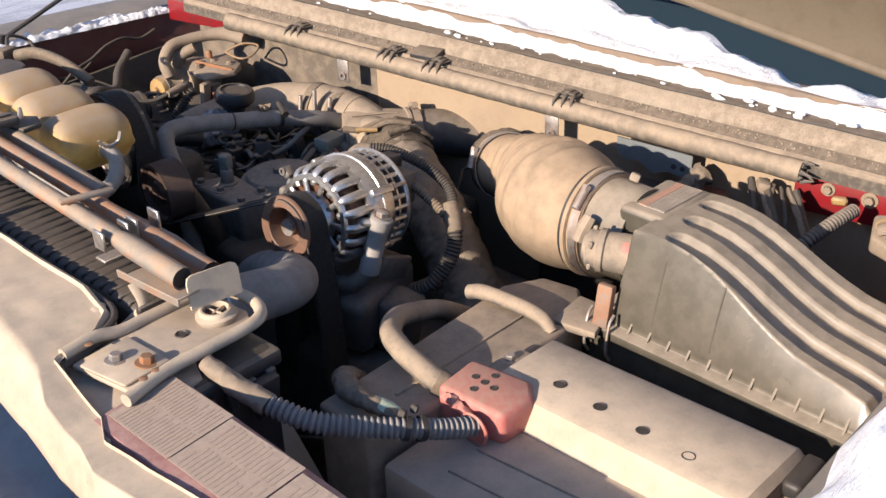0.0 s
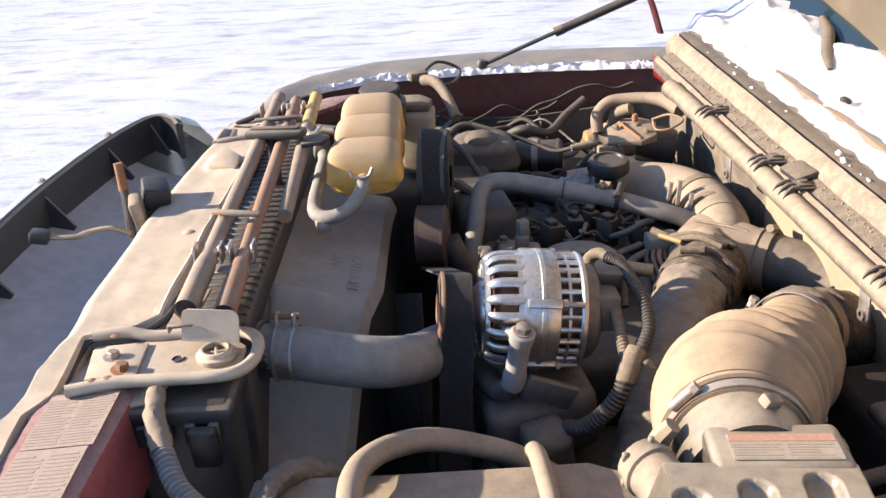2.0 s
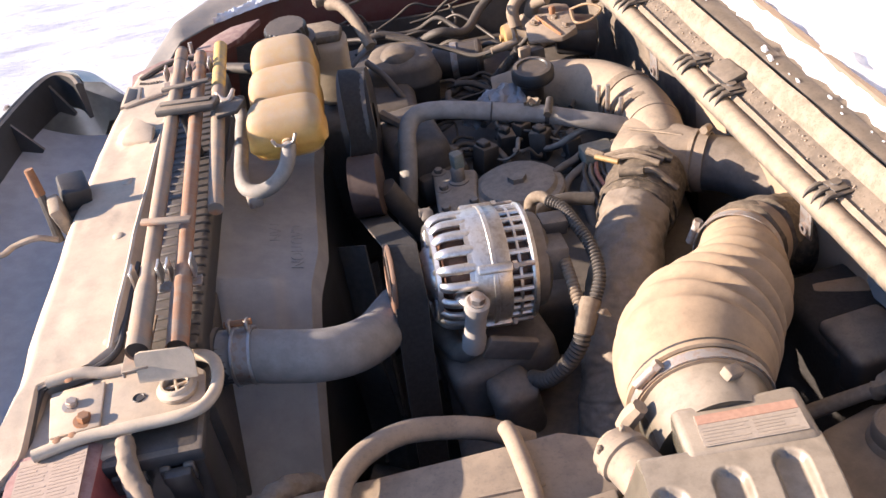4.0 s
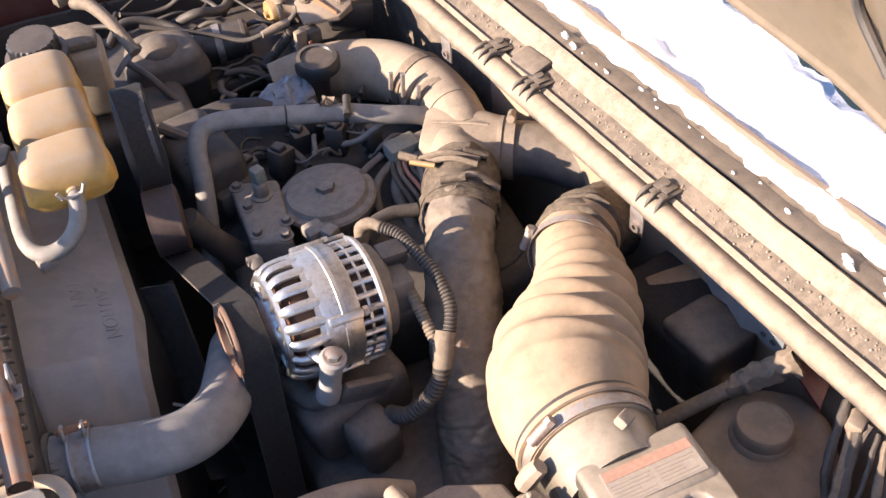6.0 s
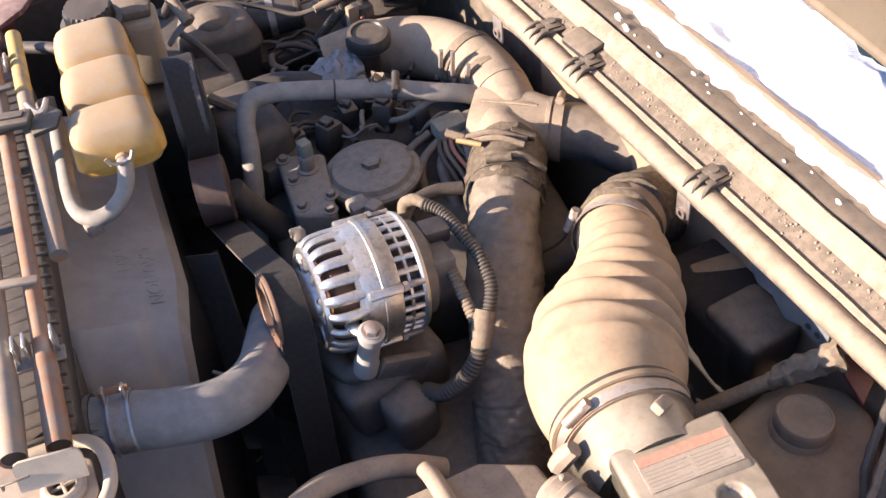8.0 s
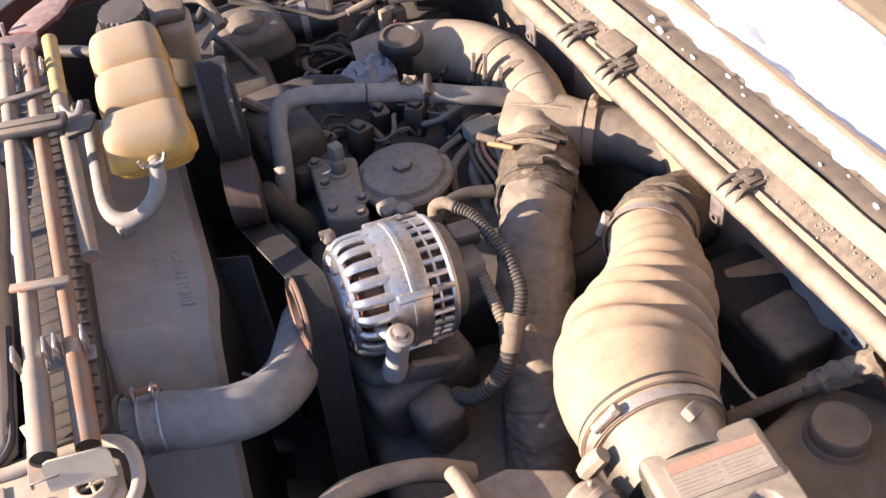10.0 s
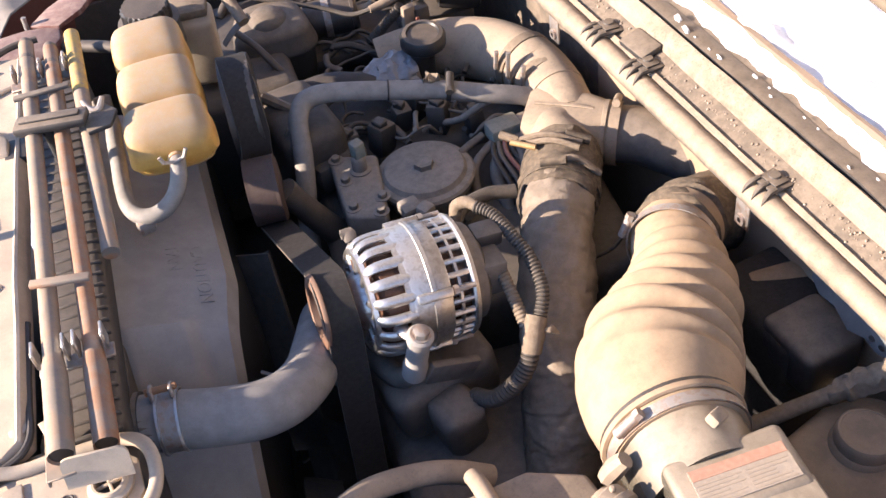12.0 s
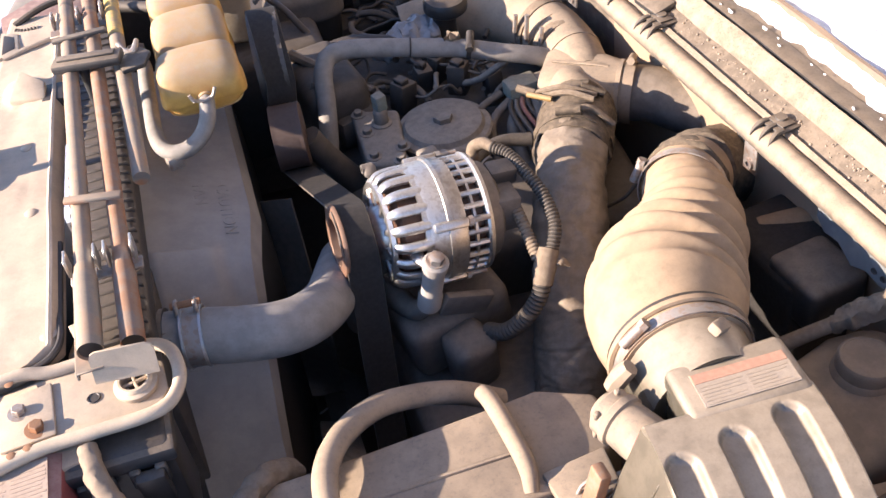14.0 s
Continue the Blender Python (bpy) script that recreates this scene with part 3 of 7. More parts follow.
def build_cowl_snow():
    def height(s, d):
        n = noise.fractal(Vector((s * 9, d * 16, 3)), 0.8, 2.0, 4) * 0.010
        ragged = 0.022 * noise.fractal(Vector((s * 5, 2, 0)), 0.7, 2.0, 4)
        top = 0.155 if s > -0.10 else 0.165 - 0.065 * min(1.0, (-0.10 - s) / 0.40)
        rise = max(0.0, min(1.0, (d - 0.004) / 0.014)) * max(-1.6, min(1.0, (top + 1.2 * ragged - d) / 0.03))
        return n, rise

    def at(u, v):
        s, d = (u - 0.5) * 1.62, v * 0.26
        n, rise = height(s, d)
        edge = 0.007 * noise.fractal(Vector((s * 22, 0, 7)), 0.8, 2.0, 4)
        base = 1.144 + (0.0 if d < 0.075 else (d - 0.075) * 0.75)
        return cowl(s, 0.082 + d + edge * (1 - v), base - 0.006 + rise * (0.017 + n + 0.010 * min(1, d / 0.05)))

    bm = sheet(240, 50, at)
    tagged(part("cowl_snow", bm, M_SNOW, angle=70), "bright crusted snow lying on the cowl and windshield base", "snow", kind="stuff")
    bm = bmesh.new()
    random.seed(9)
    for i in range(34):
        s = random.uniform(-0.7, 0.7)
        v = random.choice((0.056, 0.062, 0.070, 0.072))
        r = bmesh.ops.create_icosphere(bm, subdivisions=2, radius=random.choice((0.0015, 0.002, 0.003, 0.005)))
        for q in r["verts"]:
            q.co = Vector((q.co.x * 0.8, q.co.y * 1.6, q.co.z * 0.7)) * (1 + 0.7 * noise.noise(q.co * 300 + Vector((i, 0, 0))))
        bmesh.ops.translate(bm, vec=cowl(s, v, 1.144), verts=r["verts"])
    tagged(part("snow_crumbs", bm, M_SNOW, angle=70), "crumbs of snow along the black strip", "snow", kind="stuff")
    # rusty seam and wiper that show through the snow
    bm = cowl_strip([(0.101, 1.14), (0.109, 1.14), (0.1085, 1.1652), (0.1015, 1.1642)], -0.74, 0.42, n=140, wobble=0.003, seed=3)
    tagged(part("cowl_seam", bm, M_SEAM), "rust-brown cowl seam showing through the snow", "seam")
    top = thing("wiper", "black windshield wiper arm half buried in snow", "wiper", cowl(-0.05, 0.21, 1.16))
    child("arm", tube([cowl(0.02, 0.235, 1.215), cowl(-0.02, 0.243, 1.226), cowl(-0.08, 0.262, 1.240), cowl(-0.17, 0.300, 1.262), cowl(-0.34, 0.34, 1.285)], [0.010, 0.008, 0.006, 0.005, 0.005], seg=10), M_PLASTIC, top)
    child("pivot", turned([(0, 0), (0.013, 0), (0.012, 0.012), (0, 0.016)], cowl(0.02, 0.235, 1.205), (0.3, 0, 1), 18), M_RUST, top, "rusty brown pivot cap")
    child("blade", tube([cowl(-0.20, 0.255, 1.243), cowl(-0.34, 0.300, 1.272), cowl(-0.55, 0.37, 1.305)], 0.006, seg=8), M_RUBBER_DARK, top)
    top = thing("wiper", "grey wiper arm lying half sunk in the snow", "wiper", cowl(0.40, 0.19, 1.17))
    child("arm", tube([cowl(0.56, 0.250, 1.206), cowl(0.48, 0.222, 1.203), cowl(0.41, 0.188, 1.190), cowl(0.36, 0.170, 1.178)], [0.007, 0.012, 0.011, 0.005], seg=10, flat=0.6), M_PLASTIC, top)
    child("pivot", crumple_at(turned([(0, 0), (0.010, 0), (0.010, 0.006), (0.005, 0.010), (0, 0.011)], cowl(0.235, 0.135, 1.166), (0.5, 0.3, 1), 16), 0.003), M_RUBBER_DARK, top, "black pivot cap")


build_cowl_snow()


def build_hood():
    top = thing("hood", "raised hood with a dusty tan underside and pressed ribs", "hood", cowl(0, 0.25, 1.25))
    lean = radians(66)

    def at(u, v):
        s = (u - 0.5) * 1.66
        d = v * 1.25
        bowl = -0.010 * (1 + math.cos(min(1, abs(s) / 0.8) * math.pi)) * (1 if 0.04 < v < 0.95 else 0.4)
        rib = 0.014 * (abs(((s + 0.9) * 2.4) % 1 - 0.5) < 0.12) * (0.06 < v < 0.94)
        lip = 0.018 * max(0, 1 - v * 18)
        y = 0.13 + s
        z = 1.250 + d * math.sin(lean) - 0.17 * max(0, -y - 0.1) - 0.07 * max(0, y - 0.2)
        return Vector((0.655 - d * math.cos(lean) + bowl + rib - lip, y, z))

    child("inner_panel", sheet(60, 40, at, -0.02), M_HOOD, top)
    child("rear_edge", tube([at(i / 20, 0.0) + Vector((0.004, 0, 0)) for i in range(21)], 0.009, seg=10, per=3), M_HOOD, top)
    child("stiffener", tube([at(0.30, 0.08) - COWL_V * 0.004, at(0.33, 0.13) - COWL_V * 0.004, at(0.31, 0.2) - COWL_V * 0.004], 0.006, seg=8), M_DARK, top, "dark drain loop")
    child("flange", box((0.648, 0.60, 1.215), (0.006, 0.05, 0.05), (0, 14, 18), 0.002), M_HOOD, top, "bent tan flange")
    child("stay_arm", tube([cowl(0.815, 0.03, 1.13), cowl(0.80, 0.00, 1.21), cowl(0.79, -0.05, 1.30), cowl(0.78, 0.08, 1.42)], 0.009, seg=8, flat=0.5), M_WALL_RED, top, "dark red hinge arm")
    return top


build_hood()


def build_strut():
    top = thing("gas_strut", "black gas strut from the fender up to the hood", "strut", (0.008, 1.017, 1.10))
    a, b, c = Vector((-0.013, 1.000, 1.126)), Vector((0.147, 0.985, 1.192)), Vector((0.62, 0.94, 1.385))
    child("rod", tube([a, b], 0.0045, seg=10), M_RUBBER_DARK, top)
    child("cylinder", tube([b, c], 0.0095, seg=14), M_PLASTIC_CLEAN, top)
    child("collar", tube([b - (b - a) * 0.03, b + (c - b) * 0.03], 0.0105, seg=14), M_PLASTIC, top)
    child("ball_joint", turned([(0, -0.014), (0.010, -0.014), (0.013, 0), (0.010, 0.012), (0, 0.014)], a, (0.2, 0, 1), 16), M_PLASTIC, top)
    return top


build_strut()


def build_far_fender():
    top = thing("fender", "grey fender with snow along its edge and a red inner wall", "fender", (0.05, 1.05, 0.9))
    inner = [(-0.50, 0.78), (-0.44, 0.83), (-0.37, 0.90), (-0.25, 0.965), (0.0, 0.985), (0.25, 0.965), (0.42, 0.93), (0.60, 0.90)]
    outer = [(-0.56, 0.80), (-0.47, 0.93), (-0.38, 1.08), (-0.25, 1.18), (0.0, 1.215), (0.25, 1.19), (0.45, 1.15), (0.9, 1.12)]

    def lerp(line, u):
        k = u * (len(line) - 1)
        j = min(int(k), len(line) - 2)
        a, b = Vector(line[j]), Vector(line[j + 1])
        return a.lerp(b, k - j)

    def skin(u, v):
        p, q = lerp(inner, u), lerp(outer, u)
        c = p.lerp(q, min(1, v * 1.25))
        drop = 0.0 if v < 0.45 else -0.30 * ((v - 0.45) / 0.55) ** 2.2
        z = 1.113 + 0.012 * math.sin(math.pi * min(1, v * 1.2)) + drop - 0.07 * max(0, 0.18 - u) / 0.18
        return Vector((c.x, c.y + 0.05 * max(0, v - 0.8), z))

    child("skin", sheet(56, 20, skin, 0.003), M_BODY, top)

    def wall(u, v):
        p = lerp(inner, u)
        return Vector((p.x, p.y + 0.012 + 0.02 * v, 1.112 - 0.72 * v - 0.07 * max(0, 0.18 - u) / 0.18))

    child("inner_wall", sheet(40, 8, wall, 0.004), M_WALL_RED, top, "dark red painted inner wall")
    return top


build_far_fender()


def build_fender_snow():
    line = smooth_path([(x, y, 0) for x, y in [(-0.36, 0.905), (-0.25, 0.957), (-0.1, 0.978), (0.05, 0.982), (0.25, 0.962), (0.36, 0.945)]], 16)

    def band(u, v):
        k = u * (len(line) - 1)
        a = line[min(int(k), len(line) - 2)].lerp(line[min(int(k), len(line) - 2) + 1], k - min(int(k), len(line) - 2))
        s = u * 0.8
        wide = 0.030 + 0.022 * noise.fractal(Vector((s * 9, 0, 1)), 0.8, 2, 5)
        wide *= min(1, u * 9) ** 0.5 * min(1, (1 - u) * 9) ** 0.5
        dome = math.sin(math.pi * v) ** 0.45
        lump = 0.010 + 0.010 * noise.fractal(Vector((s * 30, v * 3, 4)), 0.7, 2, 5)
        return Vector((a.x, a.y - 0.004 + max(0.002, wide) * v + 0.004 * noise.noise(Vector((s * 60, v * 5, 0))), 1.112 + dome * max(0.001, lump)))

    bm = sheet(260, 10, band)
    tagged(part("fender_snow", bm, M_SNOW, angle=80), "lumpy snow along the fender's inner edge", "snow", kind="stuff")
    bm = sheet(60, 16, lambda u, v: Vector((-0.40 + 0.75 * u, -0.764 - 0.26 * v - 0.016 * noise.noise(Vector((u * 12, 0, 0))) * (1 - v), 1.104 + (0.016 + 0.13 * u + 0.006 * noise.fractal(Vector((u * 14, v * 8, 2)), 0.8, 2, 5)) * min(1, v * 8) - 0.05 * v * v)))
    tagged(part("fender_snow", bm, M_SNOW, angle=80), "granular snow lying on the fender beside the battery", "snow", kind="stuff")


build_fender_snow()


def build_lamp_panel():
    top = thing("lamp_support_panel", "dusty maroon sheet-metal panel between radiator shield and fender", "panel", (-0.41, 0.75, 1.05))
    child("panel", prism([(-0.500, 0.672), (-0.395, 0.668), (-0.345, 0.735), (-0.345, 0.775), (-0.400, 0.785), (-0.455, 0.780), (-0.505, 0.745)], 1.070, lambda x, y: 1.108 + 0.04 * (y - 0.70), 0.004), M_MAROON, top)
    child("flap", prism([(-0.392, 0.790), (-0.345, 0.762), (-0.305, 0.795), (-0.268, 0.862), (-0.325, 0.858), (-0.362, 0.830)], 1.108, lambda x, y: 1.113 + 0.06 * (x + 0.39), 0.0015), M_MAROON, top, "bent maroon flap speckled with snow")
    child("stud", tube([(-0.398, 0.792, 1.10), (-0.396, 0.794, 1.128)], 0.004, seg=8, per=2), M_STEEL, top)
    child("crossbar", tube([(-0.345, 0.735, 1.092), (-0.29, 0.700, 1.095), (-0.24, 0.665, 1.095)], 0.010, seg=10), M_DARK, top, "dark cross bar")
    child("spring_wire", tube([(-0.470, 0.655, 1.134), (-0.440, 0.672, 1.140), (-0.410, 0.690, 1.140), (-0.375, 0.700, 1.136)], 0.0055, seg=8), M_PLASTIC, top, "dusty black release wire")
    child("coil", corrugated([(-0.470, 0.640, 1.132), (-0.455, 0.632, 1.132), (-0.435, 0.632, 1.132)], 0.005, 0.005, 0.002), M_PLASTIC, top)
    return top


build_lamp_panel()


def build_near_fender():
    top = thing("fender", "grey fender under granular snow beside the air filter box", "fender", (0.0, -0.9, 0.9))
    child("skin", sheet(24, 12, lambda u, v: Vector((-0.45 + 1.2 * u, -0.758 - 0.39 * v, 1.103 - 0.35 * v ** 2.5)), 0.003), M_BODY, top)
    child("inner_wall", sheet(24, 6, lambda u, v: Vector((-0.45 + 1.05 * u, -0.761 + 0.012 * v, 1.101 - 0.72 * v)), 0.004), M_WALL_RED, top, "dark red painted inner wall")
    return top


build_near_fender()


def build_bay_floor():
    bm = box((-0.05, 0.13, 0.42), (1.3, 1.9, 0.03), (0, 0, 0), 0.004)
    tagged(part("bay_floor", bm, M_DARK), "oily dark undertray far below the engine", "undertray", kind="structure")
    # unseen blocker added inside the truck's nose, so that no daylight enters from below
    tagged(part("front_bulkhead", box((-0.60, 0.15, 0.70), (0.03, 1.5, 0.55), (0, 0, 0), 0.01), M_DARK), "unseen dark panel ahead of the radiator, added to keep daylight out", "panel", kind="structure")


build_bay_floor()


# ---- front: grille, shield, latch ----
def build_grille():
    top = thing("grille", "grey painted grille header with a black ribbed inner edge", "grille", (-0.70, 0.3, 0.9))
    curve = [(-0.605, 0.742), (-0.628, 0.788), (-0.664, 0.806), (-0.695, 0.735), (-0.725, 0.60), (-0.748, 0.42), (-0.757, 0.24), (-0.76, 0.05), (-0.757, -0.15), (-0.74, -0.35), (-0.71, -0.5)]
    pts = smooth_path([(x, y, 1.105) for x, y in curve], 8)
    n = len(pts)

    def rail(prof):
        bm = bmesh.new()
        rings = []
        for i, p in enumerate(pts):
            d = (pts[min(i + 1, n - 1)] - pts[max(i - 1, 0)]).normalized()
            side = Vector((d.y, -d.x, 0))
            rings.append([bm.verts.new(p + side * a + Vector((0, 0, h))) for a, h in prof])
        for a, b in zip(rings, rings[1:]):
            for k in range(len(prof)):
                j = (k + 1) % len(prof)
                bm.faces.new((a[k], a[j], b[j], b[k]))
        bm.faces.new(rings[0][::-1])
        bm.faces.new(rings[-1])
        return bm

    child("inner_edge", rail([(0, -0.060), (0.008, -0.060), (0.012, 0.006), (0.004, 0.012), (-0.002, 0.010)]), M_PLASTIC, top, "black plastic edge")
    child("face", rail([(0.010, -0.004), (0.014, 0.010), (0.045, -0.004), (0.085, -0.06), (0.095, -0.30), (0.085, -0.30), (0.07, -0.06)]), M_LIP, top, "weathered pale blue-grey paint")
    for i, k in enumerate((18, 29, 40, 51, 62)):
        p = pts[k]
        d = (pts[k + 1] - pts[k - 1]).normalized()
        side = Vector((d.y, -d.x, 0))
        bm = bmesh.new()
        q = [p - side * s + Vector((0, 0, h)) for s, h in ((-0.004, 0.004), (-0.004, -0.055), (0.038, -0.064), (0.044, -0.058))]
        vs = [[bm.verts.new(c + d * e) for c in q] for e in (-0.0025, 0.0025)]
        bm.faces.new(vs[0])
        bm.faces.new(vs[1][::-1])
        for a in range(4):
            b = (a + 1) % 4
            bm.faces.new((vs[0][a], vs[0][b], vs[1][b], vs[1][a]))
        child("gusset", bm, M_PLASTIC, top)
    for k in (38, 58, 26):
        bolt_at(top, pts[k] - Vector((0.022, 0, -0.006)), (0, 0, 1), 0.005, M_STEEL)
    return top


build_grille()


def build_air_dam():
    def at(u, v):
        y = -0.62 + 1.36 * u
        x = -0.515 - 0.245 * v + 0.05 * max(0, u - 0.85) / 0.15 * v
        return Vector((x, y, 1.060 - 0.050 * min(1, v / 0.18) ** 0.7 - 0.010 * math.sin(v * 3.1) + 0.045 * v * v))

    tagged(part("grille_filler_panel", sheet(40, 12, at, 0.004), M_FILLER), "dusty grey plastic panel between grille and radiator shield", "panel", kind="structure")


build_air_dam()


def build_radiator_shield():
    """The pale dusty sheet over the radiator support: flat top, rolled front edge, pressed marks."""
    top = thing("radiator_shield", "pale dust-caked plastic shield over the radiator support", "shield", (-0.48, 0.2, 1.08))
    right = [(-0.395, 0.66), (-0.400, 0.50), (-0.402, 0.44), (-0.412, 0.20), (-0.414, -0.02), (-0.420, -0.070), (-0.445, -0.085), (-0.507, -0.098), (-0.516, -0.20), (-0.535, -0.235), (-0.530, -0.30), (-0.512, -0.50), (-0.50, -0.62)]
    left = [(-0.500, 0.69), (-0.528, 0.52), (-0.538, 0.42), (-0.548, 0.22), (-0.555, 0.02), (-0.557, -0.05), (-0.560, -0.11), (-0.565, -0.17), (-0.570, -0.23), (-0.580, -0.28), (-0.572, -0.34), (-0.545, -0.50), (-0.53, -0.62)]

    def pick(line, u):
        k = u * (len(line) - 1)
        j = min(int(k), len(line) - 2)
        return Vector(line[j]).lerp(Vector(line[j + 1]), k - j)

    def at(u, v):
        p, q = pick(right, u), pick(left, u)
        c = p.lerp(q, min(1, max(0, v)))
        z = 1.128 + 0.003 * noise.fractal(Vector((c.x * 9, c.y * 7, 0)), 0.8, 2, 3)
        if v < 0.10:
            z += 0.006 * math.sin(v / 0.10 * math.pi) - 0.016 * (1 - v / 0.10) ** 2
        z -= 0.016 * max(0.0, min(1.0, (-c.y - 0.02) / 0.07)) + 0.020 * max(0.0, min(1.0, (-c.y - 0.11) / 0.08))
        if v > 0.72:
            z -= 0.055 * ((v - 0.72) / 0.28) ** 1.8
        for bx, by, r, h in ((-0.455, 0.455, 0.030, 0.012), (-0.475, 0.215, 0.026, 0.0018)):
            d = math.hypot((c.x - bx) / 1.0, c.y - by)
            z += h * max(0, 1 - (d / r) ** 4) if d < r else 0
        return Vector((c.x, c.y, z))

    child("sheet", sheet(130, 40, at, 0.004), M_SHEET, top)
    for x, y, r in ((-0.446, 0.16, 0.008), (-0.452, 0.305, 0.0075), (-0.432, -0.052, 0.011), (-0.565, -0.255, 0.006)):
        child("push_pin", turned([(0, -0.002), (r, -0.002), (r, 0.0015), (r * 0.7, 0.003), (0, 0.0035)], (x, y, 1.1315 if y > 0 else (1.121 if y > -0.2 else 1.078)), (0, 0, 1), 18), M_SHEET, top)
    for r in (0.019, 0.024, 0.028):
        bm = tube([(-0.472 + r * math.cos(a), 0.212 + r * math.sin(a), 1.1302) for a in [0.5 + 4.6 * i / 16 for i in range(17)]], 0.0010, seg=6, per=2)
        child("pressed_ring", bm, M_SHEET, top)
    # raised pocket and cut-outs
    bm = prism([(-0.475, 0.425), (-0.425, 0.415), (-0.422, 0.445), (-0.455, 0.475)], 1.12, lambda x, y: 1.136 + (y - 0.415) * 0.32, 0.003)
    child("pocket", bm, M_SHEET, top)
    child("cut_out", prism([(-0.430, 0.410), (-0.398, 0.405), (-0.398, 0.450), (-0.428, 0.452)], 1.10, 1.1345, 0.001), M_RUBBER_DARK, top, "dark notch")
    child("window_frame", prism([(-0.494, 0.556), (-0.462, 0.570), (-0.464, 0.622), (-0.491, 0.638)], 1.12, 1.1365, 0.002), M_SHEET, top)
    child("cut_out", prism([(-0.488, 0.566), (-0.468, 0.577), (-0.470, 0.614), (-0.486, 0.626)], 1.10, 1.1372, 0.001), M_RUBBER_DARK, top, "dark notch")
    child("crease", tube([(-0.486, 0.558, 1.132), (-0.45, 0.572, 1.134), (-0.412, 0.588, 1.132)], 0.0045, seg=8), M_SHEET, top)
    child("cut_out", prism([(-0.541, 0.245), (-0.512, 0.262), (-0.514, 0.318), (-0.540, 0.300)], 1.08, 1.1285, 0.001), M_RUBBER_DARK, top, "dark latch opening")
    # black tube that draws the shadow under the shield's cut edge
    child("edge_trim", tube([(-0.416, 0.10, 1.121), (-0.418, -0.02, 1.122), (-0.421, -0.070, 1.119), (-0.447, -0.090, 1.114), (-0.500, -0.100, 1.112), (-0.512, -0.120, 1.106), (-0.520, -0.190, 1.088), (-0.530, -0.220, 1.086), (-0.537, -0.245, 1.085), (-0.534, -0.30, 1.084), (-0.520, -0.42, 1.082)], 0.0042, seg=8, per=6), M_RUBBER_DARK, top, "dark line standing for the shadow along the cut edge")
    return top


build_radiator_shield()


def build_latch():
    top = thing("hood_latch", "hood latch with a dusty release lever and a rusty grip", "latch", (-0.53, 0.25, 1.08))
    child("housing", box((-0.522, 0.268, 1.130), (0.040, 0.055, 0.055), (8, 10, 20), 0.005), M_RUBBER_DARK, top, "black latch housing")
    child("catch", box((-0.536, 0.225, 1.130), (0.018, 0.040, 0.050), (12, -8, 12), 0.005), M_SHIELD, top, "pale dusty catch")
    child("spring_arm", tube([(-0.552, 0.222, 1.09), (-0.553, 0.228, 1.13), (-0.556, 0.238, 1.165)], [0.007, 0.006, 0.006], seg=8), M_DARK, top)
    child("grip", tube([(-0.556, 0.238, 1.160), (-0.559, 0.243, 1.20)], [0.0075, 0.0065], seg=10), M_RUST, top, "rust-brown upright grip")
    child("lever", tube([(-0.545, 0.20, 1.105), (-0.570, 0.195, 1.118), (-0.600, 0.185, 1.118), (-0.612, 0.165, 1.120), (-0.645, 0.160, 1.123)], 0.006, seg=8, flat=0.6), M_SHIELD, top)
    child("lever_tip", box((-0.662, 0.162, 1.125), (0.026, 0.022, 0.018), (0, 10, 4), 0.003), M_RUBBER_DARK, top, "black plastic tip")
    top.location += Vector((-0.003, 0.022, 0.004))
    return top


build_latch()


# ---- radiator and fan shroud ----
def build_radiator():
    top = thing("radiator", "black ribbed radiator top tank under the stowed rods", "radiator", (-0.35, 0.2, 0.7))
    child("core", box((-0.36, 0.27, 0.80), (0.075, 0.78, 0.55), (0, 0, 0), 0.004), M_DARK, top)
    child("tank", box((-0.364, 0.292, 1.095), (0.082, 0.756, 0.05), (0, 0, 0), 0.012, 3), M_RIBBED, top)
    bm0 = box((0, 0, 0), (0.078, 0.005, 0.010), (0, 0, 0), 0.002, 1)
    me = finish(bm0, "rib", M_RIBBED)
    for i in range(36):
        ob = new("rib", me)
        ob.parent = top
        ob.location = Vector((-0.364, -0.09 + 0.02 * i, 1.1175)) - Vector(top.location)
    child("neck", tube([(-0.365, -0.032, 1.050), (-0.28, -0.046, 1.050)], 0.033, seg=24), M_PLASTIC, top)
    for x in (-0.325, -0.312):
        child("neck_rib", turned([(0.034, -0.003), (0.0375, -0.003), (0.0375, 0.003), (0.034, 0.003)], (x - 0.008, -0.038, 1.050), (1, -0.15, 0), 28), M_PLASTIC, top)
    return top


build_radiator()


def text_mesh(body, size, depth):
    cu = bpy.data.curves.new("words", "FONT")
    cu.body, cu.size, cu.extrude, cu.align_x = body, size, depth, "CENTER"
    ob = bpy.data.objects.new("words", cu)
    me = bpy.data.meshes.new_from_object(ob)
    bpy.data.objects.remove(ob)
    bm = bmesh.new()
    bm.from_mesh(me)
    bpy.data.meshes.remove(me)
    return bm


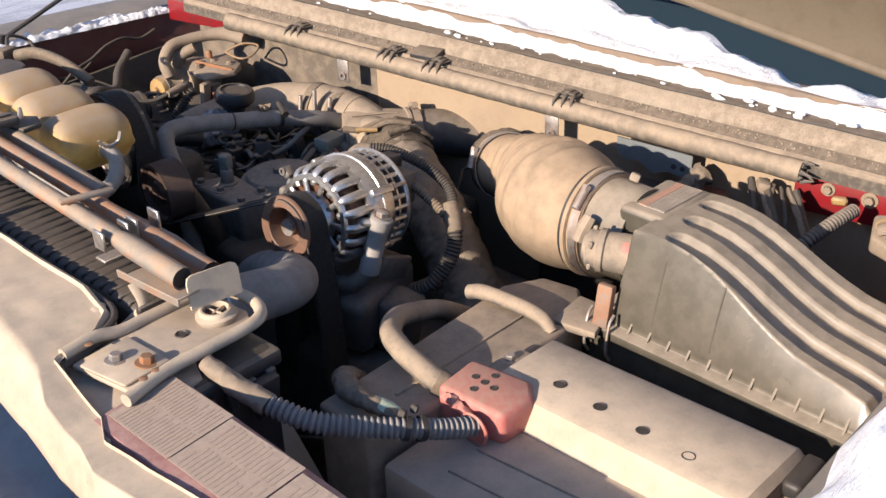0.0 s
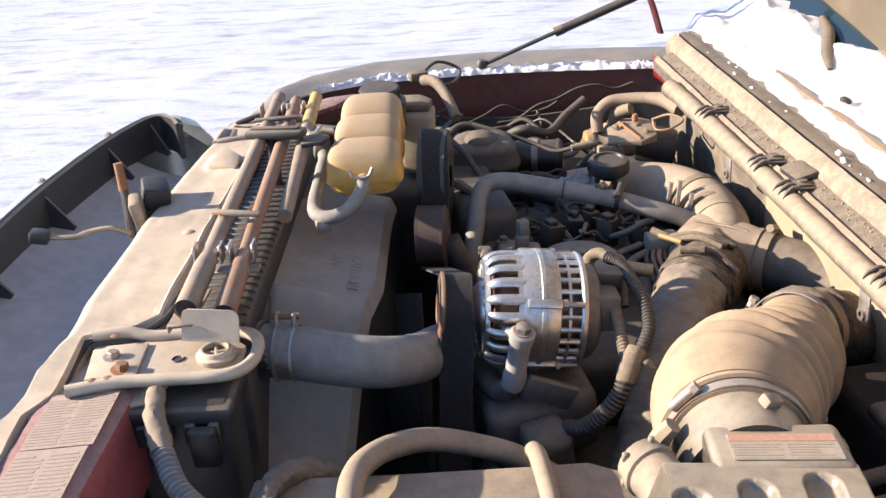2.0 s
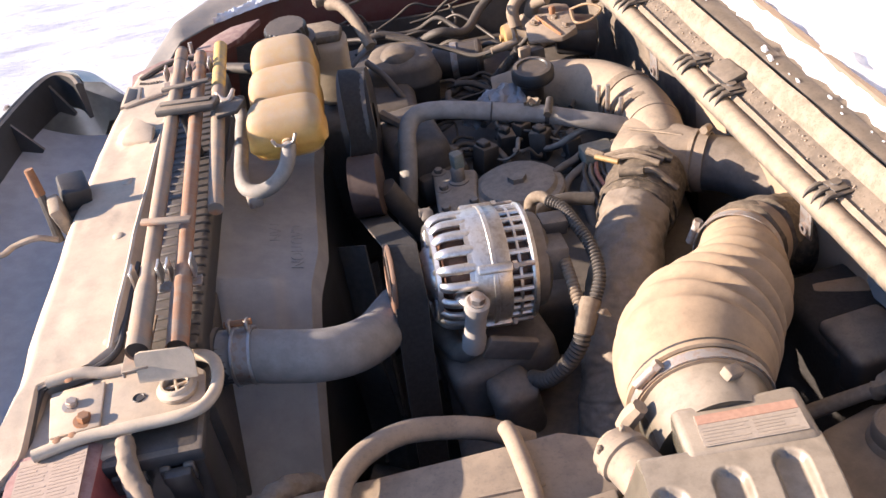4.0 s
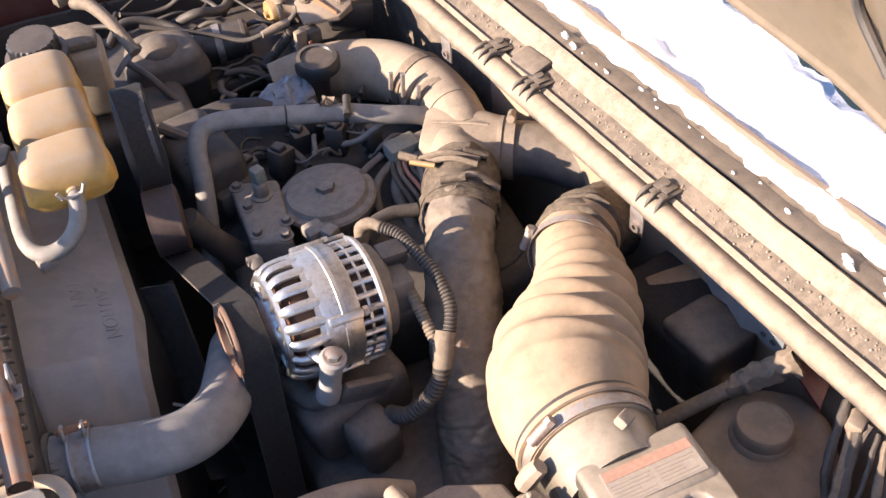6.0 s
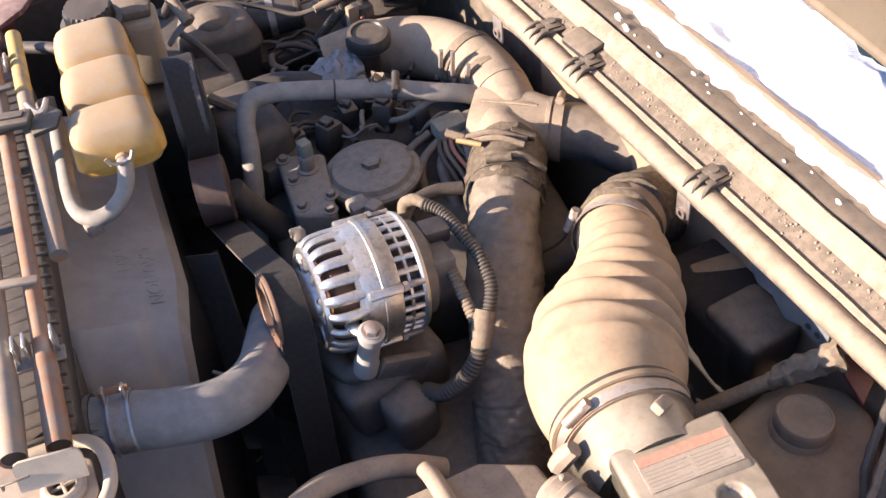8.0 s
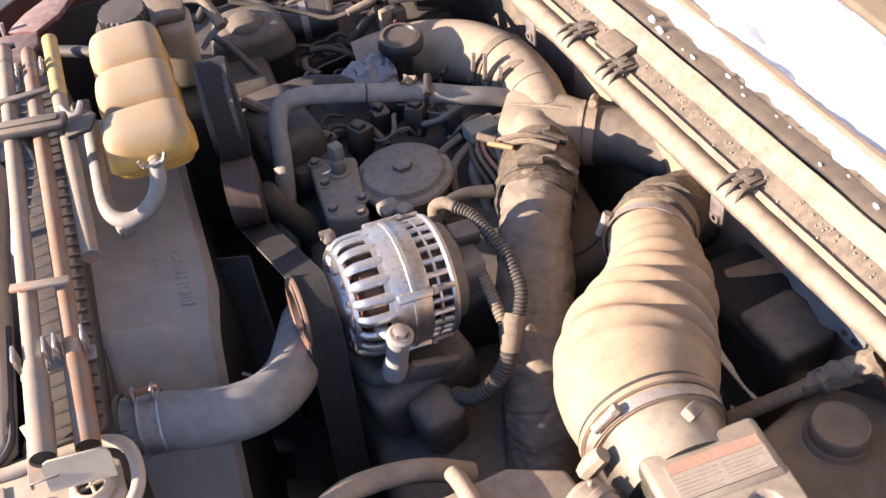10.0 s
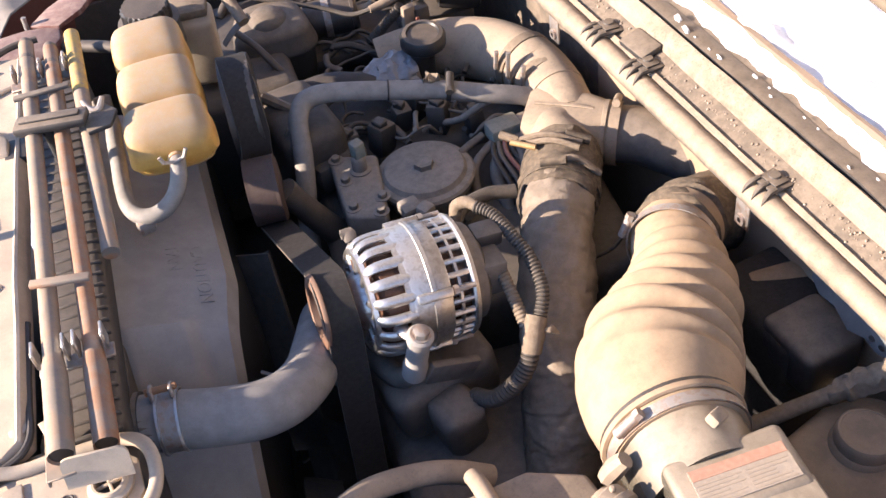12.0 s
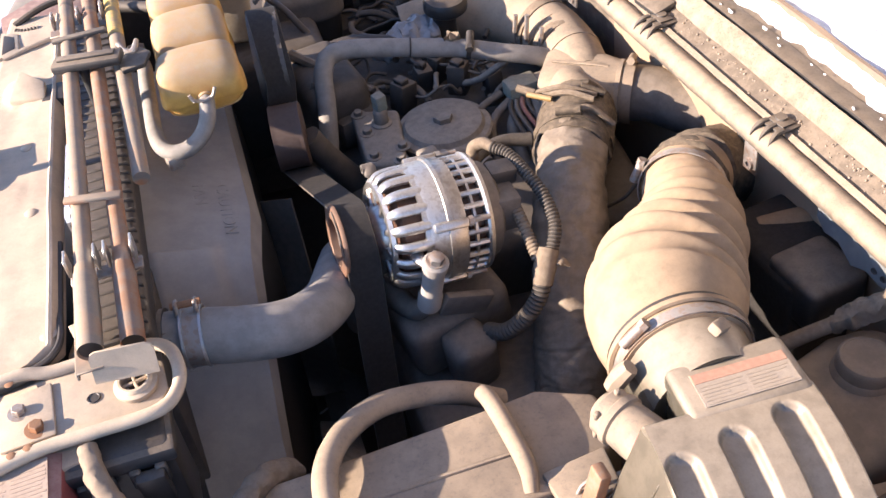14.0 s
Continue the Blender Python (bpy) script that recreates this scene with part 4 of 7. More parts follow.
def build_shroud():
    top = thing("fan_shroud", "dusty grey plastic fan shroud with raised warning letters", "shroud", (-0.25, 0.2, 0.8))
    def at(u, v):
        y = 0.60 - 0.79 * u
        x = -0.330 + (0.147 - 0.16 * min(0.26, max(0.0, 0.16 - y))) * v
        z = 1.078 - 0.036 * v - 0.20 * max(0.0, y - 0.40) - 1.30 * max(0.0, 0.08 - y) ** 1.2
        if v > 0.94:
            z -= 0.02 * (v - 0.94) / 0.06
        # raised boss round the hose neck
        d = max(abs(x + 0.285) / 0.038, abs(y - 0.045) / 0.045)
        z += 0.009 * max(0, min(1, (1.25 - d) * 2.5))
        return Vector((x, y, z))

    child("top_panel", sheet(90, 30, at, 0.004), M_SHROUD, top)

    def rim(u, v):
        p = at(u, 1.0)
        return Vector((p.x + 0.004 * math.sin(v * 3), p.y, p.z - 0.001 - 0.30 * v))

    child("rim", sheet(60, 6, rim, 0.004), M_PLASTIC, top)
    for words, x, y in (("CAUTION", -0.229, 0.170), ("FAN", -0.258, 0.205)):
        bm = text_mesh(words, 0.024, 0.0006)
        p = at((0.60 - y) / 0.79, (x + 0.330) / 0.147)
        bm.transform(Matrix.Translation(p + Vector((0, 0, 0.0004))) @ pose(0, 0, 0, 0, 16, 0) @ pose(0, 0, 0, 0, 0, -90))
        child("letters", bm, M_SHROUD, top, "raised moulded letters")
    return top


build_shroud()


def build_fan():
    top = thing("cooling_fan", "dusty plastic radiator fan deep behind the shroud", "fan", (-0.15, 0.13, 0.62))
    child("hub", turned([(0, -0.03), (0.07, -0.03), (0.085, 0), (0.05, 0.04), (0, 0.05)], (-0.14, 0.13, 0.62), (1, 0, 0), 32), M_DARK, top)
    for k in range(9):
        a = 2 * math.pi * k / 9 + 0.2

        def blade(u, v, a=a):
            r, w = 0.07 + 0.30 * u, a + 0.16 * (v - 0.5) * (1.6 - u) + 0.25 * u
            return Vector((-0.16 + 0.05 * (v - 0.5), 0.13 + r * math.cos(w), 0.62 + r * math.sin(w)))

        child("blade", sheet(8, 3, blade, 0.004), M_ENGINE_SHADE, top)
    return top


build_fan()


# ---- stowed rods over the radiator ----
def rod(name, label, a, b, r, mat, flare=True, tip=None):
    top = thing(name, label, "rod", a, group="rods stowed over the radiator")
    a, b = Vector(a), Vector(b)
    d = (b - a).normalized()
    if flare:
        bm = bmesh.new()
        sweep(bm, [a, a + d * 0.10], r * 1.14, seg=18, per=2, caps=False)
        sweep(bm, [a + d * 0.10, a + d * 0.125], [r * 1.14, r * 0.9], seg=18, per=3, caps=False)
        sweep(bm, [a + d * 0.125, b], r * 0.9, seg=18, per=4, caps=False)
        sweep(bm, [a + d * 0.003, a], [r * 1.0, r * 1.14], seg=18, per=1, caps=False)
    else:
        bm = tube([a, b], r, seg=18, per=4)
    child("shaft", bm, mat, top)
    if flare:
        child("bore", tube([a + d * 0.003, a + d * 0.03], r * 1.0, seg=16, per=1), M_RUBBER_DARK, top, "dark open end")
    if tip:
        child("tip", tube([b - d * 0.04, b + d * 0.008], [r * 0.92, r * 0.80], seg=16, per=3), tip, top, "flattened end")
    return top


rod("wrench_rod", "dusty grey steel tube with rust-brown patches", (-0.374, -0.145, 1.166), (-0.369, 0.565, 1.203), 0.0116, M_ROD, tip=M_RUBBER)
rod("wrench_rod", "rust-brown steel tube beside the grey one", (-0.334, -0.138, 1.154), (-0.337, 0.540, 1.201), 0.0112, M_ROD_RUST, tip=M_RUBBER)
rod("wrench_rod", "short grey rod with chipped yellow paint at one end", (-0.303, 0.130, 1.160), (-0.305, 0.43, 1.192), 0.0105, M_ROD, flare=False)
rod("wrench_rod", "chipped yellow painted rod end", (-0.305, 0.425, 1.192), (-0.306, 0.568, 1.200), 0.0105, M_YELLOW, flare=False)


def build_rod_clamp():
    top = thing("rod_clamp", "dusty black clamp bar holding the stowed rods with a wing nut", "clamp", (-0.35, 0.365, 1.15))
    bm = box((-0.343, 0.355, 1.207), (0.094, 0.030, 0.013), (0, -2, -14), 0.004)
    merge(bm, box((-0.343, 0.355, 1.215), (0.078, 0.011, 0.004), (0, -2, -14), 0.0015))
    child("bar", bm, M_PLASTIC, top)
    child("plate", prism([(-0.302, 0.325), (-0.272, 0.330), (-0.262, 0.360), (-0.280, 0.385), (-0.312, 0.370)], 1.190, 1.197, 0.002), M_PLASTIC, top)
    child("wing_nut", tube([(-0.302, 0.384, 1.206), (-0.294, 0.370, 1.198), (-0.284, 0.368, 1.198), (-0.276, 0.380, 1.207)], [0.003, 0.005, 0.005, 0.003], seg=8), M_STEEL, top, "dull steel wing nut")
    child("strap", box((-0.352, 0.430, 1.207), (0.075, 0.010, 0.006), (0, -3, -5), 0.002), M_RUBBER, top)
    child("lower_bar", box((-0.354, 0.074, 1.191), (0.066, 0.011, 0.006), (0, 2, -11), 0.002), M_ROD, top)
    child("post", tube([(-0.352, 0.365, 1.11), (-0.352, 0.360, 1.205)], 0.008, seg=10), M_PLASTIC, top)
    for x in (-0.391, -0.359, -0.348, -0.319):
        child("spring_finger", box((x, -0.010, 1.174), (0.0035, 0.022, 0.024), (0, 0, 0), 0.001, 1), M_ALU, top, "bright steel finger")
    child("spring_base", box((-0.355, -0.010, 1.150), (0.080, 0.020, 0.004), (0, 0, 0), 0.001, 1), M_STEEL, top)
    for y in (0.49, 0.505):
        for x in (-0.388, -0.352, -0.319):
            child("spring_finger", box((x, y, 1.203), (0.004, 0.012, 0.018), (0, 0, 0), 0.001, 1), M_STEEL, top)
    child("spring_base", box((-0.354, 0.498, 1.182), (0.090, 0.020, 0.004), (0, 0, 0), 0.001, 1), M_STEEL, top)
    # the folded tray that the near ends lie in
    tray = box((-0.379, -0.110, 1.1510), (0.028, 0.100, 0.003), (-3, 0, 0), 0.001, 1)
    merge(tray, box((-0.3925, -0.100, 1.147), (0.003, 0.120, 0.010), (-3, 0, 0), 0.001, 1))
    child("tray", tray, M_ROD, top, "folded sheet tray under dust")
    child("tray_foot", tube([(-0.392, -0.075, 1.145), (-0.392, -0.085, 1.125), (-0.398, -0.090, 1.108)], [0.010, 0.008, 0.005], seg=8, flat=0.4), M_SHEET, top)
    return top


build_rod_clamp()


def build_bracket_plate():
    """The pressed steel bracket with a bent tube rim, two rusty bolts and a rubber grommet."""
    top = thing("radiator_bracket", "dusty steel radiator bracket with a tube rim and rusty bolts", "bracket", (-0.42, -0.15, 1.05))
    child("backing", prism([(-0.545, -0.075), (-0.400, -0.065), (-0.392, -0.150), (-0.420, -0.215), (-0.545, -0.235)], 1.072, 1.086, 0.002), M_SHEET, top, "lower sheet under the bracket")
    plate = prism([(-0.505, -0.110), (-0.44, -0.100), (-0.35, -0.100), (-0.325, -0.125), (-0.322, -0.165), (-0.335, -0.190), (-0.44, -0.195), (-0.492, -0.197)], 1.094, 1.100, 0.0015)
    child("plate", plate, M_SHEET, top)
    child("pad", prism([(-0.503, -0.122), (-0.440, -0.112), (-0.436, -0.186), (-0.492, -0.190)], 1.100, 1.104, 0.002), M_SHEET, top)
    rim = [(-0.508, -0.100, 1.109), (-0.470, -0.096, 1.110), (-0.44, -0.098, 1.104), (-0.40, -0.096, 1.103), (-0.345, -0.097, 1.103), (-0.318, -0.110, 1.104), (-0.308, -0.140, 1.104), (-0.312, -0.175, 1.104), (-0.335, -0.196, 1.104), (-0.40, -0.199, 1.104), (-0.45, -0.200, 1.104), (-0.505, -0.212, 1.103)]
    child("rim", tube(rim, 0.0072, seg=14, per=8), M_SHEET, top, "rolled rim under dust")
    bolt_at(top, (-0.473, -0.143, 1.103), (0.1, 0, 1), 0.0068, M_STEEL)
    bolt_at(top, (-0.455, -0.172, 1.103), (0.12, 0, 1), 0.0072, M_RUST)
    g = (-0.353, -0.152, 1.099)
    child("grommet", turned([(0.021, 0), (0.023, 0.004), (0.023, 0.008), (0.019, 0.010), (0.0185, 0.013), (0.017, 0.0145), (0.0145, 0.0145), (0.0135, 0.011), (0.0135, 0.002)], g, (0, 0, 1), 36), M_SHEET, top, "pale dusty rubber grommet")
    child("grommet_well", turned([(0, 0.002), (0.0136, 0.002), (0.0136, 0.008)], g, (0, 0, 1), 28), M_RUBBER_DARK, top)
    for a in (12, 102):
        child("grommet_web", box((g[0], g[1], g[2] + 0.009), (0.027, 0.0035, 0.004), (0, 0, a), 0.001, 1), M_SHEET, top)
    child("hole", turned([(0, 0.0), (0.0055, 0.0), (0.0065, 0.0012), (0.0075, 0.0002)], (-0.398, -0.150, 1.1005), (0, 0, 1), 20), M_RUBBER_DARK, top)
    bm = bmesh.new()
    corner = [(-0.032, -0.019), (0.032, -0.019), (0.032, 0.010), (0.0295, 0.0155), (0.024, 0.018), (-0.025, 0.018), (-0.030, 0.0155), (-0.032, 0.010)]
    f = bm.faces.new([bm.verts.new((x, 0, z)) for x, z in corner])
    r_ = bmesh.ops.extrude_face_region(bm, geom=[f])
    bmesh.ops.translate(bm, vec=(0, 0.003, 0), verts=[v for v in r_["geom"] if isinstance(v, bmesh.types.BMVert)])
    bm.transform(Matrix.Translation((-0.353, -0.158, 1.145)) @ pose(0, 0, 0, -12, 4, -3))
    child("tongue", bm, M_SHEET, top, "upright sheet-metal tongue")
    child("arm", tube([(-0.405, -0.085, 1.105), (-0.428, -0.04, 1.06), (-0.43, 0.02, 1.03)], 0.007, seg=8), M_SHEET, top)
    for x, y in ((-0.481, -0.106), (-0.478, -0.203), (-0.462, -0.1995)):
        child("rust_spot", turned([(0, 0.0008), (0.004, 0.0005), (0.005, 0)], (x, y, 1.1115 if y > -0.15 else 1.1105), (0, 0, 1), 10), M_RUST, top, "rubbed rusty spot")
    top.location += Vector((0.007, -0.001, 0.007))
    return top


build_bracket_plate()


def build_relay_box():
    top = thing("relay_box", "black plastic relay box under the radiator bracket", "box", (-0.38, -0.19, 0.95))
    child("body", box((-0.378, -0.185, 1.015), (0.105, 0.075, 0.15), (0, 0, 0), 0.006), M_PLASTIC_CLEAN, top)
    child("lid", box((-0.378, -0.187, 1.078), (0.116, 0.086, 0.020), (0, 0, 0), 0.005), M_PLASTIC, top)
    for i in range(4):
        child("latch", box((-0.418 + 0.026 * i, -0.2315, 1.060), (0.012, 0.008, 0.026), (0, 0, 0), 0.002, 1), M_PLASTIC, top)
    child("lug", box((-0.352, -0.235, 1.045), (0.03, 0.014, 0.05), (8, 0, 0), 0.003), M_PLASTIC_CLEAN, top)
    return top


build_relay_box()


def build_label(top, corner, ux, uy, w, h, lines, head=0.0, blocks=1, paper=None, ink=None):
    """A paper label with bars of print, raised on a surface. corner, ux, uy in world space."""
    o, ux, uy = Vector(corner), Vector(ux).normalized(), Vector(uy).normalized()
    nz = ux.cross(uy).normalized()
    if nz.z < 0:
        nz = -nz

    def quad(a, b, c, d, lift):
        bm = bmesh.new()
        vs = [bm.verts.new(o + ux * x + uy * y + nz * lift) for x, y in ((a, c), (b, c), (b, d), (a, d))]
        f = bm.faces.new(vs)
        r = bmesh.ops.extrude_face_region(bm, geom=[f])
        bmesh.ops.translate(bm, vec=-nz * 0.0006, verts=[v for v in r["geom"] if isinstance(v, bmesh.types.BMVert)])
        return bm

    lab = child("label", quad(0, w, 0, h, 0.0012), paper or M_LABEL, top, "scuffed paper label with unreadable print")
    if head:
        under(child("label_band", quad(w * 0.01, w * 0.99, h * (1 - head), h * 0.99, 0.0017), M_ORANGE, top, "orange band"), lab)
    random.seed(int(w * 1e5))
    bm = bmesh.new()
    hh = h * (1 - head)
    for bcol in range(blocks):
        x0, x1 = w * (bcol + 0.05) / blocks, w * (bcol + 0.95) / blocks
        for i in range(lines):
            y = hh * (0.06 + 0.88 * i / lines)
            end = x1 - (x1 - x0) * random.choice((0.0, 0.05, 0.12, 0.4))
            merge(bm, quad(x0, end, y, y + hh * 0.88 / lines * 0.42, 0.0016))
    tagged(under(child("print_bar", bm, ink or M_INK, top), lab), kind="stuff")
    return lab


def build_red_box():
    top = thing("red_cover_box", "faded red plastic cover with a dusty warning label", "cover", (-0.47, -0.35, 1.0))
    bm = bmesh.new()
    prof = [(-0.538, 1.00), (-0.536, 1.084), (-0.528, 1.097), (-0.442, 1.102), (-0.430, 1.094), (-0.420, 1.035), (-0.420, 1.0)]
    rings = []
    ys = [-0.192, -0.199, -0.30, -0.40, -0.50, -0.60]
    for i, y in enumerate(ys):
        k = (0.93, 1.0, 0.98, 0.94, 0.89, 0.84)[i]
        sh = (0, 0, -0.002, -0.004, -0.006, -0.008)[i]
        rings.append([bm.verts.new((-0.46 + (x + 0.46) * k + sh, y, 1.0 + (z - 1.0) * (0.9 if i == 0 else 1) - 0.012 * max(0, -y - 0.25))) for x, z in prof])
    for a, b in zip(rings, rings[1:]):
        for j in range(len(prof)):
            q = (j + 1) % len(prof)
            bm.faces.new((a[j], a[q], b[q], b[j]))
    bm.faces.new(rings[0][::-1])
    bm.faces.new(rings[-1])
    child("shell", bevel(bm, 0.004, 2, 25), M_RED_BOX, top)
    build_label(top, (-0.516, -0.306, 1.0990), (1, 0.0, 0.055), (0, 1, 0.012), 0.076, 0.098, 17, blocks=2, paper=M_LABEL_FADED, ink=M_INK_FADED)
    build_label(top, (-0.516, -0.416, 1.0978), (1, 0.0, 0.055), (0, 1, 0.012), 0.072, 0.108, 15, blocks=2, paper=M_LABEL_FADED, ink=M_INK_FADED)
    build_label(top, (-0.516, -0.536, 1.0962), (1, 0.0, 0.055), (0, 1, 0.012), 0.066, 0.118, 15, blocks=2, paper=M_LABEL_FADED, ink=M_INK_FADED)
    return top


build_red_box()


# ---- coolant bottle ----
def build_bottle():
    top = thing("coolant_bottle", "amber plastic coolant bottle with three dusty humps", "bottle", (-0.205, 0.41, 1.05))
    bm = bmesh.new()
    nu, nv = 66, 44
    y0, y1 = 0.290, 0.552

    def radius_at(t):
        hump = abs(math.sin(math.pi * (t * 3 + 0.02))) ** 0.38
        end = min(1, t / 0.05) ** 0.5 * min(1, (1 - t) / 0.05) ** 0.5
        return hump, end

    rings = []
    for i in range(nu + 1):
        t = i / nu
        y = y0 + (y1 - y0) * t
        hump, end = radius_at(t)
        cx = -0.2090 + 0.002 * t
        w = (0.0575 - 0.008 * t) * (0.89 + 0.11 * hump) * (0.72 + 0.28 * end)
        zt = 1.153 + 0.040 * t + (0.037 - 0.012 * t) * hump
        zb = 1.117 + 0.010 * t
        zc, h = (zt + zb) / 2, (zt - zb) / 2 * (0.66 + 0.34 * end)
        ring = []
        for k in range(nv):
            a = 2 * math.pi * k / nv
            c, s = math.cos(a), math.sin(a)
            px = math.copysign(abs(c) ** 0.5, c)
            pz = math.copysign(abs(s) ** 0.55, s)
            zz = zc + h * pz
            # moulded seam: a ledge, with the lower half drawn in
            seam = 1.05 if abs(zz - 1.142 - 0.012 * t) < 0.005 else (0.95 if zz < 1.142 + 0.012 * t else 1.0)
            ring.append(bm.verts.new((cx + w * px * seam, y + (0.005 if zz < 1.137 and i < 3 else 0.0), zz)))
        rings.append(ring)
    for a, b in zip(rings, rings[1:]):
        for k in range(nv):
            bm.faces.new((a[k], a[(k + 1) % nv], b[(k + 1) % nv], b[k]))
    for r_, flip in ((rings[0], True), (rings[-1], False)):
        c = bm.verts.new(sum((v.co for v in r_), Vector()) / nv + Vector((0, -0.004 if flip else 0.004, 0)))
        for k in range(nv):
            f = (r_[k], r_[(k + 1) % nv], c)
            bm.faces.new(f[::-1] if flip else f)
    child("tank", bm, M_BOTTLE, top, angle=60)
    cap = Vector((-0.199, 0.588, 1.166))
    child("neck", turned([(0.044, -0.02), (0.043, 0.015), (0.036, 0.022), (0.036, 0.03)], cap - Vector((0, 0, 0.010)), (0, -0.1, 1), 32), M_RUBBER, top)
    bm = bmesh.new()
    seg = 48
    prof = [(0.036, 0.0), (0.036, 0.022), (0.033, 0.026), (0.0, 0.027)]
    lathe(bm, prof, cap + Vector((0, 0, 0.014)), (0, -0.1, 1), seg)
    for v in bm.verts:
        k = round(math.atan2(v.co.y - cap.y, v.co.x - cap.x) / (2 * math.pi) * seg)
        if k % 2 and (v.co.xy - cap.xy).length > 0.02:
            v.co.xy = cap.xy + (v.co.xy - cap.xy) * 0.94
    cap_ob = child("cap", bm, M_CAP, top, "black ribbed screw cap")
    under(child("collar", turned([(0.036, 0), (0.045, 0.001), (0.045, 0.008), (0.037, 0.011)], cap + Vector((0, 0, 0.006)), (0, -0.1, 1), 40), M_CAP, top, "wide black collar"), cap_ob)
    child("outlet", tube([(-0.208, 0.300, 1.145), (-0.208, 0.284, 1.145)], 0.0125, seg=16), M_BOTTLE, top)
    child("side_neck", turned([(0, 0), (0.016, 0), (0.018, 0.006), (0.016, 0.022), (0.011, 0.026)], (-0.277, 0.452, 1.142), (-1, 0, 0.1), 20), M_RUBBER, top)
    bm = tube([(-0.223, 0.264, 1.163), (-0.216, 0.268, 1.158), (-0.204, 0.268, 1.158), (-0.197, 0.264, 1.164)], 0.0025, seg=8)
    sweep(bm, [(-0.223, 0.264, 1.163), (-0.227, 0.266, 1.171)], 0.0028, seg=6, per=2)
    sweep(bm, [(-0.197, 0.264, 1.164), (-0.192, 0.266, 1.174)], 0.0028, seg=6, per=2)
    child("spring_clip", bm, M_STEEL, top, "bright steel spring clip")
    return top


build_bottle()


def hose(name, label, pts, r, mat, seg=16, per=8, **kw):
    top = thing(name, label, "hose", pts[0], **kw)
    child("tube", tube(pts, r, seg=seg, per=per), mat, top)
    return top


_h = hose("overflow_hose", "dusty grey rubber hose looping from the bottle along the shroud", [(-0.208, 0.296, 1.145), (-0.209, 0.270, 1.145), (-0.214, 0.252, 1.136), (-0.226, 0.240, 1.124), (-0.246, 0.232, 1.115), (-0.268, 0.238, 1.111), (-0.283, 0.262, 1.111), (-0.287, 0.299, 1.115), (-0.286, 0.349, 1.121), (-0.285, 0.392, 1.129), (-0.283, 0.424, 1.136), (-0.289, 0.452, 1.142)], 0.0108, M_HOSE)
child("saddle", box((-0.269, 0.234, 1.100), (0.022, 0.016, 0.020), (0, 0, 15), 0.004), M_STEEL, _h, "corroded pale clip")


def build_upper_hose():
    top = thing("radiator_hose", "thick dusty grey upper radiator hose with a steel clamp", "hose", (-0.28, -0.07, 1.03))
    pts = [(-0.322, -0.038, 1.050), (-0.288, -0.045, 1.050), (-0.245, -0.057, 1.047), (-0.195, -0.062, 1.040), (-0.158, -0.046, 1.028), (-0.129, -0.008, 1.010), (-0.110, 0.048, 0.988), (-0.098, 0.095, 0.966), (-0.090, 0.140, 0.930), (-0.08, 0.165, 0.86), (-0.075, 0.17, 0.78)]
    child("tube", tube(pts, [0.0335, 0.0335, 0.033, 0.0325, 0.032, 0.032, 0.032, 0.032, 0.032, 0.032], seg=28), M_HOSE, top)
    ax = (1, -0.12, -0.03)
    c = (-0.287, -0.046, 1.050)
    child("clamp_band", turned([(0.0337, -0.013), (0.0350, -0.013), (0.0350, 0.013), (0.0337, 0.013)], c, ax, 40), M_STEEL, top, "weathered steel band")
    axis = Vector(ax).normalized()
    for d in (-0.011, 0.011):
        child("band_wire", turned([(0.0345, -0.002), (0.0372, -0.0015), (0.0372, 0.0015), (0.0345, 0.002)], Vector(c) + axis * d, ax, 40), M_ALU, top, "bright spring wire")
    for d in (-0.011, 0.011):
        child("clamp_ear", box(Vector((-0.287, -0.036, 1.090)) + axis * d, (0.005, 0.014, 0.018), (-14, 0, -6), 0.0015, 1), M_STEEL, top)
    child("clamp_screw", tube([(-0.304, -0.034, 1.094), (-0.270, -0.036, 1.094)], 0.0042, seg=8), M_RUST, top, "rusty clamp screw")
    return top


build_upper_hose()


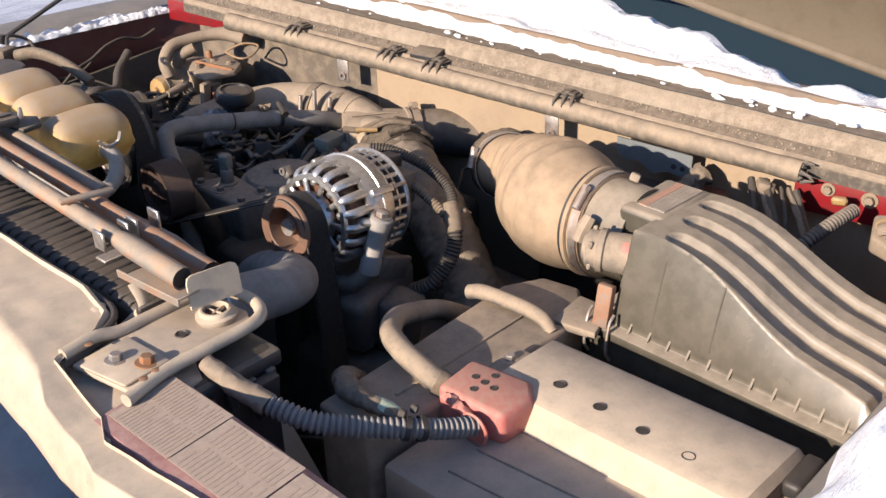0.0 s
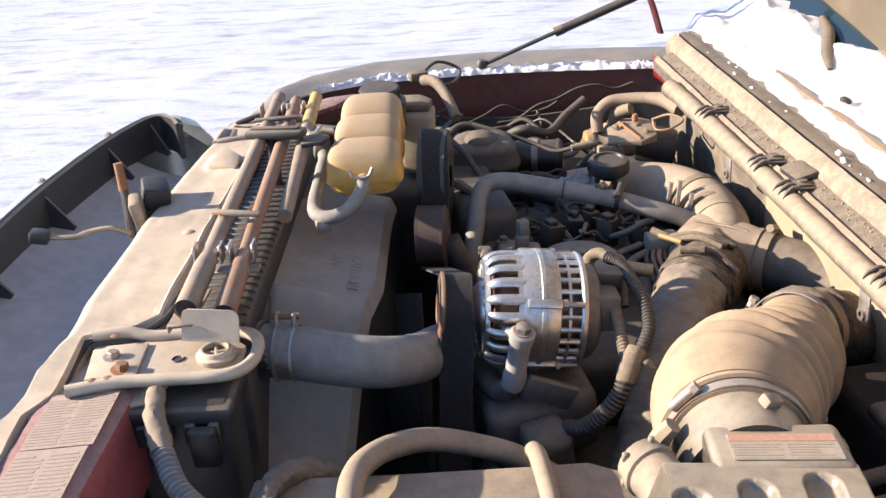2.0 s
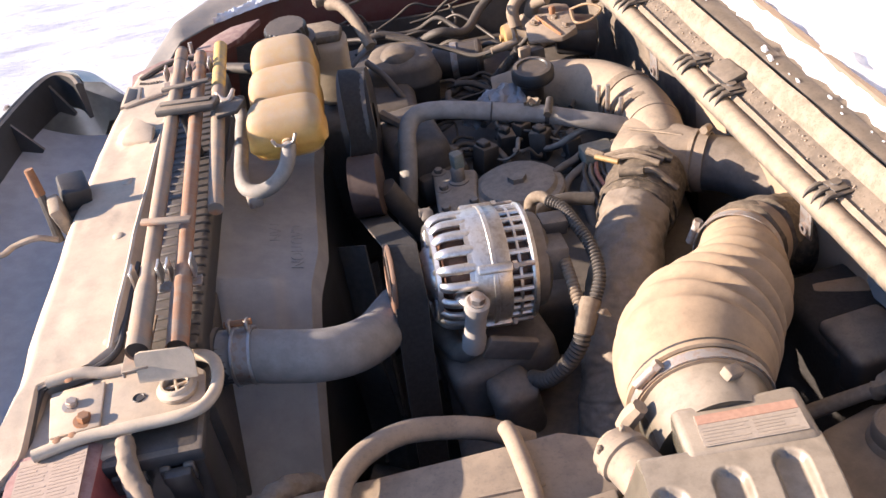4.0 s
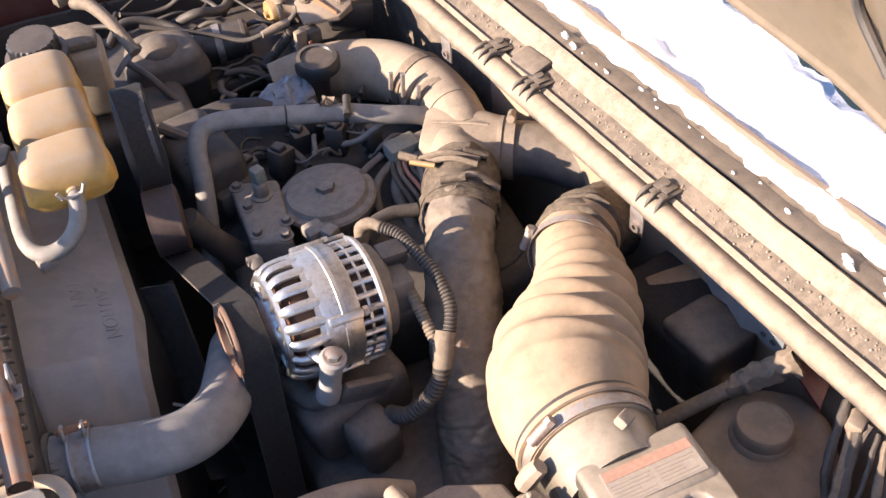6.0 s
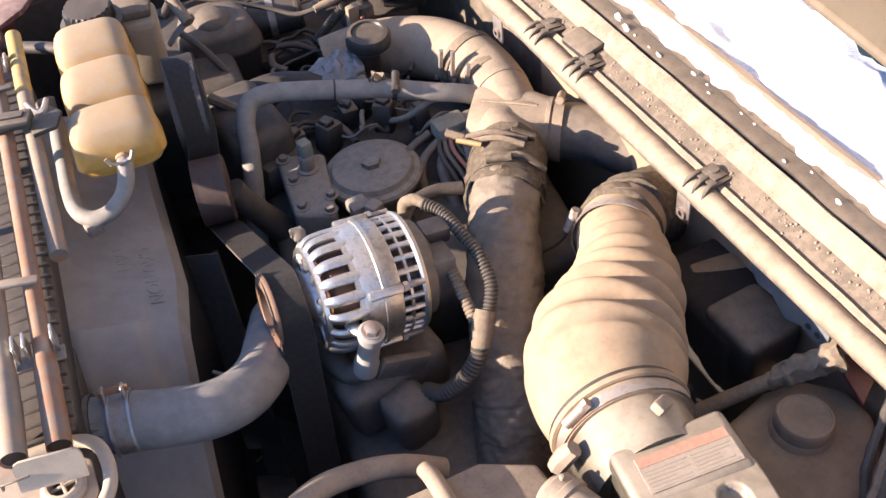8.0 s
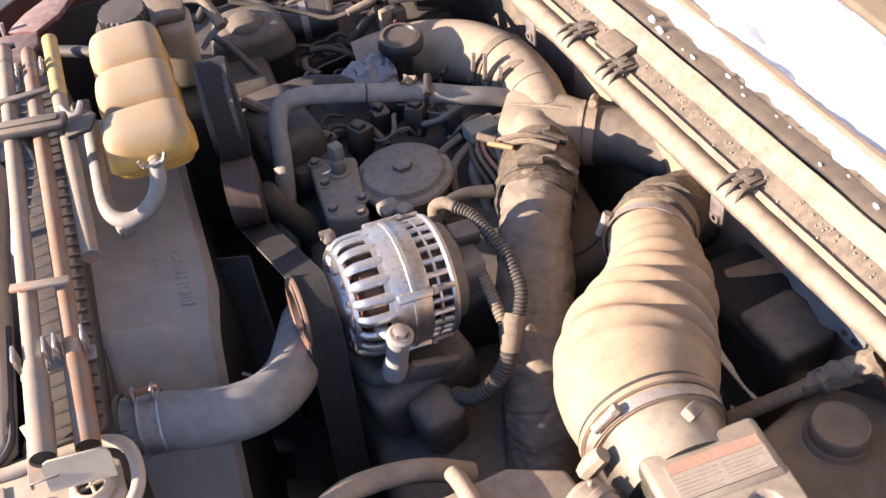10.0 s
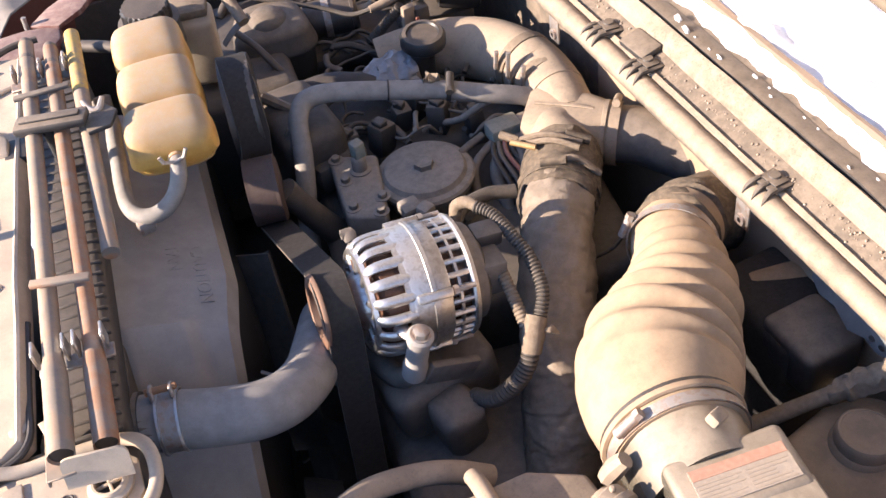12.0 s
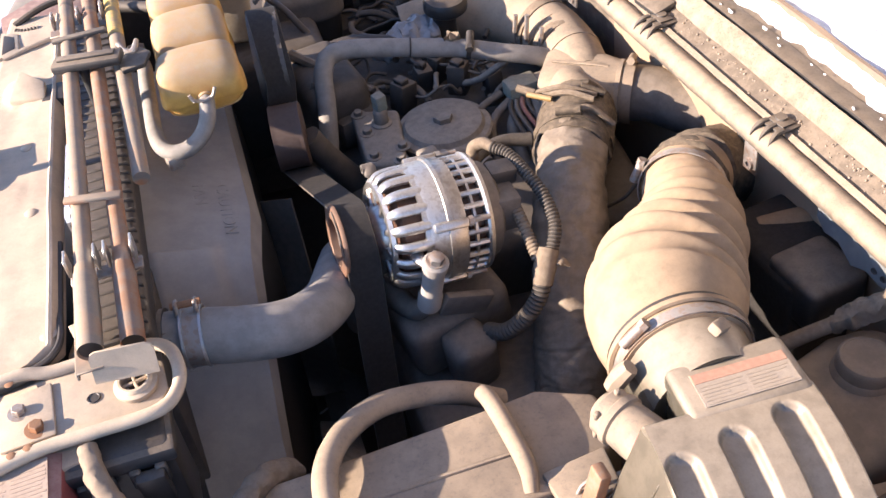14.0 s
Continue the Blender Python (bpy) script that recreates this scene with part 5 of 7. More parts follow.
# ---- alternator and belt ----
def build_alternator():
    """The shaft runs along x; x = 0 at the shoulder of the front housing."""
    top = thing("alternator", "bright cast aluminium alternator with vent slots and copper windings", "alternator", (0, 0, 0))
    A = (1, 0, 0)
    R = 0.0765
    part("stator", turned([(0, 0.006), (R - 0.020, 0.006), (R - 0.013, 0.012), (R - 0.013, 0.12), (0, 0.12)], (0, 0, 0), A, 48), M_COPPER, top, "copper windings inside")
    part("centre_band", turned([(R - 0.010, 0.040), (R - 0.001, 0.040), (R + 0.0005, 0.045), (R + 0.0015, 0.062), (R + 0.0035, 0.063), (R + 0.0035, 0.068), (R + 0.0015, 0.069), (R + 0.0015, 0.083), (R - 0.001, 0.087), (R - 0.010, 0.087)], (0, 0, 0), A, 72), M_ALU, top, "smooth cast middle band")
    part("front_ring", turned([(R - 0.021, -0.0035), (R - 0.019, -0.0068), (R - 0.013, -0.0062), (R - 0.011, -0.001), (R - 0.021, 0.001)], (0, 0, 0), A, 60), M_ALU, top)
    part("front_hub", turned([(0.018, -0.016), (0.027, -0.017), (0.033, -0.011), (0.038, -0.004), (0.038, 0.003), (0.018, 0.003)], (0, 0, 0), A, 44), M_ALU, top)
    part("rear_ring", turned([(R - 0.012, 0.113), (R - 0.001, 0.113), (R + 0.001, 0.116), (R - 0.001, 0.121), (R - 0.030, 0.128), (R - 0.034, 0.118)], (0, 0, 0), A, 64), M_ALU, top)
    # broad ribs between the vent slots, rounded over the shoulder
    n = 20
    bm = tube([(0.044, 0, R - 0.0045), (0.024, 0, R - 0.0045), (0.010, 0, R - 0.006), (0.001, 0, R - 0.011), (-0.0030, 0, R - 0.020), (-0.0035, 0, R - 0.026)], [0.0072, 0.0070, 0.0067, 0.0063, 0.0056, 0.0050], seg=10, per=6, flat=0.66)
    fin = finish(bm, "fin", M_ALU)
    for k in range(n):
        ob = new("fin", fin)
        ob.parent = top
        ob.rotation_euler = (2 * math.pi * k / n, 0, 0)
    spoke = finish(tube([(-0.003, 0, R - 0.018), (-0.004, 0, 0.034)], 0.0046, seg=8, per=2, flat=0.8), "spoke", M_ALU)
    for k in range(10):
        ob = new("spoke", spoke)
        ob.parent = top
        ob.rotation_euler = (2 * math.pi * (k + 0.5) / 10, 0, 0)
    part("shoulder", turned([(R - 0.006, 0.034), (R - 0.0015, 0.034), (R - 0.001, 0.042), (R - 0.006, 0.042)], (0, 0, 0), A, 64), M_ALU, top)
    bar = finish(tube([(0.084, 0, R - 0.005), (0.116, 0, R - 0.005)], 0.0040, seg=8, per=2), "vent_bar", M_ALU)
    for k in range(28):
        ob = new("vent_bar", bar)
        ob.parent = top
        ob.rotation_euler = (2 * math.pi * (k + 0.5) / 28, 0, 0)
    part("vent_hoop", turned([(R - 0.008, 0.097), (R - 0.002, 0.097), (R - 0.002, 0.1005), (R - 0.008, 0.1005)], (0, 0, 0), A, 64), M_ALU, top)
    part("rear_cover", bevel(turned([(0, 0.145), (0.050, 0.145), (0.061, 0.138), (0.065, 0.120), (0.02, 0.118)], (0, 0, 0), A, 24), 0.002), M_ALU_DULL, top, "dusty grey end cover")
    part("regulator", box((0.150, -0.020, 0.018), (0.034, 0.055, 0.050), (0, 0, 0), 0.005), M_ALU_DULL, top)
    part("plug_socket", box((0.158, 0.004, 0.048), (0.036, 0.030, 0.022), (0, 0, 0), 0.004), M_PLASTIC, top)
    for a in (58, 128, 205, 320):
        b = box((0.066, 0, R + 0.001), (0.044, 0.012, 0.010), (0, 0, 0), 0.003)
        b.transform(Matrix.Rotation(radians(a), 4, "X"))
        part("lug", b, M_ALU, top)
        b = turned([(0, 0), (0.0065, 0), (0.0065, 0.006), (0, 0.0065)], (0.088, 0, R + 0.001), A, 6)
        lathe(b, [(0.0033, 0.0), (0.0033, 0.028)], (0.088, 0, R + 0.001), A, 8)
        b.transform(Matrix.Rotation(radians(a), 4, "X"))
        part("through_bolt", b, M_STEEL, top)
    b = box((0.004, 0, R + 0.002), (0.016, 0.013, 0.016), (0, 0, 0), 0.004)
    merge(b, turned([(0.003, -0.008), (0.006, -0.008), (0.0065, 0.006), (0.003, 0.007)], (0.002, 0, R + 0.006), A, 14))
    b.transform(Matrix.Rotation(radians(-48), 4, "X"))
    part("front_lug", b, M_ALU_DULL, top)
    part("shaft", tube([(-0.055, 0, 0), (0.01, 0, 0)], 0.012, seg=16), M_STEEL, top)
    return top


ALT = Matrix.Translation((-0.0410, 0.0400, 1.051)) @ pose(0, 0, 0, 0, 7, 4)
_alt = build_alternator()
_alt.matrix_basis = ALT


def build_pulley():
    top = thing("alternator_pulley", "grooved steel pulley with a rust-brown dished face", "pulley", (0, 0, 0))
    prof = [(0.013, 0.004), (0.026, 0.004), (0.0285, -0.004), (0.0300, -0.0225), (0.0315, -0.0238), (0.0455, -0.0225), (0.0470, -0.0205), (0.0470, -0.0180), (0.0425, -0.0165)]
    for k in range(6):
        prof += [(0.0405, -0.0140 + 0.005 * k), (0.0425, -0.0115 + 0.005 * k)]
    prof += [(0.0385, 0.018), (0.012, 0.018)]
    part("wheel", turned(prof, (0, 0, 0), (1, 0, 0), 56), M_PULLEY, top)
    part("nut", turned([(0, -0.016), (0.0085, -0.016), (0.010, -0.012), (0.013, -0.011), (0.013, 0.004)], (0, 0, 0), (1, 0, 0), 24), M_PULLEY, top, "worn shaft end and nut")
    return top


_pul = build_pulley()
_pul.matrix_basis = ALT @ pose(-0.038, 0, 0)
# wheels of the belt drive: centre (y, z), radius, place along the shaft
IDLER, PUMP = ((0.300, 1.045), 0.047, -0.114), ((0.430, 1.093), 0.0775, -0.104)


def build_belt():
    """One flat belt: up to the alternator, under the idler, over the pump pulley and down again."""
    top = thing("drive_belt", "flat black ribbed drive belt over the alternator pulley", "belt", (-0.075, 0.07, 0.6))
    bm = bmesh.new()
    c, r = (ALT @ pose(-0.036, 0, 0)).translation, 0.0435
    path = [Vector((c.x - 0.026, -0.060, 0.66)), Vector((c.x - 0.014, -0.040, 0.86)), Vector((c.x - 0.006, -0.022, 0.98))]

    def arc(centre, rad, x, a, b, n):
        for k in range(n + 1):
            w = radians(a + (b - a) * k / n)
            path.append(Vector((x, centre[0] + rad * math.cos(w), centre[1] + rad * math.sin(w))))

    arc((c.y, c.z), r, c.x, 187, 66, 12)
    arc(IDLER[0], IDLER[1] + 0.0005, IDLER[2], 246, 354, 10)
    arc(PUMP[0], PUMP[1], PUMP[2], 174, 15, 18)
    path.append(Vector((PUMP[2], 0.53, 0.85)))
    w = 0.0205
    ax0 = Vector((0.99, 0.05, -0.08)).normalized()
    rings, edges, ribs = [], ([], []), [[] for _ in range(5)]
    n = len(path)
    for i, p in enumerate(path):
        d = (path[min(i + 1, n - 1)] - path[max(i - 1, 0)]).normalized()
        ax = (ax0 - d * d.dot(ax0)).normalized()
        nrm = d.cross(ax).normalized()
        rings.append([bm.verts.new(p + ax * a + nrm * h) for a, h in ((-w, -0.0005), (-w, 0.0022), (-w * 0.9, 0.0030), (w * 0.9, 0.0030), (w, 0.0022), (w, -0.0005))])
        edges[0].append(p - ax * w + nrm * 0.0018)
        edges[1].append(p + ax * w + nrm * 0.0018)
        for k, line in enumerate(ribs):
            line.append(p + ax * w * (k - 2) * 0.34 + nrm * 0.0029)
    for a, b in zip(rings, rings[1:]):
        for k in range(6):
            bm.faces.new((a[k], a[(k + 1) % 6], b[(k + 1) % 6], b[k]))
    bm.faces.new(rings[0][::-1])
    bm.faces.new(rings[-1])
    child("band", bm, M_BELT, top, angle=50)
    for e in edges:
        child("worn_edge", tube(e, 0.0009, seg=6, raw=True), M_RUBBER, top, "greyed worn edge")
    for e in ribs:
        child("rib", tube(e, 0.0021, seg=6, raw=True), M_BELT, top)
    return top


build_belt()


def build_alt_mount():
    top = thing("alternator_mount", "cast alternator bracket with a long upright bolt", "bracket", (0.0, -0.03, 0.9))
    a, b = Vector((0.003, -0.052, 1.064)), Vector((-0.011, -0.032, 0.977))
    d = (a - b).normalized()
    child("sleeve", turned([(0.0, 0), (0.0150, 0), (0.0155, 0.02), (0.0135, 0.024), (0.0135, 0.070), (0.0155, 0.076), (0.0160, 0.088), (0.012, 0.091), (0, 0.091)], b, d, 28), M_SHROUD, top)
    child("bolt_head", turned([(0, 0), (0.0098, 0), (0.0098, 0.009), (0.007, 0.0105), (0, 0.0105)], a, d, 6), M_STEEL, top)
    child("washer", turned([(0.0095, 0), (0.0125, 0), (0.0125, 0.002), (0.0095, 0.002)], a, d, 24), M_STEEL, top)
    child("arm", tube([a - d * 0.012, (-0.012, -0.034, 1.056), (-0.014, -0.018, 1.050)], [0.011, 0.008, 0.010], seg=10, flat=0.7), M_ALU, top)
    child("lower_arm", tube([b, (-0.03, -0.01, 0.955), (-0.05, 0.05, 0.95)], [0.013, 0.014, 0.02], seg=10), M_ALU_DULL, top)
    child("foot", box((0.02, 0.03, 0.90), (0.15, 0.12, 0.10), (6, -8, 12), 0.02, 3), M_ALU_DULL, top)
    child("pump_body", crumple_at(box((0.030, -0.045, 0.875), (0.06, 0.06, 0.11), (14, -10, 20), 0.018, 4), 0.006, 40), M_ALU_DULL, top, "dusty cast pump body")
    child("gusset", box((0.035, -0.035, 0.965), (0.07, 0.012, 0.035), (10, 25, 10), 0.004), M_ALU_DULL, top)
    return top


build_alt_mount()


def build_alt_harness():
    top = thing("alternator_harness", "dusty ribbed wiring loom joining behind the alternator", "wiring", (0.12, 0.0, 0.95))
    child("loom", corrugated([(0.125, 0.098, 1.088), (0.140, 0.075, 1.087), (0.150, 0.040, 1.080), (0.160, 0.005, 1.066), (0.160, -0.030, 1.048), (0.146, -0.055, 1.030), (0.130, -0.072, 1.012)], 0.0085, 0.0048, 0.002), M_WIRE, top)
    child("lead", tube([(0.100, 0.110, 1.060), (0.106, 0.118, 1.078), (0.118, 0.110, 1.088), (0.127, 0.096, 1.088)], [0.008, 0.009, 0.008, 0.007], seg=12), M_TAPE, top, "tan rubber boot")
    child("loom", corrugated([(0.120, 0.045, 1.066), (0.124, 0.015, 1.056), (0.126, -0.02, 1.040), (0.128, -0.055, 1.020)], 0.0080, 0.005, 0.0015), M_TAPE, top)
    child("wire", tube([(0.108, 0.068, 1.060), (0.114, 0.060, 1.078), (0.120, 0.046, 1.070)], 0.0028, seg=8), M_WIRE_RED, top)
    child("wire", tube([(0.104, 0.066, 1.062), (0.110, 0.064, 1.082), (0.119, 0.050, 1.072)], 0.0026, seg=8), M_SHIELD, top)
    child("loom", corrugated([(0.130, -0.068, 1.015), (0.118, -0.082, 0.990), (0.098, -0.085, 0.962), (0.072, -0.075, 0.935), (0.055, -0.05, 0.92)], 0.0115, 0.0055, 0.0022), M_WIRE, top)
    child("tape", tube([(0.143, -0.052, 1.030), (0.132, -0.066, 1.016), (0.124, -0.078, 1.000)], [0.013, 0.0145, 0.012], seg=12), M_TAPE, top, "wrapped cloth tape at the junction")
    child("rag_end", tube([(0.142, -0.068, 1.022), (0.152, -0.072, 1.024), (0.160, -0.078, 1.018)], [0.003, 0.007, 0.002], seg=6, flat=0.4), M_TAPE, top)
    return top


build_alt_harness()
hose("ribbed_loom", "black ribbed wiring loom curving behind the alternator", [(0.095, 0.12, 1.03), (0.12, 0.155, 1.035), (0.16, 0.17, 1.035), (0.20, 0.165, 1.03)], 0.0095, M_WIRE)


# ---- air intake ----
def build_airbox():
    top = thing("air_filter_box", "dusty black plastic air filter box with a channelled S-curved lid", "filter box", (0.15, -0.53, 0.95))
    ys = [-0.385, -0.395, -0.42, -0.45, -0.48, -0.51, -0.54, -0.57, -0.60, -0.63, -0.66, -0.69, -0.715, -0.73]
    zs = [1.103, 1.111, 1.113, 1.112, 1.107, 1.097, 1.083, 1.067, 1.053, 1.042, 1.036, 1.031, 1.025, 1.010]

    def crest(y):
        k = 0
        while k < len(ys) - 2 and y < ys[k + 1]:
            k += 1
        t = max(0, min(1, (ys[k] - y) / (ys[k] - ys[k + 1])))
        return zs[k] + (zs[k + 1] - zs[k]) * t

    # three pressed channels with rounded upper ends: middle x, y of the end's centre
    channels = [(0.092, -0.450), (0.150, -0.438), (0.209, -0.427)]

    def at(u, v):
        y = -0.386 - 0.345 * u
        x = 0.036 + 0.232 * v
        z0 = 0.992
        zt = crest(y)
        lift = max(0.0, zt - 0.07 * (x - 0.10) * min(1.0, (zt - z0) / 0.1) - z0)
        shoulder = 0.046 + 0.030 * lift / 0.13
        k = min(1.0, max(0.0, (x - 0.038) / (shoulder - 0.038)))
        far = min(1.0, max(0.0, (0.268 - x) / 0.020))
        z = z0 + lift * (k ** 0.85 if k < 1 else 1.0) * far ** 0.5
        if u < 0.02:
            z = z0 + (z - z0) * (0.93 if u > 0.008 else 0.0)
        if u > 0.985:
            z = z0 + (z - z0) * max(0.0, (1 - u) / 0.015)
        if u < 0.985:
            for xc, yc in channels:
                d = math.hypot(x - xc, max(0.0, y - yc))
                k = max(0.0, min(1.0, (0.0180 - d) / (0.0050 if x < xc else 0.0080)))
                z -= 0.0085 * k * k * (3 - 2 * k) * min(1, (0.985 - u) / 0.03)
        return Vector((x, y, z))

    child("lid", sheet(150, 200, at), M_AIRBOX, top, angle=65)
    # neck block with the label
    neck = prism([(0.116, -0.338), (0.246, -0.330), (0.249, -0.406), (0.118, -0.406)], 1.0, lambda x, y: 1.1140 - 0.07 * (x - 0.10), 0.009, 3)
    child("neck", neck, M_AIRBOX, top)
    build_label(top, (0.137, -0.396, 1.1116), (1, 0.02, -0.07), (-0.02, 1, 0.0), 0.101, 0.040, 6, head=0.3, blocks=2)
    child("outlet", tube([(0.165, -0.350, 1.050), (0.163, -0.290, 1.049)], [0.066, 0.069], seg=40), M_AIRBOX, top)
    # flange with its small upright ribs, and the lower tray
    child("flange", prism([(0.018, -0.355), (0.278, -0.345), (0.278, -0.735), (0.018, -0.738)], 0.980, 0.993, 0.003), M_AIRBOX, top)
    child("tray", prism([(0.028, -0.36), (0.272, -0.355), (0.272, -0.73), (0.028, -0.73)], 0.80, 0.9795, 0.008), M_AIRBOX, top)
    bm0 = bmesh.new()
    pts = [(-0.018, -0.006), (0.012, 0.0), (0.020, 0.034)]
    for s in (-0.0014, 0.0014):
        bm0.faces.new([bm0.verts.new((x, s, z)) for x, z in (pts if s > 0 else pts[::-1])])
    bm0.verts.ensure_lookup_table()
    for a, b in ((0, 1), (1, 2), (2, 0)):
        bm0.faces.new((bm0.verts[2 - a], bm0.verts[2 - b], bm0.verts[3 + b], bm0.verts[3 + a]))
    fin = finish(bm0, "fin", M_AIRBOX)
    for i in range(11):
        ob = new("fin", fin)
        ob.parent = top
        ob.location = Vector((0.040, -0.420 - 0.0285 * i, 0.990)) - Vector(top.location)
    # two shallow creases down the steep side
    for y in (-0.448, -0.530):
        q = [at((-0.386 - y) / 0.345, (x - 0.036) / 0.232) for x in (0.042, 0.055, 0.068, 0.080)]
        child("side_rib", tube([p - Vector((-0.0002, 0, 0.0002)) for p in q], 0.0011, seg=6, per=3), M_AIRBOX, top)
    # spring latch
    latch = child("latch", box((0.030, -0.383, 1.020), (0.014, 0.022, 0.056), (0, 14, 8), 0.003), M_ROD_RUST, top, "rust-brown spring latch")
    for dy in (-0.016, 0.018):
        child("latch_wire", tube([(0.030, -0.383 + dy, 1.012), (0.018, -0.384 + dy, 1.002), (0.010, -0.386 + dy, 0.970), (0.016, -0.388 + dy, 0.955)], 0.0022, seg=8), M_STEEL, top)
    child("hinge_pad", prism([(-0.012, -0.330), (0.060, -0.322), (0.062, -0.372), (0.000, -0.392)], 0.985, 0.997, 0.003), M_SHIELD, top)
    # the box stands a little askew to the engine
    for ob in top.children_recursive:
        if ob.data.name == fin.name:
            ob.location.x += 0.014 + 0.0633 * (ob.location.y + top.location.y + 0.717)
        else:
            for v in ob.data.vertices:
                v.co.x += 0.014 + 0.0633 * (v.co.y + top.location.y + 0.717)
    return top


build_airbox()


def build_filter_gauge():
    top = thing("filter_gauge", "dusty restriction gauge with a faded red band on the filter box", "gauge", (0.11, -0.37, 1.07))
    ax = Vector((0.40, -0.91, -0.06)).normalized()
    b = Vector((0.097, -0.332, 1.072))
    child("barrel", turned([(0, 0.0), (0.022, 0.0), (0.0255, 0.003), (0.0255, 0.014), (0.0285, 0.016), (0.0285, 0.023), (0.0255, 0.025), (0.0265, 0.045), (0.0275, 0.085), (0, 0.085)], b, ax, 36), M_SHIELD, top)
    child("cap", turned([(0, -0.005), (0.016, -0.005), (0.019, -0.001), (0.019, 0.003)], b, ax, 28), M_SHIELD, top)
    for k in range(5):
        a = 2 * math.pi * k / 5
        q = ax.to_track_quat("Z", "Y")
        child("grip_lug", box(b + ax * 0.0075 + q @ Vector((0.0255 * math.cos(a), 0.0255 * math.sin(a), 0)), (0.006, 0.006, 0.010), (0, 0, 0), 0.0015, 1), M_SHIELD, top)
    q = ax.to_track_quat("Z", "Y")

    def pane(u, v):
        a = radians(118 + 30 * u)
        return b + q @ Vector((0.0268 * math.cos(a), 0.0268 * math.sin(a), 0.046 + 0.020 * v))

    child("red_window", sheet(8, 3, pane, 0.0012), M_PINK, top, "faded red window")
    return top


build_filter_gauge()


def build_intake_bellows():
    top = thing("intake_duct", "thick dusty rubber intake bellows with steel clamps", "duct", (0.27, -0.12, 1.0))
    pts = [(0.204, -0.296, 1.049), (0.206, -0.270, 1.048), (0.213, -0.232, 1.047), (0.232, -0.188, 1.044), (0.264, -0.146, 1.037), (0.302, -0.102, 1.028), (0.329, -0.055, 1.018), (0.346, -0.010, 1.008), (0.364, 0.028, 0.998), (0.392, 0.052, 0.988)]
    steps = fine(pts, 0.0022)
    bm = bmesh.new()
    inner = Vector((0.80, -0.55, 0.20)).normalized()

    def girth(s):
        if s < 0.025:
            return 0.0735
        if s < 0.105:
            return 0.0735 + 0.0175 * math.sin(0.5 * math.pi * (s - 0.025) / 0.080)
        if s < 0.135:
            return 0.091
        if s < 0.170:
            k = (s - 0.135) / 0.035
            return 0.091 - 0.008 * k * k * (3 - 2 * k)
        return 0.083 - 0.029 * min(1.0, (s - 0.170) / 0.165)

    sweep(bm, steps, lambda f, s: girth(s), seg=72, raw=True)
    bm.verts.ensure_lookup_table()
    run = 0.0
    for i, c in enumerate(steps):
        if i:
            run += (c - steps[i - 1]).length
        if not 0.085 < run < 0.335:
            continue
        k = ((run - 0.085) / 0.0385) % 1.0
        # each fold rises slowly and drops back under the next one
        fold = (0.5 - 0.5 * math.cos(math.pi * min(1.0, k / 0.62))) if k < 0.62 else (0.5 + 0.5 * math.cos(math.pi * (k - 0.62) / 0.38))
        ease = min(1.0, (run - 0.085) / 0.02, (0.335 - run) / 0.02)
        for v in bm.verts[i * 72 : (i + 1) * 72]:
            d = v.co - c
            side = 0.5 + 0.5 * d.normalized().dot(inner)
            v.co = c + d * (1 - ease * (1 - fold) * (0.050 + 0.140 * side ** 1.4))
    child("bellows", bm, M_DUCT, top, angle=60)
    ax = (Vector(pts[1]) - Vector(pts[0]))
    clamp_band(top, (0.2045, -0.289, 1.0488), ax, 0.0745, 0.013, (-0.62, -0.5, 0.6), M_STEEL)
    child("cuff_ridge", turned([(0.075, -0.004), (0.079, -0.003), (0.079, 0.003), (0.075, 0.004)], (0.2058, -0.274, 1.0482), ax, 48), M_DUCT, top)
    child("cuff_groove", turned([(0.0745, -0.003), (0.0772, -0.003), (0.0772, 0.003), (0.0745, 0.003)], (0.2062, -0.2685, 1.0480), ax, 48), M_RUBBER_DARK, top, "dark groove under the lip")
    p = Vector((0.226, -0.316, 1.120))
    child("clamp_tab", box(p, (0.022, 0.014, 0.012), (20, 20, 30), 0.003), M_SHIELD, top, "pale plastic tab")
    child("ratchet_tab", tube([(0.134, -0.310, 1.094), (0.124, -0.307, 1.080), (0.117, -0.304, 1.064)], [0.009, 0.011, 0.010], seg=8), M_SHIELD, top)
    clamp_band(top, (0.352, 0.011, 1.003), (0.55, 0.82, -0.2), 0.0565, 0.012, (-0.9, 0, 0.35), M_STEEL)
    # cloth-wrapped far joint
    bm = tube([(0.362, 0.026, 0.998), (0.384, 0.050, 0.988), (0.415, 0.070, 0.975), (0.47, 0.085, 0.955)], lambda f, s: 0.055 + 0.007 * noise.noise(Vector((s * 90, 1, 4))), seg=22, per=10)
    for v in bm.verts:
        v.co += Vector(noise.noise_vector(v.co * 45)) * 0.006
    child("wrapped_joint", bm, M_WRAP, top, "joint bound in dirty cloth")
    child("rag", tube([(0.395, 0.060, 1.018), (0.425, 0.062, 1.014), (0.448, 0.064, 1.000)], [0.010, 0.016, 0.006], seg=8, flat=0.5), M_TAPE, top)
    return top


build_intake_bellows()


def crumple(bm, amount, scale, seed=0.0):
    for v in bm.verts:
        v.co += Vector(noise.noise_vector(v.co * scale + Vector((seed, 0, 0)))) * amount
    return bm


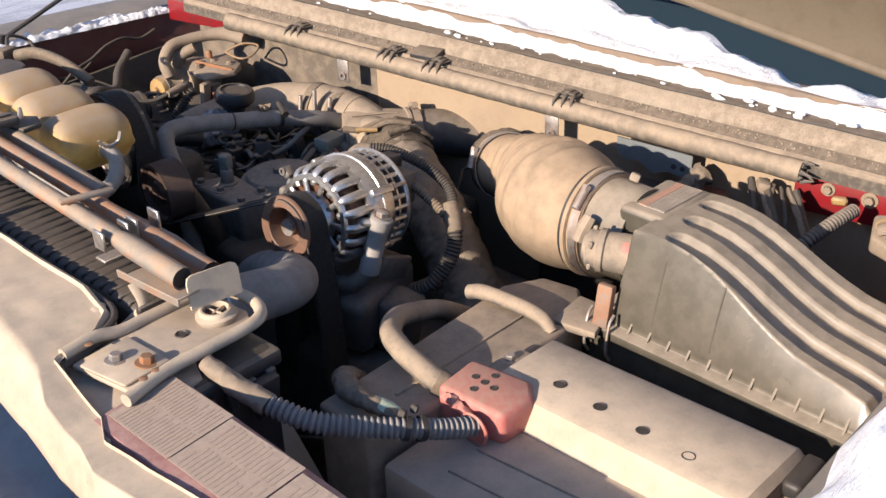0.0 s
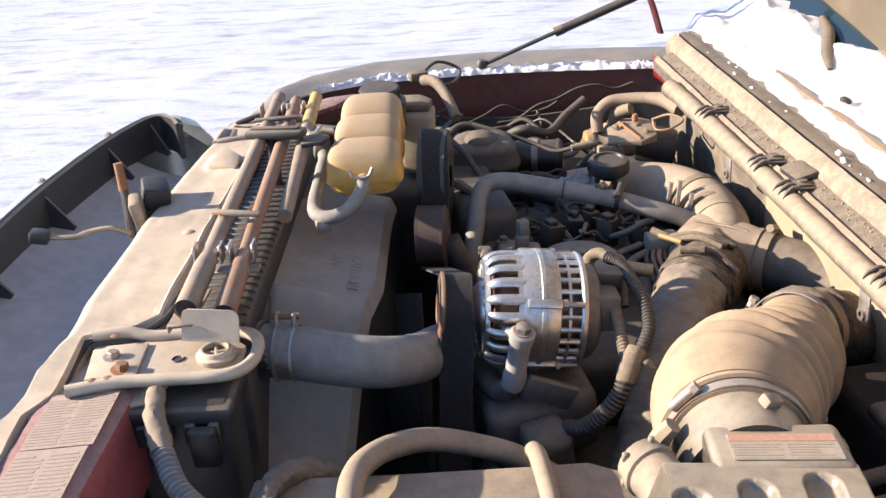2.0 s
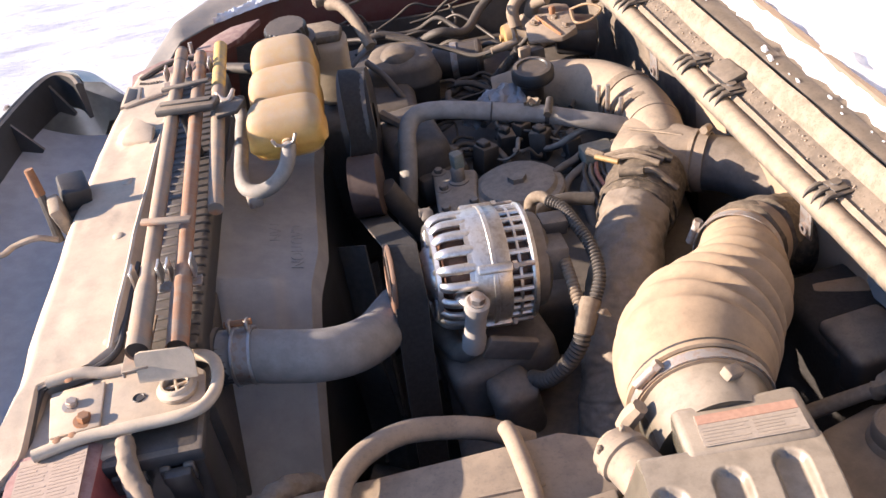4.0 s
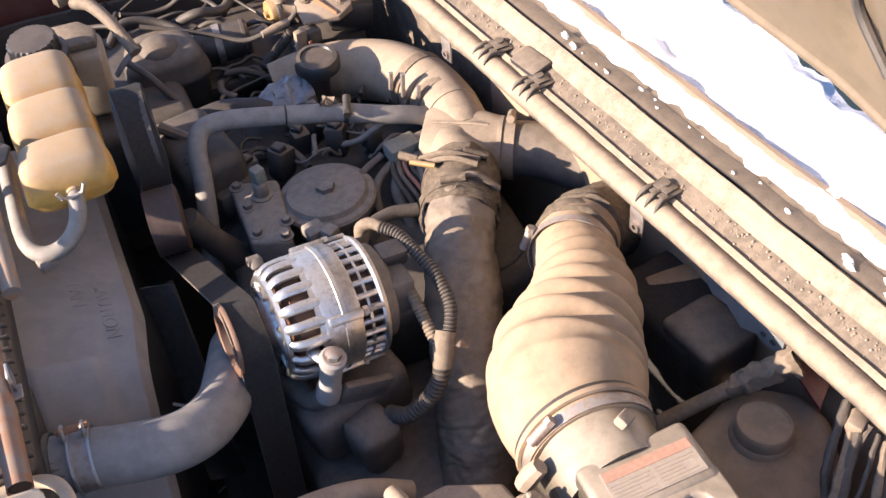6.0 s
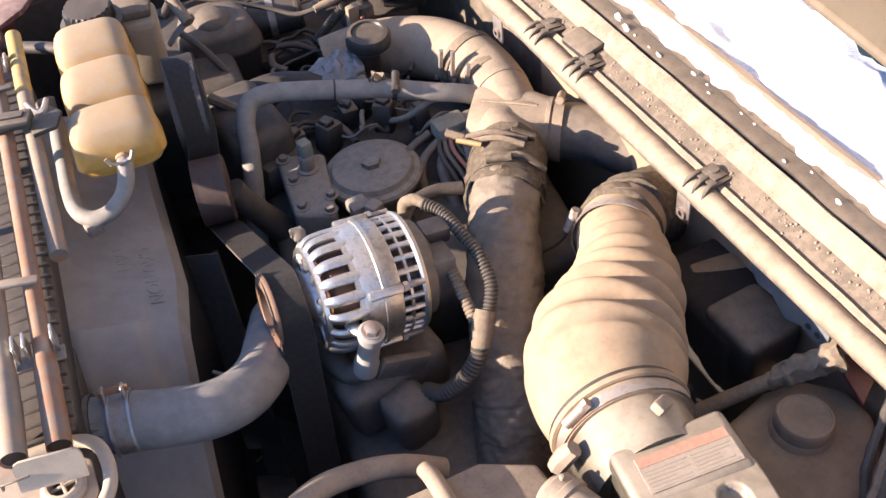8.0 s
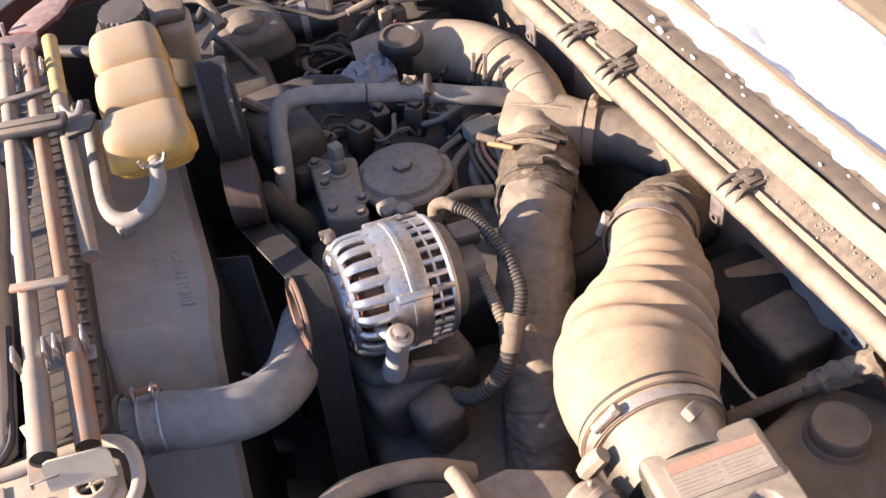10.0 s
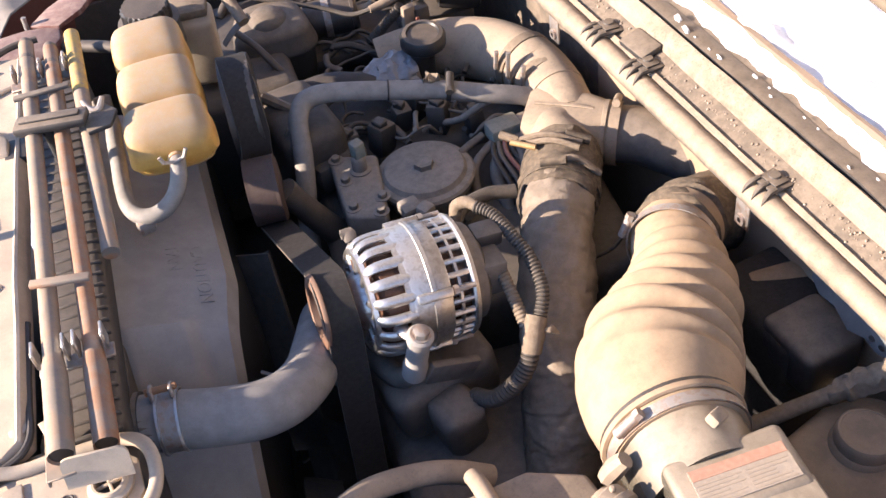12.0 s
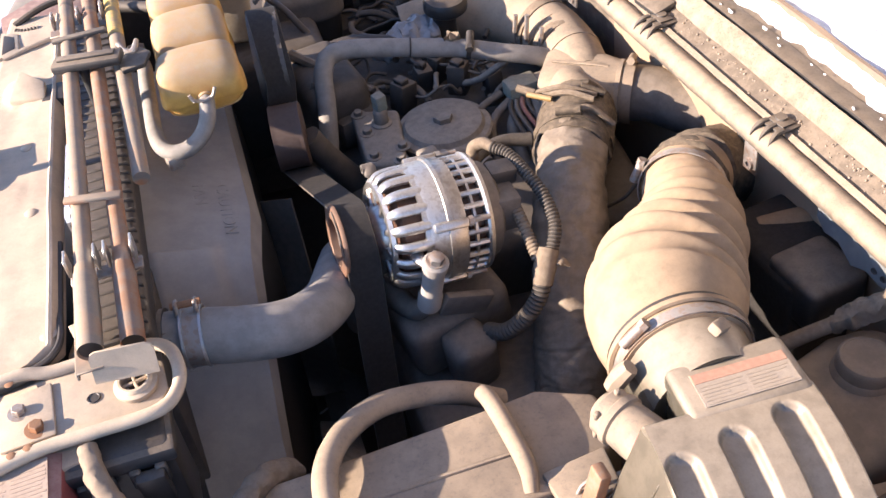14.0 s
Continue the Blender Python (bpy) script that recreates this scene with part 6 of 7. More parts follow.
def build_charge_pipe():
    top = thing("charge_pipe", "intake pipe wrapped in dusty crumpled foil cloth", "pipe", (0.2, 0.0, 0.9))
    pts = [(0.276, 0.195, 0.998), (0.249, 0.143, 0.998), (0.221, 0.077, 0.980), (0.193, 0.010, 0.945), (0.171, -0.046, 0.900), (0.152, -0.096, 0.850), (0.132, -0.134, 0.800), (0.118, -0.165, 0.720)]
    # the wrap overlaps itself in turns, each with a standing edge
    wrap = crumple(tube(pts, lambda f, s: 0.0488 + 0.0012 * ((s * 21 + 0.3 * noise.noise(Vector((s * 9, 2, 0)))) % 1.0) + 0.002 * noise.noise(Vector((s * 30, 0, 9))), seg=64, per=30), 0.004, 36)
    crumple(wrap, 0.0022, 120, 4)
    child("wrap", wrap, M_FOIL, top, angle=60)
    boot = tube([(0.305, 0.248, 0.990), (0.286, 0.214, 0.994), (0.268, 0.178, 0.997), (0.250, 0.145, 0.998)], lambda f, s: 0.053 + 0.004 * math.sin(f * 3.1) + 0.002 * noise.noise(Vector((s * 200, 0, 0))), seg=28, per=10)
    child("boot", crumple(boot, 0.005, 55, 3), M_WRAP, top, "rubber boot bound with dirty cloth and cords")
    for i, (p, ax) in enumerate((((0.290, 0.222, 0.993), (0.48, 0.88, 0)), ((0.262, 0.166, 0.997), (0.46, 0.89, 0)))):
        clamp_band(top, p, ax, 0.0545, 0.010, (-0.3, -0.3, 0.9) if i else (0.2, -0.3, 0.9), M_WRAP)
    for a, b in (((0.244, 0.232, 1.046), (0.302, 0.185, 1.052)), ((0.232, 0.246, 1.044), (0.312, 0.200, 1.046)), ((0.255, 0.175, 1.048), (0.316, 0.150, 1.028))):
        child("cord", tube([a, ((a[0] + b[0]) / 2, (a[1] + b[1]) / 2, 1.058), b], 0.0045, seg=8), M_TAPE, top)
    child("cord_end", tube([(0.236, 0.244, 1.046), (0.216, 0.262, 1.050)], 0.006, seg=8, per=2), M_TAPE, top)
    child("clamp_screw", tube([(0.250, 0.214, 1.050), (0.222, 0.236, 1.053)], 0.0042, seg=10, per=2), M_GOLD, top, "brown zinc clamp screw")
    child("fold", crumple(tube([(0.205, 0.070, 1.024), (0.180, 0.008, 0.990), (0.158, -0.048, 0.946), (0.138, -0.098, 0.895)], 0.0045, seg=8, per=14, flat=0.5), 0.002, 60), M_FOIL, top, "standing fold in the foil cloth")
    return top


build_charge_pipe()


def build_manifold():
    top = thing("intake_manifold", "dusty cast intake crossover with a wide clamped outlet", "manifold", (0.33, 0.3, 0.9))
    ax = Vector((0.84, -0.54, -0.04)).normalized()
    side = Vector((0, 0, 1)).cross(ax).normalized()
    up = ax.cross(side)
    # flat-topped housing that turns round towards the clamp: (along, half width, half height, squareness, lift)
    shape = [(-0.070, 0.020, 0.018, 5, 0), (-0.068, 0.046, 0.032, 5, 0.004), (-0.060, 0.052, 0.036, 5, 0.004), (-0.015, 0.054, 0.038, 4.5, 0.004), (0.018, 0.052, 0.040, 3.5, 0.003), (0.042, 0.047, 0.043, 2.5, 0.001), (0.054, 0.045, 0.044, 2, 0), (0.066, 0.0435, 0.0435, 2, 0)]
    o = Vector((0.338, 0.297, 0.990))
    bm = bmesh.new()
    rings = []
    for a, w, h, e, lift in shape:
        ring = []
        for k in range(40):
            c, s_ = math.cos(2 * math.pi * k / 40), math.sin(2 * math.pi * k / 40)
            ring.append(bm.verts.new(o + ax * a + side * math.copysign(abs(c) ** (2 / e), c) * w + up * (math.copysign(abs(s_) ** (2 / e), s_) * h + lift)))
        rings.append(ring)
    for a, b in zip(rings, rings[1:]):
        for k in range(40):
            bm.faces.new((a[k], a[(k + 1) % 40], b[(k + 1) % 40], b[k]))
    bm.faces.new(rings[0][::-1])
    bm.faces.new(rings[-1])
    child("housing", bm, M_SHIELD, top, angle=45)
    child("branch", tube([o - ax * 0.012, o - ax * 0.020 - side * 0.030 + up * 0.002, (0.305, 0.246, 0.990), (0.292, 0.226, 0.993)], [0.040, 0.046, 0.049, 0.048], seg=28, per=8), M_SHIELD, top)
    child("cast_rib", tube([o - ax * 0.055 + up * 0.043, o + up * 0.0445, o + ax * 0.030 + up * 0.043], [0.003, 0.004, 0.003], seg=8, flat=0.5), M_SHIELD, top)
    end = o + ax * 0.066
    clamp_band(top, end - ax * 0.004, ax, 0.0450, 0.015, (0.1, 0.4, 1), M_CASTING)
    child("lip", turned([(0.0435, -0.004), (0.0485, -0.003), (0.0485, 0.003), (0.0435, 0.004)], end - ax * 0.018, ax, 36), M_SHIELD, top)
    child("rear_duct", tube([end - ax * 0.002, end + ax * 0.035, end + ax * 0.08 + Vector((0, -0.012, -0.008)), end + ax * 0.15 + Vector((0, -0.04, -0.02))], 0.042, seg=28), M_RUBBER, top, "grey rubber duct")
    elbow = tube([(0.130, 0.612, 0.978), (0.192, 0.605, 0.985), (0.245, 0.580, 0.992), (0.298, 0.530, 1.000), (0.331, 0.462, 1.006), (0.344, 0.400, 1.004), (0.345, 0.345, 0.996), (0.340, 0.310, 0.992)], [0.042, 0.045, 0.049, 0.051, 0.049, 0.046, 0.044, 0.042], seg=32, per=10)
    child("elbow", elbow, M_SHIELD, top, "smooth dusty elbow")
    for i in range(4):
        f = i / 3
        p = Vector((0.330, 0.464, 1.006)).lerp(Vector((0.345, 0.376, 1.000)), f)
        r_ = 0.0500 - 0.004 * f
        child("strap", turned([(r_ - 0.002, -0.0085), (r_ + 0.0008, -0.0080), (r_ + 0.0014, 0.0), (r_ + 0.0008, 0.0080), (r_ - 0.002, 0.0085)], p, (0.26 - 0.08 * i, -0.96, -0.05), 40), M_SHIELD if i % 2 else M_TAPE, top)
    for p, h in (((0.286, 0.420, 1.020), 0.045), ((0.300, 0.395, 1.020), 0.032), ((0.278, 0.452, 1.02), 0.030)):
        child("stud", tube([p, (p[0] + 0.004, p[1], p[2] + h)], 0.004, seg=8, per=2), M_STEEL, top)
    return top


build_manifold()


# ---- engine top ----
def build_engine():
    top = thing("engine_block", "dusty dark engine block and valve cover under the hoses", "engine", (0.12, 0.35, 0.7))
    child("valve_cover", box((0.205, 0.50, 0.900), (0.42, 0.20, 0.10), (0, 3, -7), 0.02, 3), M_DARK, top)
    child("block", box((0.16, 0.30, 0.84), (0.42, 0.44, 0.18), (0, 0, -4), 0.02, 3), M_DARK, top)
    child("front_cover", prism([(-0.012, 0.398), (0.058, 0.372), (0.048, 0.300), (0.036, 0.232), (-0.018, 0.258)], 0.90, 0.993, 0.007, 3), M_ENGINE_SHADE, top, "dusty cast front housing")
    child("lower_block", crumple_at(box((0.14, 0.10, 0.68), (0.40, 0.50, 0.30), (0, 0, 0), 0.03, 3), 0.02, 12), M_ALU_DULL, top)
    for x, y in ((-0.004, 0.270), (0.030, 0.246), (0.000, 0.330), (0.040, 0.275), (-0.002, 0.382)):
        bolt_at(top, (x, y, 0.9925), (0, 0, 1), 0.0065, M_ENGINE_SHADE)
    child("sender", turned([(0, 0), (0.016, 0), (0.016, 0.010), (0.011, 0.012), (0.011, 0.03), (0.008, 0.034), (0, 0.034)], (0.026, 0.345, 0.985), (0, 0, 1), 20), M_ENGINE_SHADE, top)
    child("sender_plug", box((0.028, 0.347, 1.030), (0.018, 0.018, 0.026), (0, 0, 20), 0.003), M_GREEN, top, "grey-green sender plug")
    child("lug", box((0.068, 0.232, 0.995), (0.03, 0.03, 0.02), (0, 0, 10), 0.005), M_ENGINE_SHADE, top)
    child("lug", box((0.085, 0.212, 1.000), (0.022, 0.022, 0.022), (0, 0, 30), 0.005), M_ENGINE_SHADE, top)
    return top


build_engine()


def build_fuel_filter():
    top = thing("fuel_filter", "round dusty filter housing with a flat hexagon on its lid", "filter", (0.113, 0.312, 0.9))
    c = (0.113, 0.312, 0.90)
    child("bowl", turned([(0, 0), (0.050, 0), (0.055, 0.02), (0.056, 0.075), (0, 0.075)], c, (0, 0, 1), 40), M_ENGINE_SHADE, top)
    lid = child("lid", turned([(0.055, 0.070), (0.072, 0.071), (0.073, 0.079), (0.070, 0.083), (0.062, 0.085), (0.058, 0.092), (0.053, 0.094), (0.0, 0.094)], c, (0, 0, 1), 48), M_ENGINE_SHADE, top, "grey lid under fine dust")
    under(child("nut", turned([(0, 0.092), (0.015, 0.092), (0.0145, 0.102), (0, 0.103)], c, (0, 0, 1), 6), M_ENGINE_SHADE, top), lid)
    child("side_boss", tube([(0.140, 0.258, 0.955), (0.152, 0.228, 0.955)], [0.016, 0.012], seg=14, per=3), M_ENGINE_SHADE, top)
    return top


build_fuel_filter()
_hh = hose("heater_hose", "grey rubber heater hose bent over the engine", [(-0.082, 0.290, 0.86), (-0.070, 0.324, 0.930), (-0.056, 0.354, 0.980), (-0.045, 0.384, 1.028), (-0.038, 0.410, 1.060), (-0.022, 0.430, 1.075), (0.008, 0.434, 1.077), (0.058, 0.426, 1.070), (0.115, 0.414, 1.060), (0.174, 0.400, 1.050), (0.237, 0.378, 1.036), (0.285, 0.372, 1.020), (0.318, 0.370, 1.002)], 0.0145, M_HOSE, per=10)
clamp_band(_hh, (0.186, 0.396, 1.048), (0.93, -0.30, -0.17), 0.0148, 0.007, (0, -0.3, 1), M_RUBBER_DARK)
child("tie", turned([(0.0143, -0.0015), (0.0158, -0.001), (0.0158, 0.001), (0.0143, 0.0015)], (0.10, 0.4175, 1.0625), (0.96, -0.2, -0.17), 20), M_RUBBER_DARK, _hh)


def build_oil_filler():
    top = thing("oil_filler", "black oil filler cap on a neck wrapped in plastic", "filler", (0.17, 0.53, 0.98))
    child("cap", turned([(0, 0.024), (0.024, 0.024), (0.026, 0.027), (0.032, 0.026), (0.036, 0.020), (0.036, 0.006), (0.030, 0.0), (0.0, 0.0)], (0.188, 0.527, 1.046), (0.02, -0.1, 1), 32), M_CAP, top)
    child("neck", turned([(0, -0.075), (0.020, -0.075), (0.020, 0), (0, 0)], (0.184, 0.525, 1.050), (0.02, -0.1, 1), 24), M_PLASTIC_CLEAN, top)
    bm = tube([(0.060, 0.545, 0.985), (0.10, 0.54, 1.000), (0.14, 0.532, 1.010), (0.172, 0.525, 1.010)], [0.012, 0.024, 0.030, 0.024], seg=44, per=16)
    child("bag", crumple(crumple(bm, 0.010, 40, 1), 0.006, 110, 2), M_BAG, top, "crumpled pale plastic bag")
    child("bristle_tie", crumple(turned([(0, 0), (0.012, 0.002), (0.010, 0.010), (0, 0.012)], (0.165, 0.408, 1.062), (0, 0, 1), 14), 0.012, 240, 5), M_TAPE, top, "frayed tie")
    return top


build_oil_filler()


def build_ps_pump():
    top = thing("pump_pulley", "large black pulley with a wide ribbed belt", "pulley", (-0.09, 0.40, 0.9))
    ax = (1, -0.1, 0)
    c = Vector((PUMP[2], *PUMP[0]))
    r = PUMP[1] - 0.001
    child("wheel", turned([(0, 0.0), (0.02, 0.002), (0.030, -0.008), (r * 0.80, -0.012), (r * 0.88, -0.021), (r, -0.023), (r, 0.020), (0.02, 0.022)], c, ax, 52), M_PLASTIC_CLEAN, top)
    child("worn_rim", turned([(r * 0.86, -0.0215), (r * 0.885, -0.0235), (r * 0.91, -0.0235)], c, ax, 52), M_STEEL, top, "rubbed bright rim")
    i, ri = Vector((IDLER[2], *IDLER[0])), IDLER[1]
    child("idler", turned([(0, -0.018), (0.016, -0.018), (0.020, -0.012), (ri * 0.8, -0.014), (ri * 0.9, -0.021), (ri, -0.021)] + [(ri - (0.0009 if k % 2 else 0.0), -0.018 + 0.0036 * k) for k in range(11)] + [(ri, 0.021), (ri * 0.9, 0.024), (0, 0.024)], i, ax, 44), M_IDLER, top, "brown rusted idler wheel")
    child("bracket", tube([i + Vector((0.024, 0, -0.01)), i + Vector((0.045, 0.0, -0.05)), (-0.02, 0.31, 0.90)], [0.020, 0.018, 0.022], seg=14), M_DARK, top)
    for a, b, q in (((-0.075, 0.50, 1.055), (0.030, 0.425, 1.000), 0.009), ((-0.075, 0.49, 1.025), (-0.030, 0.445, 0.995), 0.007), ((-0.03, 0.475, 1.000), (0.035, 0.415, 0.985), 0.008), ((-0.06, 0.42, 1.04), (0.005, 0.40, 0.985), 0.007)):
        child("cast_arm", tube([a, b], [q, q * 0.8], seg=8, per=3), M_ALU_DULL, top)
    child("backing", box((-0.01, 0.44, 0.965), (0.09, 0.12, 0.05), (0, 0, 20), 0.012), M_DARK, top)
    return top


build_ps_pump()


def build_reservoir_ps():
    top = thing("fluid_reservoir", "cream plastic fluid reservoir with a dark stained collar", "reservoir", (-0.13, 0.60, 1.08))
    tank = prism([(-0.178, 0.596), (-0.112, 0.588), (-0.104, 0.640), (-0.125, 0.685), (-0.178, 0.690)], 1.040, lambda x, y: 1.150 + 0.08 * (y - 0.60), 0.010, 3)
    for v in tank.verts:
        v.co.x = -0.142 + (v.co.x + 0.142) * (0.80 + 0.20 * max(0, min(1, (v.co.z - 1.04) / 0.11)))
    child("tank", tank, M_CREAM, top)
    child("collar", prism([(-0.176, 0.610), (-0.116, 0.604), (-0.110, 0.642), (-0.130, 0.676), (-0.174, 0.680)], 1.150, 1.164, 0.004), M_TAPE, top, "dark stained collar")
    child("hose", tube([(-0.125, 0.690, 1.185), (-0.105, 0.660, 1.190), (-0.085, 0.610, 1.178), (-0.068, 0.560, 1.150)], [0.010, 0.010, 0.009, 0.009], seg=12), M_TAPE, top, "taped pale hose")
    child("fitting", box((-0.135, 0.705, 1.190), (0.035, 0.022, 0.016), (0, 0, 20), 0.004), M_TAPE, top)
    child("strap", tube([(-0.105, 0.568, 1.118), (-0.085, 0.570, 1.136), (-0.058, 0.572, 1.152)], [0.007, 0.008, 0.008], seg=8, flat=0.4), M_ALU_DULL, top, "bent steel strap")
    return top


build_reservoir_ps()


def build_dome_box():
    top = thing("domed_canister", "dusty dark canister with a low dome on its rounded lid", "canister", (-0.024, 0.705, 0.93))
    cx, cy = -0.024, 0.705

    def outline(a, grow):
        c, s = math.cos(a), math.sin(a)
        x, y = math.copysign(abs(c) ** 0.6, c), math.copysign(abs(s) ** 0.6, s)
        return cx + (0.066 + grow) * x * (1 - 0.12 * y), cy + (0.060 + grow) * y

    def loft(levels, name, mat, label="", cap=True):
        bm = bmesh.new()
        rings = []
        for grow, z in levels:
            ring = []
            for k in range(48):
                x, y = outline(2 * math.pi * k / 48, grow)
                ring.append(bm.verts.new((x, y, z + 0.10 * (y - cy) * (z > 1.02))))
            rings.append(ring)
        for a, b in zip(rings, rings[1:]):
            for k in range(48):
                bm.faces.new((a[k], a[(k + 1) % 48], b[(k + 1) % 48], b[k]))
        if cap:
            bm.faces.new(rings[-1])
        return child(name, bm, mat, top, label, angle=50)

    lid = loft([(0.0, 1.020), (0.002, 1.022), (0.002, 1.027), (-0.001, 1.031), (-0.005, 1.050), (-0.009, 1.057), (-0.016, 1.061), (-0.030, 1.064)], "lid", M_LID, "dusty rounded lid")
    dome = turned([(0.034, -0.002), (0.031, 0.003), (0.026, 0.008), (0.018, 0.012), (0.008, 0.0145), (0, 0.015)], (cx - 0.002, cy - 0.004, 1.0625), (0, -0.10, 1), 32)
    under(child("dome", dome, M_LID, top, "low round dome"), lid)
    loft([(-0.014, 0.90), (-0.008, 0.97), (-0.003, 1.021)], "body", M_PLASTIC, cap=False)
    return top


build_dome_box()


def build_compressor():
    top = thing("compressor", "dusty compressor with a zinc-gold clutch face", "compressor", (0.2, 0.72, 0.95))
    ax = (-1, -0.12, 0.05)
    p = Vector((0.186, 0.772, 1.020))
    child("clutch", turned([(0, 0.016), (0.006, 0.016), (0.007, 0.010), (0.022, 0.009), (0.024, 0.004), (0.024, -0.020), (0, -0.02)], p, ax, 32), M_GOLD, top, "gold clutch plate")
    child("band", turned([(0.0245, -0.008), (0.0262, -0.008), (0.0262, -0.002), (0.0245, -0.002)], p, ax, 32), M_STEEL, top, "bright steel band")
    child("body", turned([(0, -0.12), (0.038, -0.12), (0.043, -0.10), (0.042, -0.06), (0.036, -0.045), (0.036, -0.032), (0.028, -0.024), (0.026, -0.012), (0, -0.01)], p, ax, 32), M_CASTING, top)
    child("ring", turned([(0.036, -0.062), (0.046, -0.060), (0.047, -0.054), (0.045, -0.046), (0.036, -0.044)], p, ax, 36), M_CASTING, top)
    child("port", tube([(0.235, 0.775, 1.055), (0.240, 0.765, 1.078), (0.262, 0.748, 1.090)], [0.014, 0.013, 0.011], seg=12), M_CASTING, top)
    child("post", box((0.192, 0.628, 1.018), (0.022, 0.012, 0.090), (6, 0, 12), 0.003), M_CASTING, top, "pale bracket post")
    child("relay", box((0.214, 0.632, 1.030), (0.026, 0.026, 0.050), (0, 0, 8), 0.004), M_PLASTIC_CLEAN, top, "black relay")
    child("relay_pin", box((0.205, 0.6175, 1.034), (0.006, 0.004, 0.016), (0, 0, 8), 0.001, 1), M_WIRE_RED, top, "small red lead")
    plate = prism([(0.205, 0.640), (0.262, 0.622), (0.292, 0.640), (0.300, 0.700), (0.235, 0.722), (0.210, 0.700)], 1.058, lambda x, y: 1.064 + 0.10 * (x - 0.21) + 0.10 * (y - 0.64), 0.0015)
    child("cover_plate", plate, M_CASTING, top, "rust-spotted sheet cover")
    child("folded_edge", box((0.247, 0.668, 1.070), (0.004, 0.085, 0.012), (6, 0, 20), 0.001, 1), M_RUST, top)
    for x, y in ((0.225, 0.690), (0.240, 0.705), (0.262, 0.690), (0.275, 0.655)):
        bolt_at(top, (x, y, 1.072), (0.1, 0, 1), 0.005, M_CASTING)
    child("cap_nut", turned([(0, 0), (0.006, 0), (0.006, 0.010), (0.004, 0.014), (0, 0.014)], (0.262, 0.700, 1.080), (0, 0, 1), 12), M_RUST, top)
    child("vane_box", box((0.300, 0.690, 1.035), (0.075, 0.075, 0.055), (0, 10, -12), 0.010), M_PLASTIC_CLEAN, top, "dark box in shadow")
    child("spring", corrugated([(0.128, 0.700, 0.962), (0.150, 0.680, 0.995), (0.178, 0.665, 1.030), (0.190, 0.660, 1.045)], 0.009, 0.006, 0.004), M_WIRE, top, "dark coil spring")
    child("wire_hook", tube([(0.292, 0.690, 1.085), (0.318, 0.665, 1.100), (0.338, 0.640, 1.096), (0.312, 0.628, 1.085), (0.290, 0.640, 1.082), (0.292, 0.685, 1.086)], 0.0022, seg=8), M_TUBE, top, "brown wire hook")
    child("taped_lead", tube([(0.190, 0.680, 1.050), (0.165, 0.678, 1.046), (0.140, 0.674, 1.044)], [0.006, 0.008, 0.006], seg=10), M_CASTING, top, "pale taped lead")
    child("lead", tube([(0.145, 0.675, 1.044), (0.11, 0.690, 1.035), (0.07, 0.715, 1.045), (0.02, 0.735, 1.06), (-0.04, 0.76, 1.075)], 0.0042, seg=8), M_WIRE, top)
    child("base", box((0.26, 0.74, 0.92), (0.13, 0.14, 0.16), (0, 0, -6), 0.012), M_DARK, top)
    return top


build_compressor()


def cable(label, pts, r=0.004, mat=None, group="cables in the engine bay", name="cable"):
    top = thing(name, label, "cable", pts[0], group=group)
    child("sheath", tube(pts, r, seg=10, per=6), mat or M_WIRE, top)
    return top


cable("grey hose draped from the cowl seal", [(0.345, 0.690, 1.100), (0.325, 0.725, 1.108), (0.295, 0.748, 1.108), (0.255, 0.765, 1.104), (0.222, 0.770, 1.098), (0.200, 0.765, 1.075), (0.200, 0.755, 1.045)], [0.0165, 0.015, 0.012, 0.012, 0.012, 0.012, 0.012], M_CASTING)
random.seed(21)
for i in range(9):
    # wandering leads with a loop or two
    x, y, z = random.uniform(-0.16, 0.08), random.uniform(0.80, 0.93), random.uniform(0.99, 1.05)
    a, pts = random.uniform(-0.6, 0.6), [(x, y, z)]
    bend = random.uniform(-0.9, 0.9)
    for k in range(random.choice((5, 6, 7))):
        a += bend * random.uniform(0.2, 1.2)
        x += 0.042 * math.cos(a)
        y = min(0.945, max(0.74, y + 0.042 * math.sin(a)))
        z = min(1.085, max(0.985, z + random.uniform(-0.022, 0.026)))
        pts.append((x, y, z))
    cable("thin dark cable curling against the inner fender", pts, random.choice((0.0025, 0.003, 0.0035, 0.005)), random.choice((M_WIRE, M_WIRE, M_PLASTIC_CLEAN)))
cable("thick black hose along the inner fender", [(0.02, 0.83, 1.02), (0.06, 0.80, 1.045), (0.11, 0.815, 1.03), (0.15, 0.86, 1.05), (0.19, 0.88, 1.075)], 0.009, M_WIRE)
cable("thick black hose along the inner fender", [(-0.10, 0.80, 1.03), (-0.06, 0.83, 1.05), (0.0, 0.82, 1.035), (0.05, 0.77, 1.01)], 0.008, M_WIRE)
